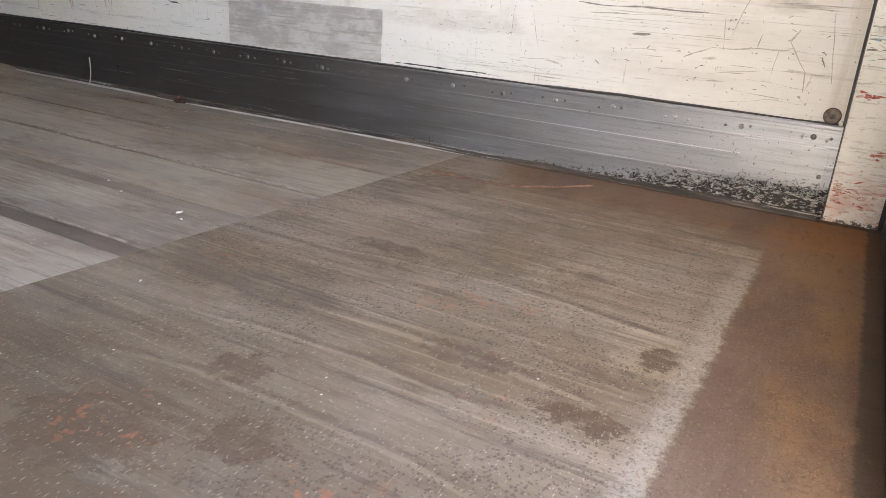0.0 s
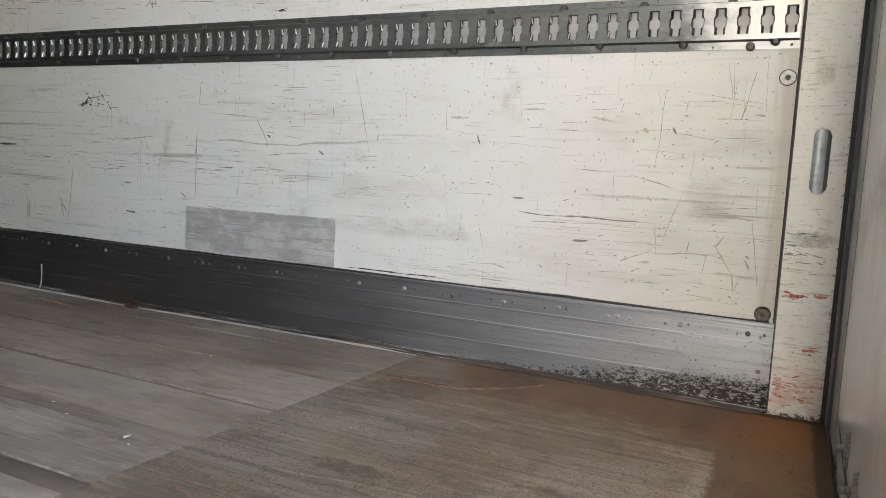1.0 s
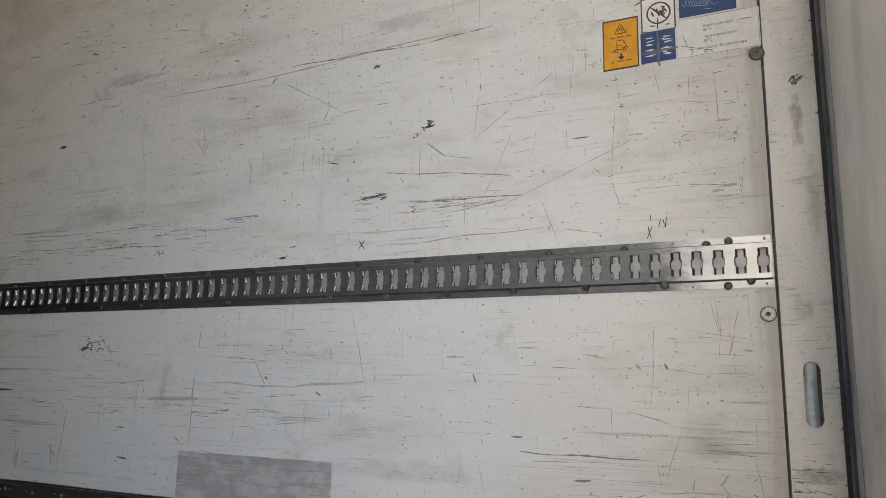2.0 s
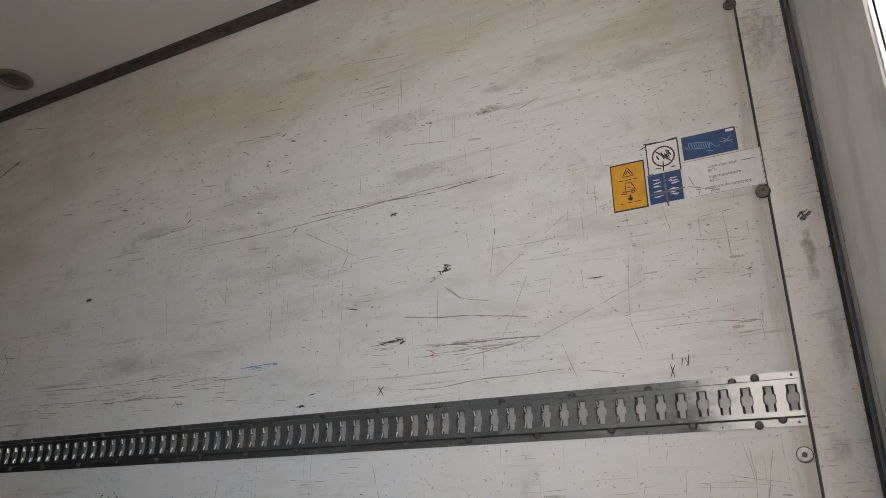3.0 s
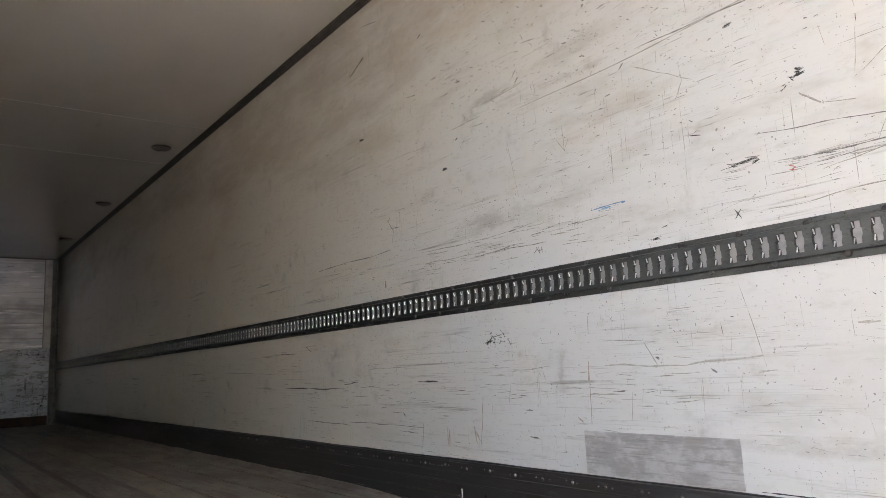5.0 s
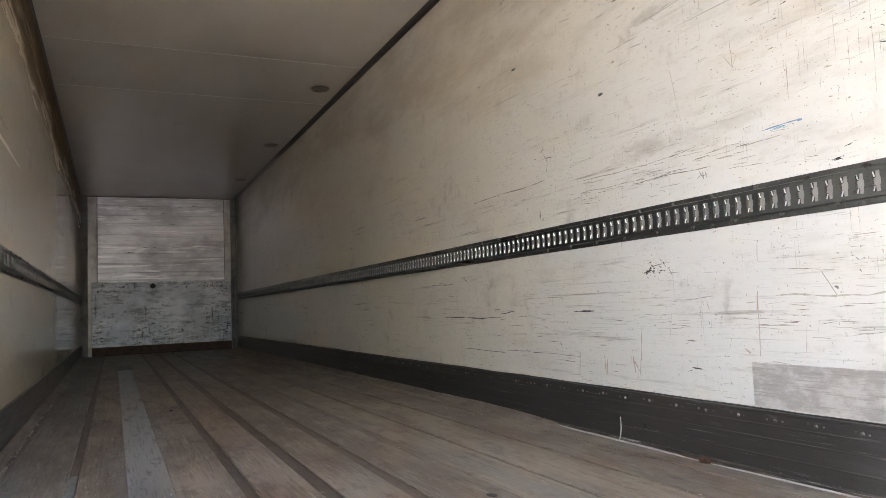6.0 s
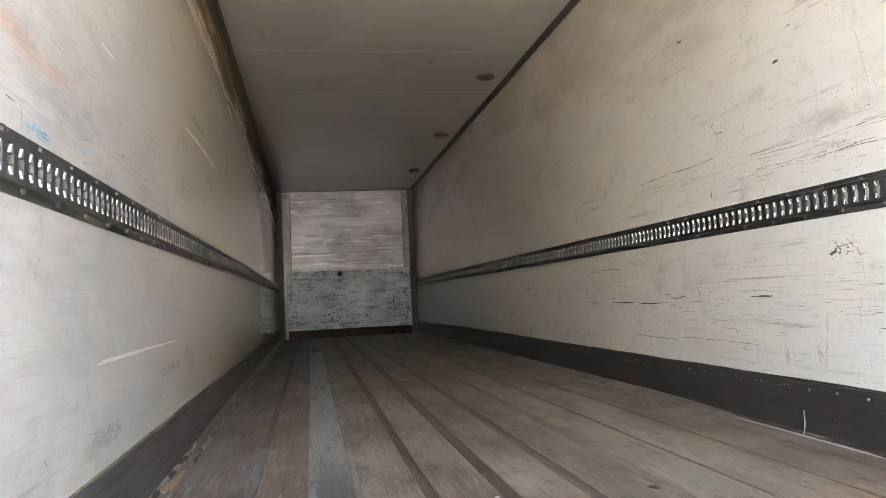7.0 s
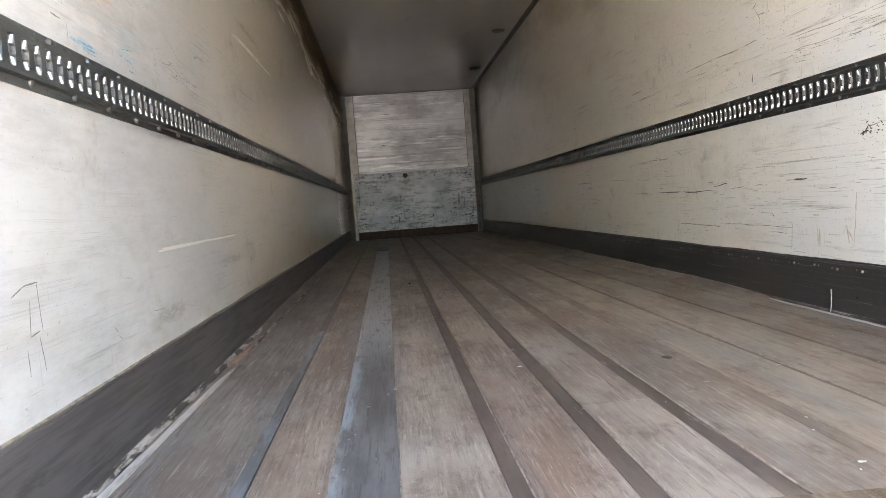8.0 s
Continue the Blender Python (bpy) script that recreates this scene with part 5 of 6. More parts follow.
bm = bmesh.new()
nx, ny = 40, 18
grid = {}
for i in range(nx + 1):
    for j in range(ny + 1):
        x = 0.010 + (W - 0.020) * i / nx
        far = 1.125 - 0.045 * x + 0.004 * noise.noise((x * 6, 2, 0))
        y = -0.024 + (far + 0.024) * j / ny
        grid[i, j] = bm.verts.new((x, y, 0.0032 + 0.0016 * noise.noise((x * 2.3, y * 2.3, 4))))
for i in range(nx):
    for j in range(ny):
        bm.faces.new((grid[i, j], grid[i + 1, j], grid[i + 1, j + 1], grid[i, j + 1])).smooth = True
rim = [e for e in bm.edges if e.is_boundary]
ret = bmesh.ops.extrude_edge_only(bm, edges=rim)
for v in [g for g in ret["geom"] if isinstance(g, bmesh.types.BMVert)]:
    v.co.z = -0.019
for e in rim:
    e.smooth = False
part("threshold_sheet", bm, sheet_mat, sub, "pitted grey steel sheet, rusty along the sill")

# crack in the rust beside the wall
bm = bmesh.new()
pts = []
for i in range(40):
    f = i / 39
    pts.append((2.197 + 0.45 * max(0.0, f - 0.48) ** 1.55 + 0.006 * noise.noise((f * 9, 1, 2)), 0.985 - 0.375 * f, 0.0030 + 0.0022 * noise.noise((f * 21, 4, 4))))
rows = [(bm.verts.new((x - w, y, 0.0062)), bm.verts.new((x + w, y, 0.0062))) for x, y, w in pts]
for a, b in zip(rows, rows[1:]):
    bm.faces.new((a[0], a[1], b[1], b[0]))
part("crack", bm, MARKS["k"], sub)
bm = bmesh.new()
rows = [(bm.verts.new((x - w - 0.0005, y, 0.0050)), bm.verts.new((x - w - 0.002, y, 0.0074 + 0.002 * noise.noise((y * 60, 3, 9)))), bm.verts.new((x - w - 0.0045 - 1.5 * w * noise.noise((y * 35, 1, 1)) ** 2, y, 0.0040))) for x, y, w in pts]
for a, b in zip(rows, rows[1:]):
    for k in (0, 1):
        bm.faces.new((a[k], a[k + 1], b[k + 1], b[k]))
part("crack_lip", bm, rust_flake, sub, "lifted orange rust flake beside the crack")

# ---- repair plate, screws and lamps ----
bm = bmesh.new()
slab(bm, (W - 0.0022, 1.331, 0.226), (W + 0.001, 1.937, 0.371))
patch = Shader("brushed_repair_sheet")
brush = patch.noise((6, 4.5, 130), 4, 0.7)
mott = patch.noise((8, 11, 22), 5, 0.7, 3.0)
pc = patch.mix((0.47, 0.455, 0.445), (0.66, 0.65, 0.64), mott.step(0.40, 0.62))
pc = patch.mix(pc, (0.33, 0.315, 0.305), brush.step(0.52, 0.66) * 0.6)
pc = patch.mix(pc, (0.72, 0.71, 0.70), patch.noise((6, 3.0, 170), 5, 0.7, 9.0).step(0.60, 0.68) * 0.6)
patch_mat = patch.done(pc, 0.26 + brush * 0.2, 0.25, brush, 0.0006)
tagged(ob_from("repair_plate", bm, patch_mat), "brushed aluminium repair patch above the kick plate", "patch")

for side in (1,):
    for y, z, mats in ((0.123, 0.781, (washer_mat, dark_bolt)), (0.128, 0.2345, (grey_washer, dark_bolt)), (0.112, 1.438, (grey_washer, bolt_mat)), (0.112, 2.032, (grey_washer, bolt_mat))):
        cap = empty("panel_screw", "round washer screw at the panel edge" if z > 0.5 else "grimy round washer screw at the panel corner", "screw", "screws along the panel edge")
        o = part("sealing_ring", lathe([(0.0186, 0.0), (0.0182, 0.0009), (0, 0.0009)], 24), rubber, cap, "dark sealing ring")
        o.data.transform(on_wall(side, y, z, 0.0))
        o = part("washer", lathe([(0.0165, 0), (0.0165, 0.0022), (0.014, 0.0042), (0.007, 0.0046), (0.006, 0.003), (0, 0.003)], 24), mats[0], cap)
        o.data.transform(on_wall(side, y, z, 0.0))
        o = part("screw_head", lathe([(0.0058, 0.003), (0.0055, 0.0056), (0.003, 0.0062), (0.0025, 0.0042), (0, 0.0042)], 14), mats[1], cap)
        o.data.transform(on_wall(side, y, z, 0.0))

LAMPS = [(2.262, 3.235), (2.228, 6.53), (2.240, 8.93), (2.250, 11.38)]
lamp = empty("ceiling_light", "unlit round lamp with a brown dusty lens in the roof", "lamp", "roof lamps")
part("rim", lathe([(0.082, 0.0), (0.082, -0.008), (0.076, -0.014), (0.064, -0.014), (0.060, -0.008)], 32), lamp_rim, lamp)
part("lens", lathe([(0.061, -0.008), (0.050, -0.013), (0.030, -0.017), (0, -0.018)], 32), lamp_lens, lamp, "dusty brown lens")
part("screw", lathe([(0.006, -0.016), (0.006, -0.020), (0.003, -0.021), (0, -0.021)], 10), dark_bolt, lamp)
lamp.matrix_basis = Matrix.Translation((*LAMPS[0], H))
for x, y in LAMPS[1:]:
    copy_thing(lamp, Matrix.Translation((x, y, H)))

# ---- stickers on the right wall ----


def plate_on_wall(y0, y1, z0, z1, proud, thick=0.0006, skew=0.0):
    bm = bmesh.new()
    slab(bm, (W - proud - thick, y0, z0), (W - proud + 0.0002, y1, z1))
    for v in bm.verts:
        v.co.z += skew * (y1 - v.co.y)
    return bm


def stroke(bm, y0, z0, y1, z1, w, seed, side=1, proud=0.0009, ragged=0.35, mat=0, wave=0.02):
    """A tapered ragged ribbon on a wall."""
    d = Vector((y1 - y0, z1 - z0))
    ln = max(d.length, 1e-4)
    d.normalize()
    nrm = Vector((-d.y, d.x))
    n = max(3, min(26, int(ln / 0.012)))
    x = W - proud if side > 0 else proud
    rows = []
    for i in range(n + 1):
        f = i / n
        mid = Vector((y0, z0)) + d * ln * f + nrm * wave * ln * noise.noise((f * 2.5, seed * 3.7, 0))
        half = 0.5 * w * (0.30 + 0.70 * math.sin(math.pi * min(1, max(0, f * 0.9 + 0.05))) ** 0.6) * (1 + ragged * 2 * noise.noise((f * n * 0.7, seed, 5)))
        half = max(half, 0.12 * w)
        if ragged > 0.3 and n > 5:
            half *= 0.25 + 0.75 * min(1.0, max(0.0, 0.75 + 1.6 * noise.noise((i * 0.30, seed * 5.3, 8))))
        a, b = mid + nrm * half, mid - nrm * half
        rows.append((bm.verts.new((x, a.x, a.y)), bm.verts.new((x, b.x, b.y))))
    for p, q in zip(rows, rows[1:]):
        f = bm.faces.new((p[0], p[1], q[1], q[0]))
        f.material_index = mat


def lines_on(name, parent, material, segs, width, proud, label=""):
    bm = bmesh.new()
    for i, (a, b, c, d) in enumerate(segs):
        stroke(bm, a, b, c, d, width, i + 0.3, 1, proud, 0.08, 0, 0.0)
    ob = part(name, bm, material, parent, label)
    return tagged(ob, kind="stuff") if "bars" in name else ob


def circle_segs(y, z, r, n=20):
    return [(y + r * math.cos(a), z + r * math.sin(a), y + r * math.cos(b), z + r * math.sin(b)) for a, b in ((2 * math.pi * i / n, 2 * math.pi * (i + 1.15) / n) for i in range(n))]


warn = empty("warning_sticker", "orange-yellow warning sticker with a forklift pictogram", "sticker")
part("border", plate_on_wall(0.402, 0.499, 1.456, 1.603, 0.0004), ink, warn)
warn_face = part("face", plate_on_wall(0.4055, 0.4955, 1.4605, 1.5985, 0.0011), yellow, warn)
lines_on("triangle", warn_face, ink, [(0.466, 1.560, 0.450, 1.588), (0.450, 1.588, 0.434, 1.560), (0.434, 1.560, 0.466, 1.560), (0.456, 1.566, 0.450, 1.578), (0.450, 1.578, 0.444, 1.566)], 0.0030, 0.0019, "black warning triangle")
lines_on("text_bars", warn_face, ink, [(0.482, 1.549, 0.462, 1.549), (0.459, 1.549, 0.440, 1.549), (0.437, 1.549, 0.420, 1.549), (0.478, 1.478, 0.470, 1.478), (0.460, 1.479, 0.442, 1.479), (0.439, 1.479, 0.420, 1.479)], 0.0028, 0.0019)
lines_on("forklift", warn_face, brown_red, [(0.470, 1.513, 0.436, 1.513), (0.460, 1.513, 0.460, 1.540), (0.460, 1.540, 0.443, 1.540), (0.443, 1.540, 0.436, 1.524), (0.436, 1.524, 0.430, 1.513),
                                       (0.474, 1.508, 0.464, 1.508), (0.456, 1.526, 0.446, 1.524), (0.448, 1.518, 0.432, 1.519)] + circle_segs(0.440, 1.511, 0.005, 10) + circle_segs(0.462, 1.510, 0.005, 10), 0.0028, 0.0019)
lines_on("arrow", warn_face, ink, [(0.449, 1.503, 0.449, 1.490), (0.449, 1.494, 0.449, 1.484), (0.455, 1.493, 0.449, 1.485), (0.443, 1.493, 0.449, 1.485)], 0.0058, 0.0019, "small black arrow")

ban = empty("prohibition_sticker", "white sticker with a faded red ban circle", "sticker")
part("border", plate_on_wall(0.3035, 0.3935, 1.548, 1.6465, 0.0004), ink, ban)
ban_face = part("face", plate_on_wall(0.307, 0.390, 1.549, 1.643, 0.0011), white, ban)
lines_on("ring", ban_face, brown_red, circle_segs(0.347, 1.599, 0.030, 28) + [(0.368, 1.619, 0.326, 1.579)], 0.0055, 0.0019, "dark red ring with a bar")
lines_on("figure", ban_face, ink, [(0.365, 1.604, 0.360, 1.590), (0.352, 1.612, 0.345, 1.588), (0.343, 1.606, 0.334, 1.590), (0.350, 1.598, 0.332, 1.604), (0.340, 1.616, 0.330, 1.612), (0.334, 1.612, 0.326, 1.598)], 0.0050, 0.0026)
lines_on("tape_trace", ban_face, MARKS["k"], [(0.398, 1.6475, 0.340, 1.6440), (0.340, 1.6440, 0.302, 1.6480), (0.3045, 1.640, 0.3050, 1.566), (0.410, 1.632, 0.392, 1.640), (0.349, 1.578, 0.351, 1.552), (0.338, 1.612, 0.330, 1.590)], 0.0034, 0.0030, "black torn traces over the sticker")
lines_on("tear", ban_face, faint, [(0.349, 1.585, 0.351, 1.552), (0.372, 1.565, 0.356, 1.562), (0.330, 1.561, 0.318, 1.562)], 0.0042, 0.0026)

note = empty("blue_notice_sticker", "torn blue sticker with scratched white lines", "sticker")
note_face = part("face", plate_on_wall(0.3065, 0.3965, 1.460, 1.5475, 0.0007), blue, note)
rnd = random.Random(21)
segs = []
for row in (1.530, 1.521, 1.512, 1.496, 1.487, 1.479):
    for y in (0.386, 0.344):
        for k in range(2):
            s0 = y - rnd.uniform(0, 0.012)
            segs.append((s0, row + rnd.uniform(-0.002, 0.002), s0 - rnd.uniform(0.008, 0.022), row + rnd.uniform(-0.003, 0.003)))
lines_on("white_bars", note_face, white, segs, 0.0032, 0.0015)
lines_on("scratch", note_face, faint, [(0.352, 1.548, 0.350, 1.452), (0.398, 1.487, 0.300, 1.492), (0.352, 1.475, 0.349, 1.446), (0.392, 1.545, 0.380, 1.550)], 0.0065, 0.0022)

wide = empty("loading_notice_sticker", "wide blue sticker with pale trailer line drawing", "sticker")
wide_face = part("face", plate_on_wall(0.1525, 0.294, 1.5715, 1.6425, 0.0007), blue, wide)
segs = [(0.276, 1.621, 0.222, 1.612), (0.276, 1.603, 0.222, 1.594), (0.276, 1.621, 0.276, 1.603), (0.222, 1.612, 0.206, 1.592), (0.206, 1.592, 0.196, 1.598), (0.232, 1.588, 0.214, 1.582), (0.190, 1.617, 0.164, 1.597), (0.166, 1.618, 0.186, 1.598), (0.196, 1.606, 0.162, 1.604), (0.288, 1.612, 0.278, 1.600), (0.222, 1.612, 0.222, 1.594)]
segs += [(0.270 - 0.006 * i, 1.618 - 0.001 * i, 0.266 - 0.006 * i, 1.604 - 0.001 * i) for i in range(8)]
lines_on("line_drawing", wide_face, pale_blue, segs, 0.0022, 0.0015)
part("white_bar", plate_on_wall(0.157, 0.178, 1.6315, 1.6385, 0.0014, 0.0003), white, wide_face)

temp = empty("temperature_label", "white peeling label with washing temperatures", "sticker")
temp_face = part("face", plate_on_wall(0.1005, 0.3000, 1.4575, 1.5660, 0.0005), white, temp)
lines_on("frame_line", temp_face, faint, [(0.1025, 1.460, 0.1025, 1.564), (0.300, 1.5655, 0.101, 1.5655), (0.300, 1.459, 0.101, 1.459)], 0.0011, 0.0013)


def text_on_wall(words, y, z, size, material, parent):
    cu = bpy.data.curves.new("words", "FONT")
    cu.body, cu.size = words, size
    tmp = new("words", cu)
    bpy.context.view_layer.update()
    me = bpy.data.meshes.new_from_object(tmp)
    bpy.data.objects.remove(tmp)
    bpy.data.curves.remove(cu)
    me.materials.clear()
    me.materials.append(material)
    me.transform(Matrix.Translation((W - 0.0016, y, z)) @ Matrix(((0, 0, -1, 0), (-1, 0, 0, 0), (0, 1, 0, 0), (0, 0, 0, 1))))
    ob = new("words", me)
    ob.parent = parent
    return ob


text_on_wall("ingtemperatur", 0.236, 1.5350, 0.0130, faint, temp_face)
text_on_wall("ingtemperature", 0.236, 1.5045, 0.0130, faint, temp_face)
text_on_wall("perature de nettoyage", 0.250, 1.4740, 0.0130, faint, temp_face)
for z in (1.5235, 1.4930, 1.4625):
    text_on_wall("80\u00b0C", 0.236, z, 0.0105, faint, temp_face)
lines_on("text_bars", temp_face, faint, [(0.150, 1.5385, 0.116, 1.5385), (0.274, 1.478, 0.262, 1.478)], 0.0024, 0.0016)
lines_on("tear", temp_face, MARKS["d"], [(0.292, 1.492, 0.245, 1.476), (0.245, 1.476, 0.214, 1.466), (0.262, 1.478, 0.268, 1.462), (0.288, 1.520, 0.276, 1.490)], 0.0022, 0.0020)

# ---- scuffs, pen marks and scratches on the walls ----
MARKS_UPPER = [
    (2.423, 1.734, 2.134, 1.747, 2.6, "g"), (2.186, 1.649, 0.837, 1.663, 3.4, "g"), (3.535, 2.268, 3.387, 2.331, 6.8, "k"),
    (2.248, 1.519, 2.197, 1.273, 1.7, "g"), (1.415, 1.467, 1.419, 1.164, 1.7, "g"), (1.401, 1.301, 1.350, 1.291, 3.4, "k"),
    (1.301, 1.166, 1.170, 1.177, 6.0, "k"), (1.196, 1.159, 1.170, 1.169, 5.0, "k"), (1.582, 0.995, 1.536, 1.000, 6.0, "k"),
    (1.179, 1.243, 0.776, 1.195, 2.6, "d"), (1.062, 1.137, 0.738, 1.135, 3.4, "d"),
]
MARKS_RAIL = [
    (0.997, 1.094, 0.781, 1.125, 2.6, "g"), (1.162, 1.018, 0.673, 1.031, 2.6, "g"), (0.800, 1.102, 0.398, 1.264, 1.7, "g"),
    (1.079, 1.346, 1.014, 1.390, 6.0, "k"), (1.051, 1.371, 1.011, 1.375, 6.0, "k"), (1.036, 1.320, 0.980, 1.275, 4.3, "g"),
    (0.980, 1.275, 0.891, 1.256, 2.6, "g"), (0.864, 1.485, 0.866, 1.460, 4.3, "k"), (0.868, 1.453, 0.884, 1.329, 1.7, "g"),
    (0.768, 1.317, 0.850, 1.134, 1.7, "g"), (0.216, 1.409, 0.210, 1.221, 1.7, "g"), (0.595, 1.277, 0.540, 1.275, 3.4, "k"),
]
MARKS_DASH = [
    (1.244, 1.598, 1.213, 1.599, 4.3, "k"), (0.041, 1.339, 0.024, 1.353, 8.5, "d"), (0.024, 1.353, 0.033, 1.340, 5.1, "k"),
    (1.724, 1.875, 1.684, 1.876, 4.3, "d"), (1.645, 1.614, 1.621, 1.635, 4.3, "k"), (0.913, 1.918, 0.834, 1.896, 18.7, "s"),
    (1.703, 2.274, 1.592, 2.266, 18.7, "s"), (2.702, 1.514, 2.659, 1.515, 9.5, "k"), (3.193, 1.370, 3.132, 1.291, 3.4, "d"),
    (3.160, 1.320, 3.098, 1.318, 3.4, "d"), (2.018, 1.793, 1.929, 1.791, 2.6, "d"), (2.200, 1.773, 2.172, 1.804, 4.3, "k"),
]
MARKS_LOW = [
    (0.745, 0.434, 0.402, 0.427, 3.0, "d"), (0.388, 0.755, 0.400, 0.563, 1.7, "g"), (1.280, 0.821, 1.226, 0.576, 2.1, "g"),
    (1.892, 0.618, 1.900, 0.392, 2.1, "g"), (1.644, 0.668, 1.596, 0.590, 2.6, "g"), (1.608, 0.623, 1.585, 0.609, 7.7, "d"),
    (2.452, 0.697, 2.408, 0.734, 7.7, "k"), (2.414, 0.728, 2.349, 0.738, 5.1, "d"), (2.467, 0.701, 2.408, 0.714, 6.8, "k"),
    (2.321, 0.722, 2.298, 0.688, 4.3, "d"), (2.298, 0.718, 2.294, 0.609, 1.7, "g"), (1.818, 0.596, 1.497, 0.587, 5.1, "s"),
    (1.497, 0.587, 1.231, 0.609, 5.1, "s"), (2.922, 0.555, 2.836, 0.555, 4.3, "k"), (2.239, 0.336, 2.166, 0.333, 5.1, "k"),
]
MARKS_STAIN = [
    (2.498, 0.490, 2.514, 0.343, 4.3, "o"), (2.762, 0.360, 2.756, 0.272, 5.1, "o"), (2.555, 0.340, 2.530, 0.303, 5.1, "o"),
    (0.252, 0.819, 0.234, 0.728, 1.7, "g"), (0.240, 0.819, 0.233, 0.741, 1.7, "g"), (0.189, 0.793, 0.213, 0.683, 2.6, "g"),
    (0.460, 0.546, 0.349, 0.517, 2.6, "g"), (0.328, 0.511, 0.372, 0.383, 1.7, "g"), (1.708, 0.505, 1.717, 0.413, 2.1, "g"),
    (1.355, 0.714, 1.349, 0.669, 2.6, "d"), (0.615, 0.369, 0.548, 0.371, 5.1, "d"), (0.367, 0.663, 0.356, 0.649, 6.8, "d"),
    (0.435, 0.661, 0.423, 0.650, 6.0, "o"), (0.880, 0.634, 0.871, 0.611, 6.0, "d"), (1.412, 0.578, 1.380, 0.562, 5.1, "d"),
]
MARKS_CORNER = [
    (0.229, 0.409, 0.246, 0.381, 3.4, "g"), (1.964, 0.417, 1.938, 0.399, 4.3, "o"), (0.711, 0.414, 0.472, 0.418, 2.6, "g"),
    (0.779, 0.470, 0.731, 0.470, 3.4, "d"), (0.390, 0.424, 0.382, 0.350, 1.7, "g"), (0.305, 0.395, 0.311, 0.363, 2.6, "d"),
    (0.185, 0.321, 0.194, 0.283, 5.1, "s"), (0.244, 0.382, 0.202, 0.319, 2.1, "g"), (0.202, 0.319, 0.198, 0.276, 2.1, "g"),
    (0.469, 0.328, 0.408, 0.354, 2.1, "g"), (0.408, 0.354, 0.240, 0.364, 2.1, "g"), (0.176, 0.358, 0.165, 0.335, 3.4, "d"),
    (0.170, 0.453, 0.147, 0.301, 1.7, "g"), (0.341, 0.265, 0.242, 0.258, 1.7, "g"), (1.281, 0.2285, 0.985, 0.2300, 3.5, "k"),
]
SCUFFS_EAST_A = [
    (1.571, 1.662, 1.108, 1.648, 3.6, "d"), (1.108, 1.648, 0.828, 1.659, 3.6, "d"), (3.560, 2.275, 3.525, 2.304, 5, "k"),
    (3.444, 2.283, 3.378, 2.335, 6, "k"), (2.862, 2.221, 2.826, 2.240, 5, "k"), (3.408, 2.516, 3.239, 2.480, 3.5, "d"),
    (2.181, 1.752, 2.153, 1.774, 5, "k"), (2.167, 1.822, 2.160, 1.781, 2.5, "d"), (2.979, 1.958, 2.876, 1.941, 3.5, "d"),
    (2.710, 1.866, 2.610, 1.863, 3.5, "d"), (2.587, 1.897, 2.532, 1.890, 4, "k"), (3.475, 1.869, 3.405, 1.861, 6, "k"),
    (2.597, 1.629, 2.573, 1.632, 6, "k"), (2.496, 1.653, 2.378, 1.648, 3, "d"), (2.429, 1.730, 2.134, 1.741, 2.6, "g"),
    (2.370, 2.513, 2.341, 2.420, 3, "g"),
]
SCUFFS_EAST_B = [
    (1.855, 2.169, 1.711, 2.154, 3, "d"), (1.356, 2.118, 1.235, 2.107, 3.6, "d"), (1.250, 1.604, 1.206, 1.604, 4.5, "k"),
    (1.485, 2.272, 1.187, 2.223, 3, "g"), (1.431, 1.428, 1.397, 1.493, 2.2, "d"), (1.594, 1.607, 1.469, 1.538, 2.2, "g"),
    (1.469, 1.538, 1.362, 1.476, 2.2, "g"), (0.917, 1.416, 0.632, 1.415, 1.8, "g"), (0.866, 1.325, 0.772, 1.390, 1.8, "g"),
    (0.707, 1.435, 0.635, 1.486, 1.8, "g"), (0.472, 1.334, 0.485, 1.145, 1.6, "g"), (0.485, 1.145, 0.459, 1.057, 1.6, "g"),
    (0.468, 1.450, 0.458, 1.364, 1.6, "g"), (0.611, 1.023, 0.508, 1.003, 2, "g"), (0.676, 1.101, 0.631, 0.979, 1.8, "g"),
    (1.877, 2.062, 1.775, 2.044, 3, "d"),
]
SCUFFS_EAST_C = [
    (2.907, 1.158, 2.403, 1.143, 3, "g"), (2.875, 1.096, 2.427, 1.090, 3, "g"), (2.362, 1.084, 2.063, 1.071, 2.6, "d"),
    (2.340, 1.147, 2.130, 1.157, 2.6, "g"), (2.457, 1.077, 2.270, 1.086, 3, "d"), (1.956, 1.108, 1.747, 1.119, 2.6, "g"),
    (1.537, 1.027, 1.503, 1.033, 4, "k"), (2.151, 1.910, 2.026, 1.892, 3, "d"), (1.981, 2.067, 1.861, 2.050, 3, "d"),
    (1.795, 1.910, 1.779, 1.924, 5, "k"), (2.123, 1.941, 2.114, 1.913, 4, "k"), (1.192, 1.852, 1.019, 1.827, 2.6, "g"),
    (1.029, 2.176, 0.943, 2.162, 3, "g"), (0.777, 1.872, 0.700, 1.898, 3, "g"), (1.686, 1.148, 1.668, 1.146, 6, "b"),
    (1.825, 1.144, 1.668, 1.150, 4, "b"),
]
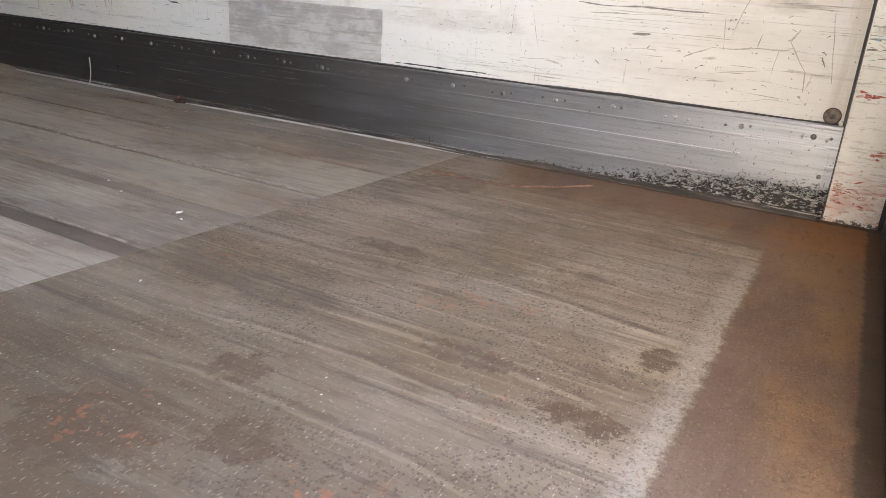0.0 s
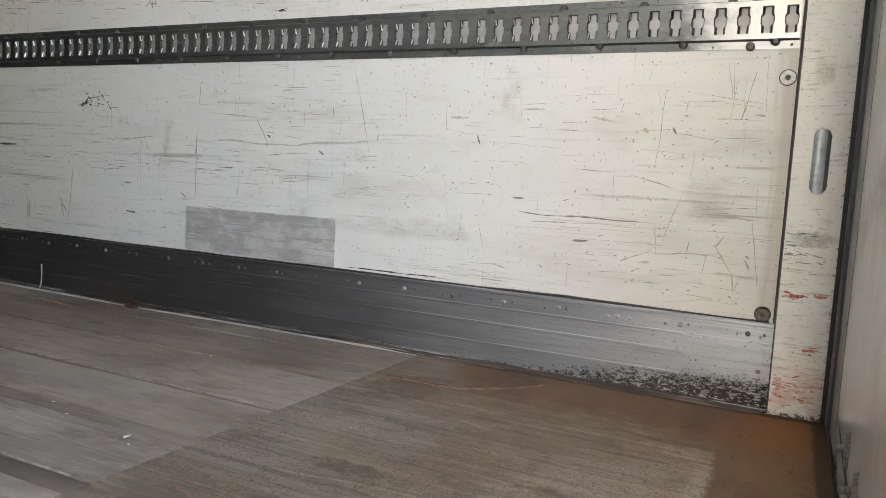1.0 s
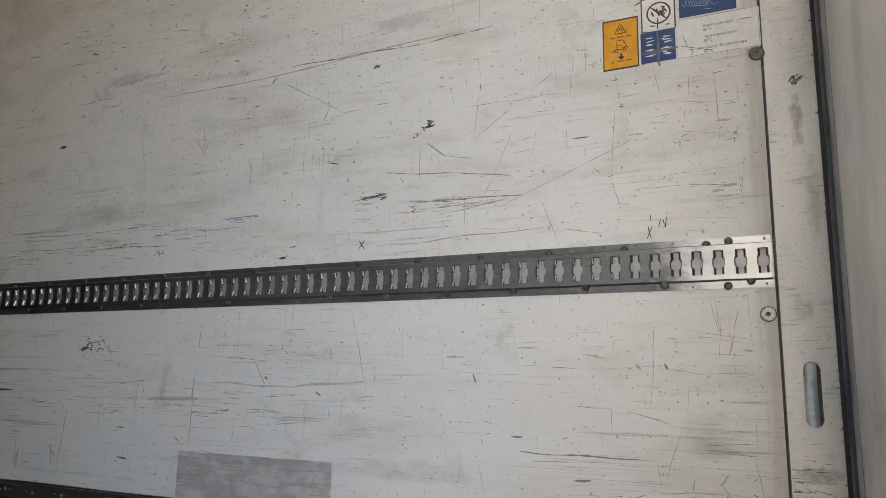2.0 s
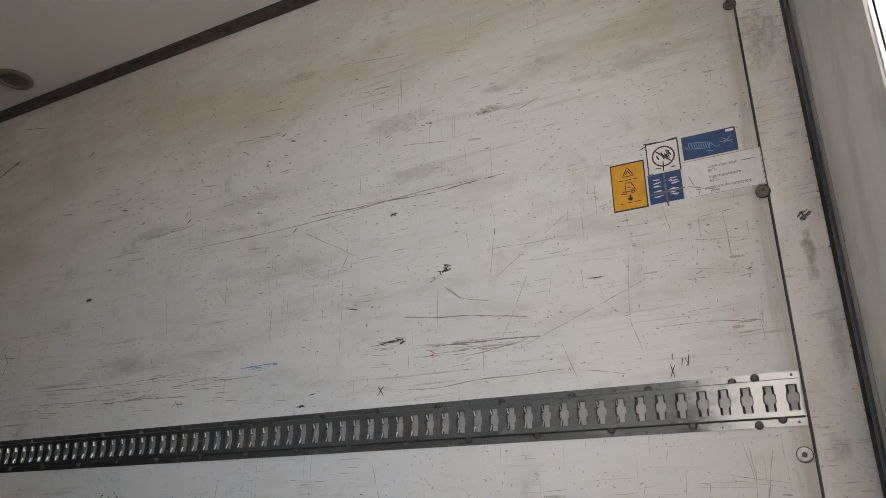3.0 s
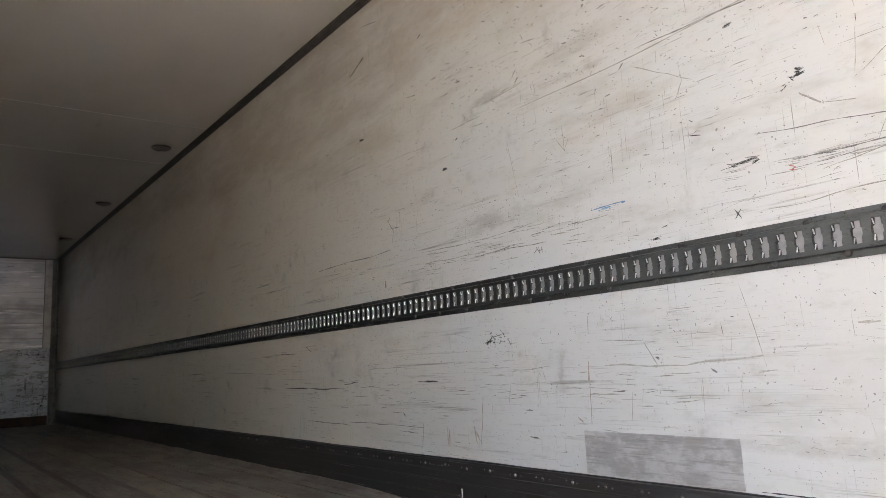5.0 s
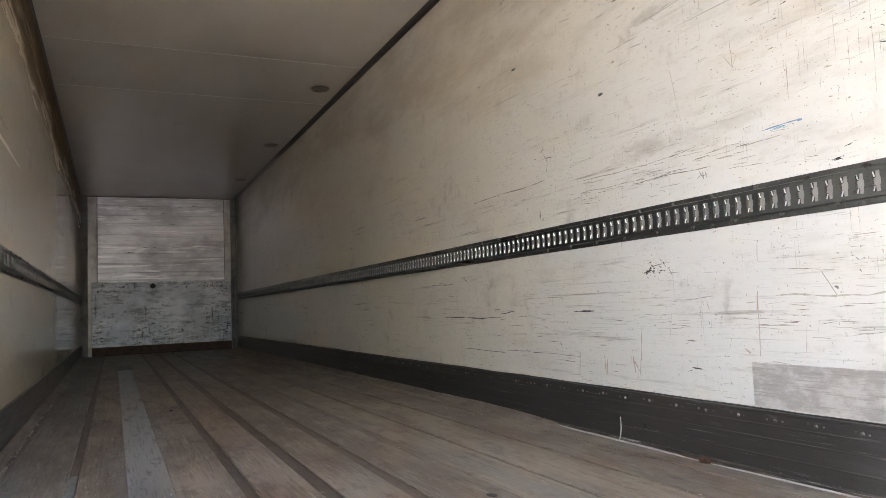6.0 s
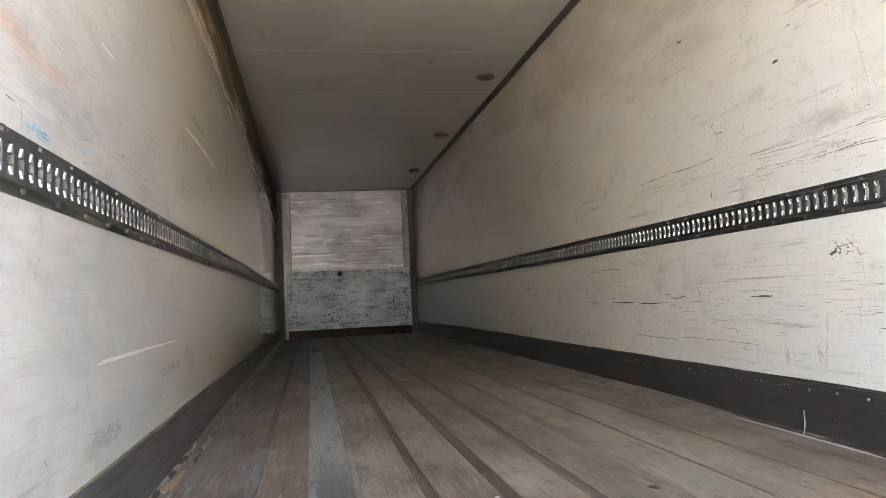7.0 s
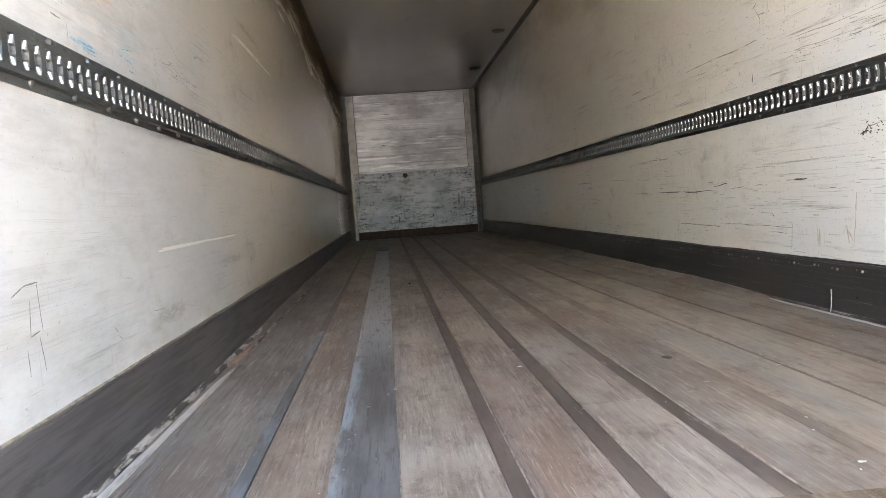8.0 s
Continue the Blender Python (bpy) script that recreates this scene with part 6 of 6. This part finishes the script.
SCUFFS_EAST_D = [
    (3.976, 1.212, 3.183, 1.217, 4, "d"), (3.201, 1.355, 3.166, 1.381, 4, "k"), (3.175, 1.324, 3.080, 1.316, 3, "d"),
    (3.138, 1.318, 3.154, 1.248, 2.5, "d"), (3.231, 1.073, 3.234, 1.024, 16, "d"), (3.734, 1.099, 3.754, 0.989, 4, "g"),
    (3.462, 1.873, 3.400, 1.862, 6, "k"), (3.869, 1.891, 3.819, 1.887, 7, "d"), (4.484, 0.526, 3.687, 0.523, 5, "k"),
    (3.699, 0.544, 3.541, 0.558, 4.5, "k"), (2.977, 0.552, 2.817, 0.553, 4.5, "k"), (4.166, 0.335, 3.647, 0.331, 4, "d"),
    (3.647, 0.343, 2.946, 0.345, 3.4, "d"), (4.656, 0.746, 4.308, 0.736, 4.5, "d"), (3.120, 0.413, 3.096, 0.390, 6, "k"),
    (4.186, 0.782, 4.103, 0.741, 5, "d"),
]
SCUFFS_EAST_E = [
    (1.836, 0.688, 1.597, 0.666, 2.6, "g"), (1.892, 0.612, 1.900, 0.541, 4, "o"), (1.895, 0.513, 1.898, 0.406, 3, "o"),
    (2.497, 0.491, 2.527, 0.282, 2.6, "g"), (2.744, 0.343, 2.746, 0.270, 7, "o"), (2.566, 0.362, 2.553, 0.292, 6, "o"),
    (2.945, 0.360, 2.963, 0.245, 3.4, "g"), (1.792, 0.505, 1.731, 0.509, 4, "d"), (2.755, 0.515, 2.611, 0.510, 3.4, "d"),
    (2.131, 0.588, 2.116, 0.551, 3, "d"), (3.507, 0.620, 3.069, 0.623, 3, "g"), (5.556, 0.647, 4.999, 0.628, 5, "g"),
    (1.880, 0.771, 1.884, 0.711, 2.2, "g"), (2.600, 0.867, 2.595, 0.793, 2.2, "g"), (2.241, 0.438, 2.193, 0.435, 5, "d"),
    (2.615, 1.683, 2.409, 1.686, 3, "g"),
]
names = {"k": "black_scuff", "d": "dark_scuff", "g": "scratch", "s": "smear", "o": "brown_stain", "b": "blue_crayon_stroke", "t": "turquoise_smear", "r": "red_crayon_stroke", "c": "orange_crayon_stroke", "p": "pink_smear", "w": "white_rub"}
serial = 0
for group in (MARKS_UPPER, MARKS_RAIL, MARKS_DASH, MARKS_LOW, MARKS_STAIN, MARKS_CORNER,
              SCUFFS_EAST_A, SCUFFS_EAST_B, SCUFFS_EAST_C, SCUFFS_EAST_D, SCUFFS_EAST_E):
    for y0, z0, y1, z1, w, kind in group:
        serial += 1
        bm = bmesh.new()
        if kind in "kds" and abs(y1 - y0) + abs(z1 - z0) < 0.16:
            r3 = random.Random(serial)
            for q in range(5):
                f, g = r3.uniform(0, 0.7), r3.uniform(0.75, 1.0)
                off = r3.uniform(-0.55, 0.55) * w * 0.001
                stroke(bm, y0 + (y1 - y0) * f, z0 + (z1 - z0) * f + off, y0 + (y1 - y0) * g, z0 + (z1 - z0) * g + off, w * 0.001 * r3.uniform(0.25, 0.6), serial + q * 0.37, 1, 0.0009 + 0.0001 * q, 0.6)
        else:
            stroke(bm, y0, z0, y1, z1, w * 0.0013, serial, 1, 0.0008, 0.4)
        part(names[kind], bm, MARKS[kind], wall_east)


def pen_mark(name, segs, width, kind, parent, side=1):
    bm = bmesh.new()
    for i, (a, b, c, d) in enumerate(segs):
        stroke(bm, a, b, c, d, width, i * 1.3, side, 0.0010, 0.15, 0, 0.03)
    return part(name, bm, MARKS[kind], parent)


pen_mark("pen_arrow", [(1.934, 1.498, 1.931, 1.399), (1.967, 1.449, 1.931, 1.399), (1.907, 1.439, 1.931, 1.399)], 0.0025, "g", wall_east)
pen_mark("pen_cross", [(1.267, 1.037, 1.247, 1.006), (1.247, 1.035, 1.268, 1.008)], 0.0030, "k", wall_east)
pen_mark("pen_note", [(0.394, 1.016, 0.387, 0.980), (0.383, 1.014, 0.398, 0.981), (0.387, 1.044, 0.388, 1.027), (0.362, 1.031, 0.367, 1.008), (0.356, 1.030, 0.354, 1.020), (0.354, 1.020, 0.350, 1.014), (0.350, 1.014, 0.355, 1.008), (0.347, 1.036, 0.350, 1.008)], 0.0024, "k", wall_east)
pen_mark("red_crayon_mark", [(1.091, 1.128, 1.070, 1.118), (1.070, 1.118, 1.086, 1.112), (1.089, 1.114, 1.066, 1.108)], 0.0024, "r", wall_east)
pen_mark("pen_scribble", [(2.119, 1.062, 2.100, 1.032), (2.133, 1.037, 2.112, 1.051), (2.105, 1.060, 2.098, 1.030), (2.090, 1.058, 2.084, 1.034), (2.110, 1.046, 2.080, 1.044)], 0.0030, "d", wall_east)

pen_mark("pen_mark", [(1.205, 0.452, 1.250, 0.468), (1.250, 0.468, 1.310, 0.472), (1.304, 0.472, 1.310, 0.375), (1.296, 0.368, 1.308, 0.297), (1.244, 0.350, 1.246, 0.300), (1.270, 0.440, 1.262, 0.372), (1.262, 0.372, 1.300, 0.378)], 0.0034, "d", wall_west, -1)
MARKS_WEST = [
    (1.56, 1.000, 1.66, 0.996, 16.0, "t"),
    (1.574, 1.030, 1.572, 0.978, 3.5, "d"), (2.20, 1.115, 2.22, 1.050, 4.0, "k"), (2.35, 1.105, 2.66, 1.030, 4.0, "d"), (2.68, 1.210, 2.84, 1.180, 4.0, "d"),
    (1.668, 0.325, 1.695, 0.305, 5.0, "d"),
    (1.690, 0.300, 1.72, 0.285, 4.0, "d"),
]
MARKS_WEST_HIGH = [
    (3.83, 1.585, 4.27, 1.570, 5.0, "d"),
    (1.49, 1.172, 1.55, 1.174, 4.0, "c"), (1.58, 1.160, 1.72, 1.168, 3.5, "c"), (1.785, 1.241, 1.863, 1.235, 3.5, "d"),
    (2.30, 1.20, 2.52, 1.12, 3.0, "d"), (1.90, 1.06, 2.02, 1.03, 8.0, "t"),
    (2.25, 0.305, 2.42, 0.275, 7.0, "o"), (2.9, 0.30, 3.2, 0.29, 4.0, "g"),
]
SCUFFS_WEST_A = [
    (1.523, 1.161, 1.645, 1.157, 3, "c"), (1.645, 1.157, 1.770, 1.151, 3, "c"), (1.770, 1.151, 1.859, 1.142, 2.4, "c"),
    (1.520, 1.134, 1.580, 1.136, 3.4, "c"), (1.580, 1.136, 1.698, 1.146, 3, "c"), (1.391, 1.097, 1.458, 1.115, 2.6, "c"),
    (1.748, 1.230, 1.816, 1.227, 4, "d"), (1.496, 1.032, 1.541, 1.030, 7, "d"), (1.902, 1.172, 1.963, 1.171, 8, "s"),
    (2.213, 1.098, 2.233, 1.060, 3, "k"), (2.370, 1.101, 2.555, 1.084, 3.6, "k"), (2.555, 1.084, 2.721, 1.068, 3, "d"),
    (2.700, 1.188, 2.965, 1.220, 3, "k"), (3.520, 1.215, 3.539, 1.188, 3.5, "k"), (3.178, 1.115, 3.233, 1.103, 3.5, "k"),
]
SCUFFS_WEST_B = [
    (3.932, 1.600, 4.091, 1.608, 5, "k"), (4.162, 1.599, 4.335, 1.593, 5, "k"), (1.519, 0.559, 1.654, 0.555, 5, "s"),
    (1.523, 0.527, 1.665, 0.519, 9, "s"), (1.753, 0.437, 1.825, 0.427, 14, "s"), (1.974, 0.321, 2.073, 0.314, 4.5, "d"),
    (1.856, 1.125, 1.938, 1.117, 4, "d"), (1.910, 1.044, 2.009, 1.058, 5, "k"), (2.179, 1.235, 2.192, 1.219, 4, "k"),
    (4.516, 1.564, 4.607, 1.565, 6, "k"), (1.411, 0.697, 1.480, 0.694, 5, "s"), (1.480, 0.694, 1.518, 0.694, 7, "s"),
    (1.920, 0.697, 1.992, 0.690, 5, "s"), (2.778, 0.482, 2.845, 0.493, 5, "g"), (1.388, 1.073, 1.478, 1.080, 3, "g"),
]
SCUFFS_WEST_C = [
    (2.039, 1.239, 2.086, 1.241, 3.6, "d"), (1.815, 1.219, 1.907, 1.206, 3, "g"), (2.023, 1.142, 2.117, 1.142, 3, "g"),
    (2.519, 1.250, 2.588, 1.237, 3, "g"), (1.418, 0.956, 1.451, 0.953, 3, "g"),
]
for y0, z0, y1, z1, width, kind in MARKS_WEST + MARKS_WEST_HIGH + SCUFFS_WEST_A + SCUFFS_WEST_B + SCUFFS_WEST_C:
    serial += 1
    w, kind = 0.55 * width, "d" if kind == "k" and width < 6 else kind
    bm = bmesh.new()
    r3 = random.Random(serial)
    for q in range(4 if w > 5 else 1):
        off = r3.uniform(-0.5, 0.5) * w * 0.001 if w > 5 else 0
        f = r3.uniform(0, 0.4) if w > 5 else 0
        stroke(bm, y0 + (y1 - y0) * f, z0 + (z1 - z0) * f + off, y1, z1 + off, w * 0.001 * (r3.uniform(0.3, 0.6) if w > 5 else 1), serial + q * 0.7, -1, 0.0008 + 0.0001 * q, 0.6)
    part(names[kind], bm, MARKS[kind], wall_west)


def cluster(name, y0, z0, y1, z1, spread, count, kinds, seed, longest=0.05, thick=0.0022, side=-1, lean=0.02, sway=0.25):
    """Patch of short rubbed dashes of several colours along a line on a wall."""
    rnd = random.Random(seed)
    bm = bmesh.new()
    for i in range(count):
        f = rnd.random()
        y, z = y0 + (y1 - y0) * f + rnd.gauss(0, spread * 0.6), z0 + (z1 - z0) * f + rnd.gauss(0, spread)
        ln, a = longest * rnd.uniform(0.25, 1.0), rnd.gauss(lean, sway)
        if max(y0, y1) < 0.1:
            y = min(max(y, 0.012), 0.092)
            ln = min(ln, (y + 0.010) / max(0.2, -math.cos(a)) if math.cos(a) < 0 else (0.095 - y) / max(0.2, math.cos(a)))
        stroke(bm, y, z, y + ln * math.cos(a), z + ln * math.sin(a), thick * rnd.uniform(0.4, 1.3), seed + i * 0.37, side, 0.0008 + 0.0001 * (i % 4), 0.7, rnd.randrange(len(kinds)))
    return part(name, bm, [MARKS[q] for q in kinds], wall_east if side > 0 else wall_west)


cluster("red_rub", 1.42, 1.168, 1.70, 1.162, 0.012, 26, "cccpog", 3, 0.09, 0.0028, -1, 0.0, 0.06)
cluster("blue_rub", 1.60, 1.000, 1.72, 1.000, 0.007, 34, "tttbs", 5, 0.06, 0.0050, -1, -0.03, 0.10)
cluster("blue_rub", 1.88, 1.040, 2.01, 1.000, 0.012, 26, "ttbs", 6, 0.05, 0.0042, -1, -0.10, 0.15)
cluster("dark_rub", 1.72, 1.075, 2.10, 1.120, 0.030, 34, "gsstop", 7, 0.11, 0.0026, -1, -0.03, 0.07)
cluster("dark_rub", 1.78, 1.24, 2.10, 1.22, 0.03, 34, "ggsso", 8, 0.12, 0.0022, -1, -0.02, 0.06)
cluster("dark_rub", 2.19, 1.085, 2.45, 1.060, 0.020, 30, "dggs", 9, 0.09, 0.0026, -1, -0.03, 0.10)
cluster("dark_rub", 2.35, 1.062, 2.72, 1.068, 0.008, 30, "dggs", 10, 0.12, 0.0028, -1, 0.0, 0.05)
cluster("dark_rub", 2.66, 1.180, 2.90, 1.203, 0.006, 16, "dggs", 11, 0.12, 0.0026, -1, 0.05, 0.05)
cluster("dark_rub", 3.82, 1.582, 4.30, 1.570, 0.010, 24, "dggs", 12, 0.14, 0.0034, -1, 0.0, 0.05)
cluster("olive_rub", 2.02, 0.295, 2.28, 0.268, 0.014, 26, "ogs", 13, 0.06, 0.0045)
cluster("olive_rub", 2.90, 0.400, 3.40, 0.375, 0.014, 20, "ogs", 14, 0.10, 0.0045)
for k, (y0, z0, y1, z1, spread, count, kinds, longest, thick) in enumerate((
        (0.91, 1.898, 0.83, 1.902, 0.006, 34, "kddg", 0.016, 0.0022), (1.84, 1.82, 1.77, 1.81, 0.022, 34, "kddg", 0.010, 0.0022), (1.30, 1.95, 1.05, 1.94, 0.05, 40, "dgg", 0.020, 0.0016),
        (2.45, 0.70, 2.31, 0.725, 0.012, 40, "kkdg", 0.018, 0.0035), (2.40, 1.80, 1.80, 1.70, 0.08, 60, "dgk", 0.016, 0.0018), (1.60, 1.70, 1.00, 1.72, 0.06, 60, "dgk", 0.014, 0.0016))):
    cluster("rub_marks", y0, z0, y1, z1, spread, count, kinds, 60 + k, longest, thick, 1, 0.04, 0.3)
cluster("black_scuff", 1.085, 1.342, 1.012, 1.392, 0.005, 15, "kkd", 81, 0.018, 0.0036, 1, 0.5, 0.6)
cluster("black_scuff", 1.250, 1.168, 1.165, 1.172, 0.006, 14, "kdd", 82, 0.045, 0.0022, 1, 0.10, 0.12)
cluster("dark_rub", 1.25, 1.140, 0.80, 1.128, 0.012, 36, "dgg", 83, 0.13, 0.0018, 1, 0.03, 0.05)
cluster("dark_rub", 2.9, 1.10, 1.8, 1.09, 0.030, 60, "dggs", 84, 0.16, 0.0024, 1, 0.03, 0.05)
cluster("dark_rub", 2.6, 0.56, 1.4, 0.50, 0.05, 60, "dggs", 85, 0.14, 0.0022, 1, 0.0, 0.05)
cluster("dark_rub", 4.6, 0.50, 2.8, 0.45, 0.07, 50, "dggs", 86, 0.20, 0.0030, 1, 0.0, 0.05)
cluster("rub_marks", 2.6, 2.0, 1.3, 1.9, 0.14, 110, "kddg", 87, 0.026, 0.0034, 1, 0.2, 0.35)
cluster("blue_crayon", 1.77, 1.138, 1.69, 1.142, 0.0016, 12, "btt", 80, 0.045, 0.0028, 1, 0.03, 0.06)
# post: black scuff, level scratches and red paint
cluster("black_scuff", 0.046, 1.345, 0.026, 1.356, 0.005, 22, "kkd", 90, 0.020, 0.004, 1, 2.5, 0.3)
cluster("scuff_smear", 0.090, 0.40, 0.010, 0.40, 0.030, 60, "sgdt", 93, 0.035, 0.0016, 1, 0.06, 0.12)
cluster("red_paint", 0.098, 0.286, 0.056, 0.286, 0.004, 16, "rrp", 94, 0.024, 0.0035, 1, 3.14, 0.10)
cluster("red_paint", 0.030, 0.292, 0.002, 0.292, 0.003, 14, "rrp", 95, 0.022, 0.0035, 1, 3.14, 0.10)
cluster("red_paint", 0.042, 0.163, 0.010, 0.163, 0.003, 14, "rrp", 96, 0.024, 0.0035, 1, 3.14, 0.10)
cluster("red_paint", 0.094, 0.090, 0.085, 0.045, 0.010, 34, "rpp", 97, 0.020, 0.0035, 1, 3.14, 0.2)
cluster("red_paint", 0.060, 0.065, 0.008, 0.060, 0.018, 44, "rpp", 98, 0.020, 0.0030, 1, 3.14, 0.2)
for k, (y0, z0, y1, z1) in enumerate(((3.54, 1.462, 4.72, 1.477), (3.60, 1.474, 4.30, 1.484), (2.15, 1.366, 2.29, 1.362), (2.10, 0.492, 3.18, 0.492), (2.06, 0.485, 2.60, 0.489))):
    bm = bmesh.new()
    stroke(bm, y0, z0, y1, z1, 0.0075, 40 + k, -1, 0.0007 + 0.0002 * k, 0.25, 0, 0.004)
    part("white_rub", bm, MARKS["w"], wall_west)


def scatter(side, count, seed, parent):
    """Countless small scuffs left by freight, mostly level, denser at pallet height."""
    rnd = random.Random(seed)
    bm = bmesh.new()
    kinds = "kdgso"
    for i in range(count):
        y = 0.16 + (L - 0.6) * rnd.random() ** 1.9
        u = rnd.random()
        if u < 0.36:
            z = rnd.uniform(0.24, 0.78)
        elif u < 0.60:
            z = rnd.uniform(0.99, 1.35)
        else:
            z = rnd.uniform(1.35, 2.45)
        if 1.29 < y < 1.97 and z < 0.39 and side > 0 or (y < 0.52 and 1.44 < z < 1.66):
            continue
        k = rnd.random()
        if k < 0.58 and y < 1.4 and z < 1.45 and i % 2:
            continue
        grow = 1 + y * 0.05
        if k < 0.58:
            ln, w, a = rnd.uniform(0.003, 0.014) * grow, rnd.uniform(0.0008, 0.0022) * grow, rnd.gauss(0, 0.6)
            m = rnd.choice((0, 1, 1, 1, 2))
        elif k < 0.82:
            ln, w, a = rnd.uniform(0.03, 0.16), rnd.uniform(0.0006, 0.0014), rnd.gauss(0.03, 0.10)
            m = rnd.choice((1, 2, 2))
        elif k < 0.95:
            ln, w, a = rnd.uniform(0.02, 0.10), rnd.uniform(0.0007, 0.0014), math.pi / 2 + rnd.gauss(0, 0.14)
            m = rnd.choice((2, 2, 1, 4))
        else:
            ln, w, a = rnd.uniform(0.02, 0.06), rnd.uniform(0.003, 0.007), rnd.gauss(0, 0.12)
            m = 3
        stroke(bm, y, z, y + ln * math.cos(a), z + ln * math.sin(a), w, i * 0.731, side, 0.0006, 0.5, m)
    ob = part("small_scuffs", bm, [MARKS[q] for q in kinds], parent)
    return tagged(ob, "small dark scuffs and scratches", kind="stuff")


scatter(1, 1900, 31, wall_east)
scatter(-1, 380, 32, wall_west)

# ---- small things on the floor ----
cu = bpy.data.curves.new("tie", "CURVE")
cu.dimensions, cu.bevel_depth, cu.bevel_resolution = "3D", 0.0022, 2
sp = cu.splines.new("BEZIER")
sp.bezier_points.add(2)
for p, co in zip(sp.bezier_points, ((W - 0.018, 2.668, 0.0), (W - 0.030, 2.638, 0.050), (W - 0.028, 2.640, 0.104))):
    p.co = co
    p.handle_left_type = p.handle_right_type = "AUTO"
tmp = new("tie", cu)
bpy.context.view_layer.update()
me = bpy.data.meshes.new_from_object(tmp)
bpy.data.objects.remove(tmp)
me.materials.clear()
me.materials.append(plastic_white)
tagged(new("cable_tie", me), "loose white plastic tie standing out of the floor edge", "cable tie")


def chip_bm(seed, r):
    rnd = random.Random(seed)
    bm = bmesh.new()
    n = 7
    out = [(r * rnd.uniform(0.6, 1.2) * math.cos(2 * math.pi * i / n), 0.42 * r * rnd.uniform(0.5, 1.2) * math.sin(2 * math.pi * i / n)) for i in range(n)]
    lo = [bm.verts.new((x, y, 0)) for x, y in out]
    hi = [bm.verts.new((0.9 * x, 0.9 * y, r * 0.12 + 0.25 * r * rnd.random())) for x, y in out]
    for i in range(n):
        bm.faces.new((lo[i], lo[(i + 1) % n], hi[(i + 1) % n], hi[i]))
    bm.faces.new(lo[::-1]), bm.faces.new(hi)
    return bm


CHIPS = [(1.563, 1.183, 0.013), (1.621, 1.469, 0.008), (1.291, 0.959, 0.006), (1.585, 1.381, 0.007), (1.538, 1.150, 0.008), (1.082, 2.239, 0.016),
         (0.664, 2.092, 0.012), (1.383, 3.270, 0.012), (1.627, 2.989, 0.014), (0.650, 2.789, 0.012), (0.115, 3.174, 0.014), (0.807, 5.135, 0.026)]
for i, (x, y, r) in enumerate(CHIPS):
    m = splinter_mat if i in (8, 10) else hole_mat if i == 11 else white
    ob = tagged(ob_from("floor_chip", chip_bm(i, r * 0.65), m), "small pale chip lying on the boards" if m is white else "small brown wood chip lying on the boards", "debris", "chips on the floor")
    ob.matrix_basis = Matrix.Translation((x, y, 0.0045 if y < 1.1 else 0.0006)) @ Matrix.Rotation(i * 1.9, 4, "Z")

rnd = random.Random(77)
bm = bmesh.new()
for i in range(130):
    x, y = rnd.uniform(0.1, 2.4), 1.3 + 7.5 * rnd.random() ** 1.4
    r = rnd.uniform(0.0006, 0.0020) * (1 + 0.1 * y)
    a = rnd.uniform(0, 6)
    q = [bm.verts.new((x + r * math.cos(a + k * 1.57), y + r * 1.6 * math.sin(a + k * 1.57), 0.0012)) for k in range(4)]
    t = bm.verts.new((x, y, 0.003))
    for k in range(4):
        bm.faces.new((q[k], q[(k + 1) % 4], t))
tagged(ob_from("floor_grit", bm, sliver_mat), "scattered pale grit on the boards", "grit", kind="stuff")
bm = bmesh.new()
for i in range(90):
    x, y = rnd.uniform(0.12, 2.38), 1.7 + 6.0 * rnd.random() ** 1.2
    ln, w, a = rnd.uniform(0.006, 0.022), rnd.uniform(0.0006, 0.0013), rnd.gauss(0.3, 0.9)
    d, n = Vector((math.cos(a), math.sin(a), 0)), Vector((-math.sin(a), math.cos(a), 0))
    p = Vector((x, y, 0.0012))
    q = [bm.verts.new(p - d * ln / 2), bm.verts.new(p + n * w), bm.verts.new(p + d * ln / 2), bm.verts.new(p - n * w)]
    t = bm.verts.new(p + Vector((0, 0, 0.0018)))
    for k in range(4):
        bm.faces.new((q[k], q[(k + 1) % 4], t))
    bm.faces.new(q[::-1])
tagged(ob_from("wood_slivers", bm, sliver_mat), "thin pale wood slivers lying on the boards", "slivers", kind="stuff")
# knot in a board
bm = lathe([(0.020, 0.0), (0.016, 0.0012), (0.008, 0.0016), (0, 0.0016)], 12)
ob = part("knot", bm, hole_mat, sub, "dark knot in a board")
ob.matrix_basis = Matrix.Translation((1.566, 2.184, 0.0004)) @ Matrix.Diagonal((0.8, 1.3, 1, 1))
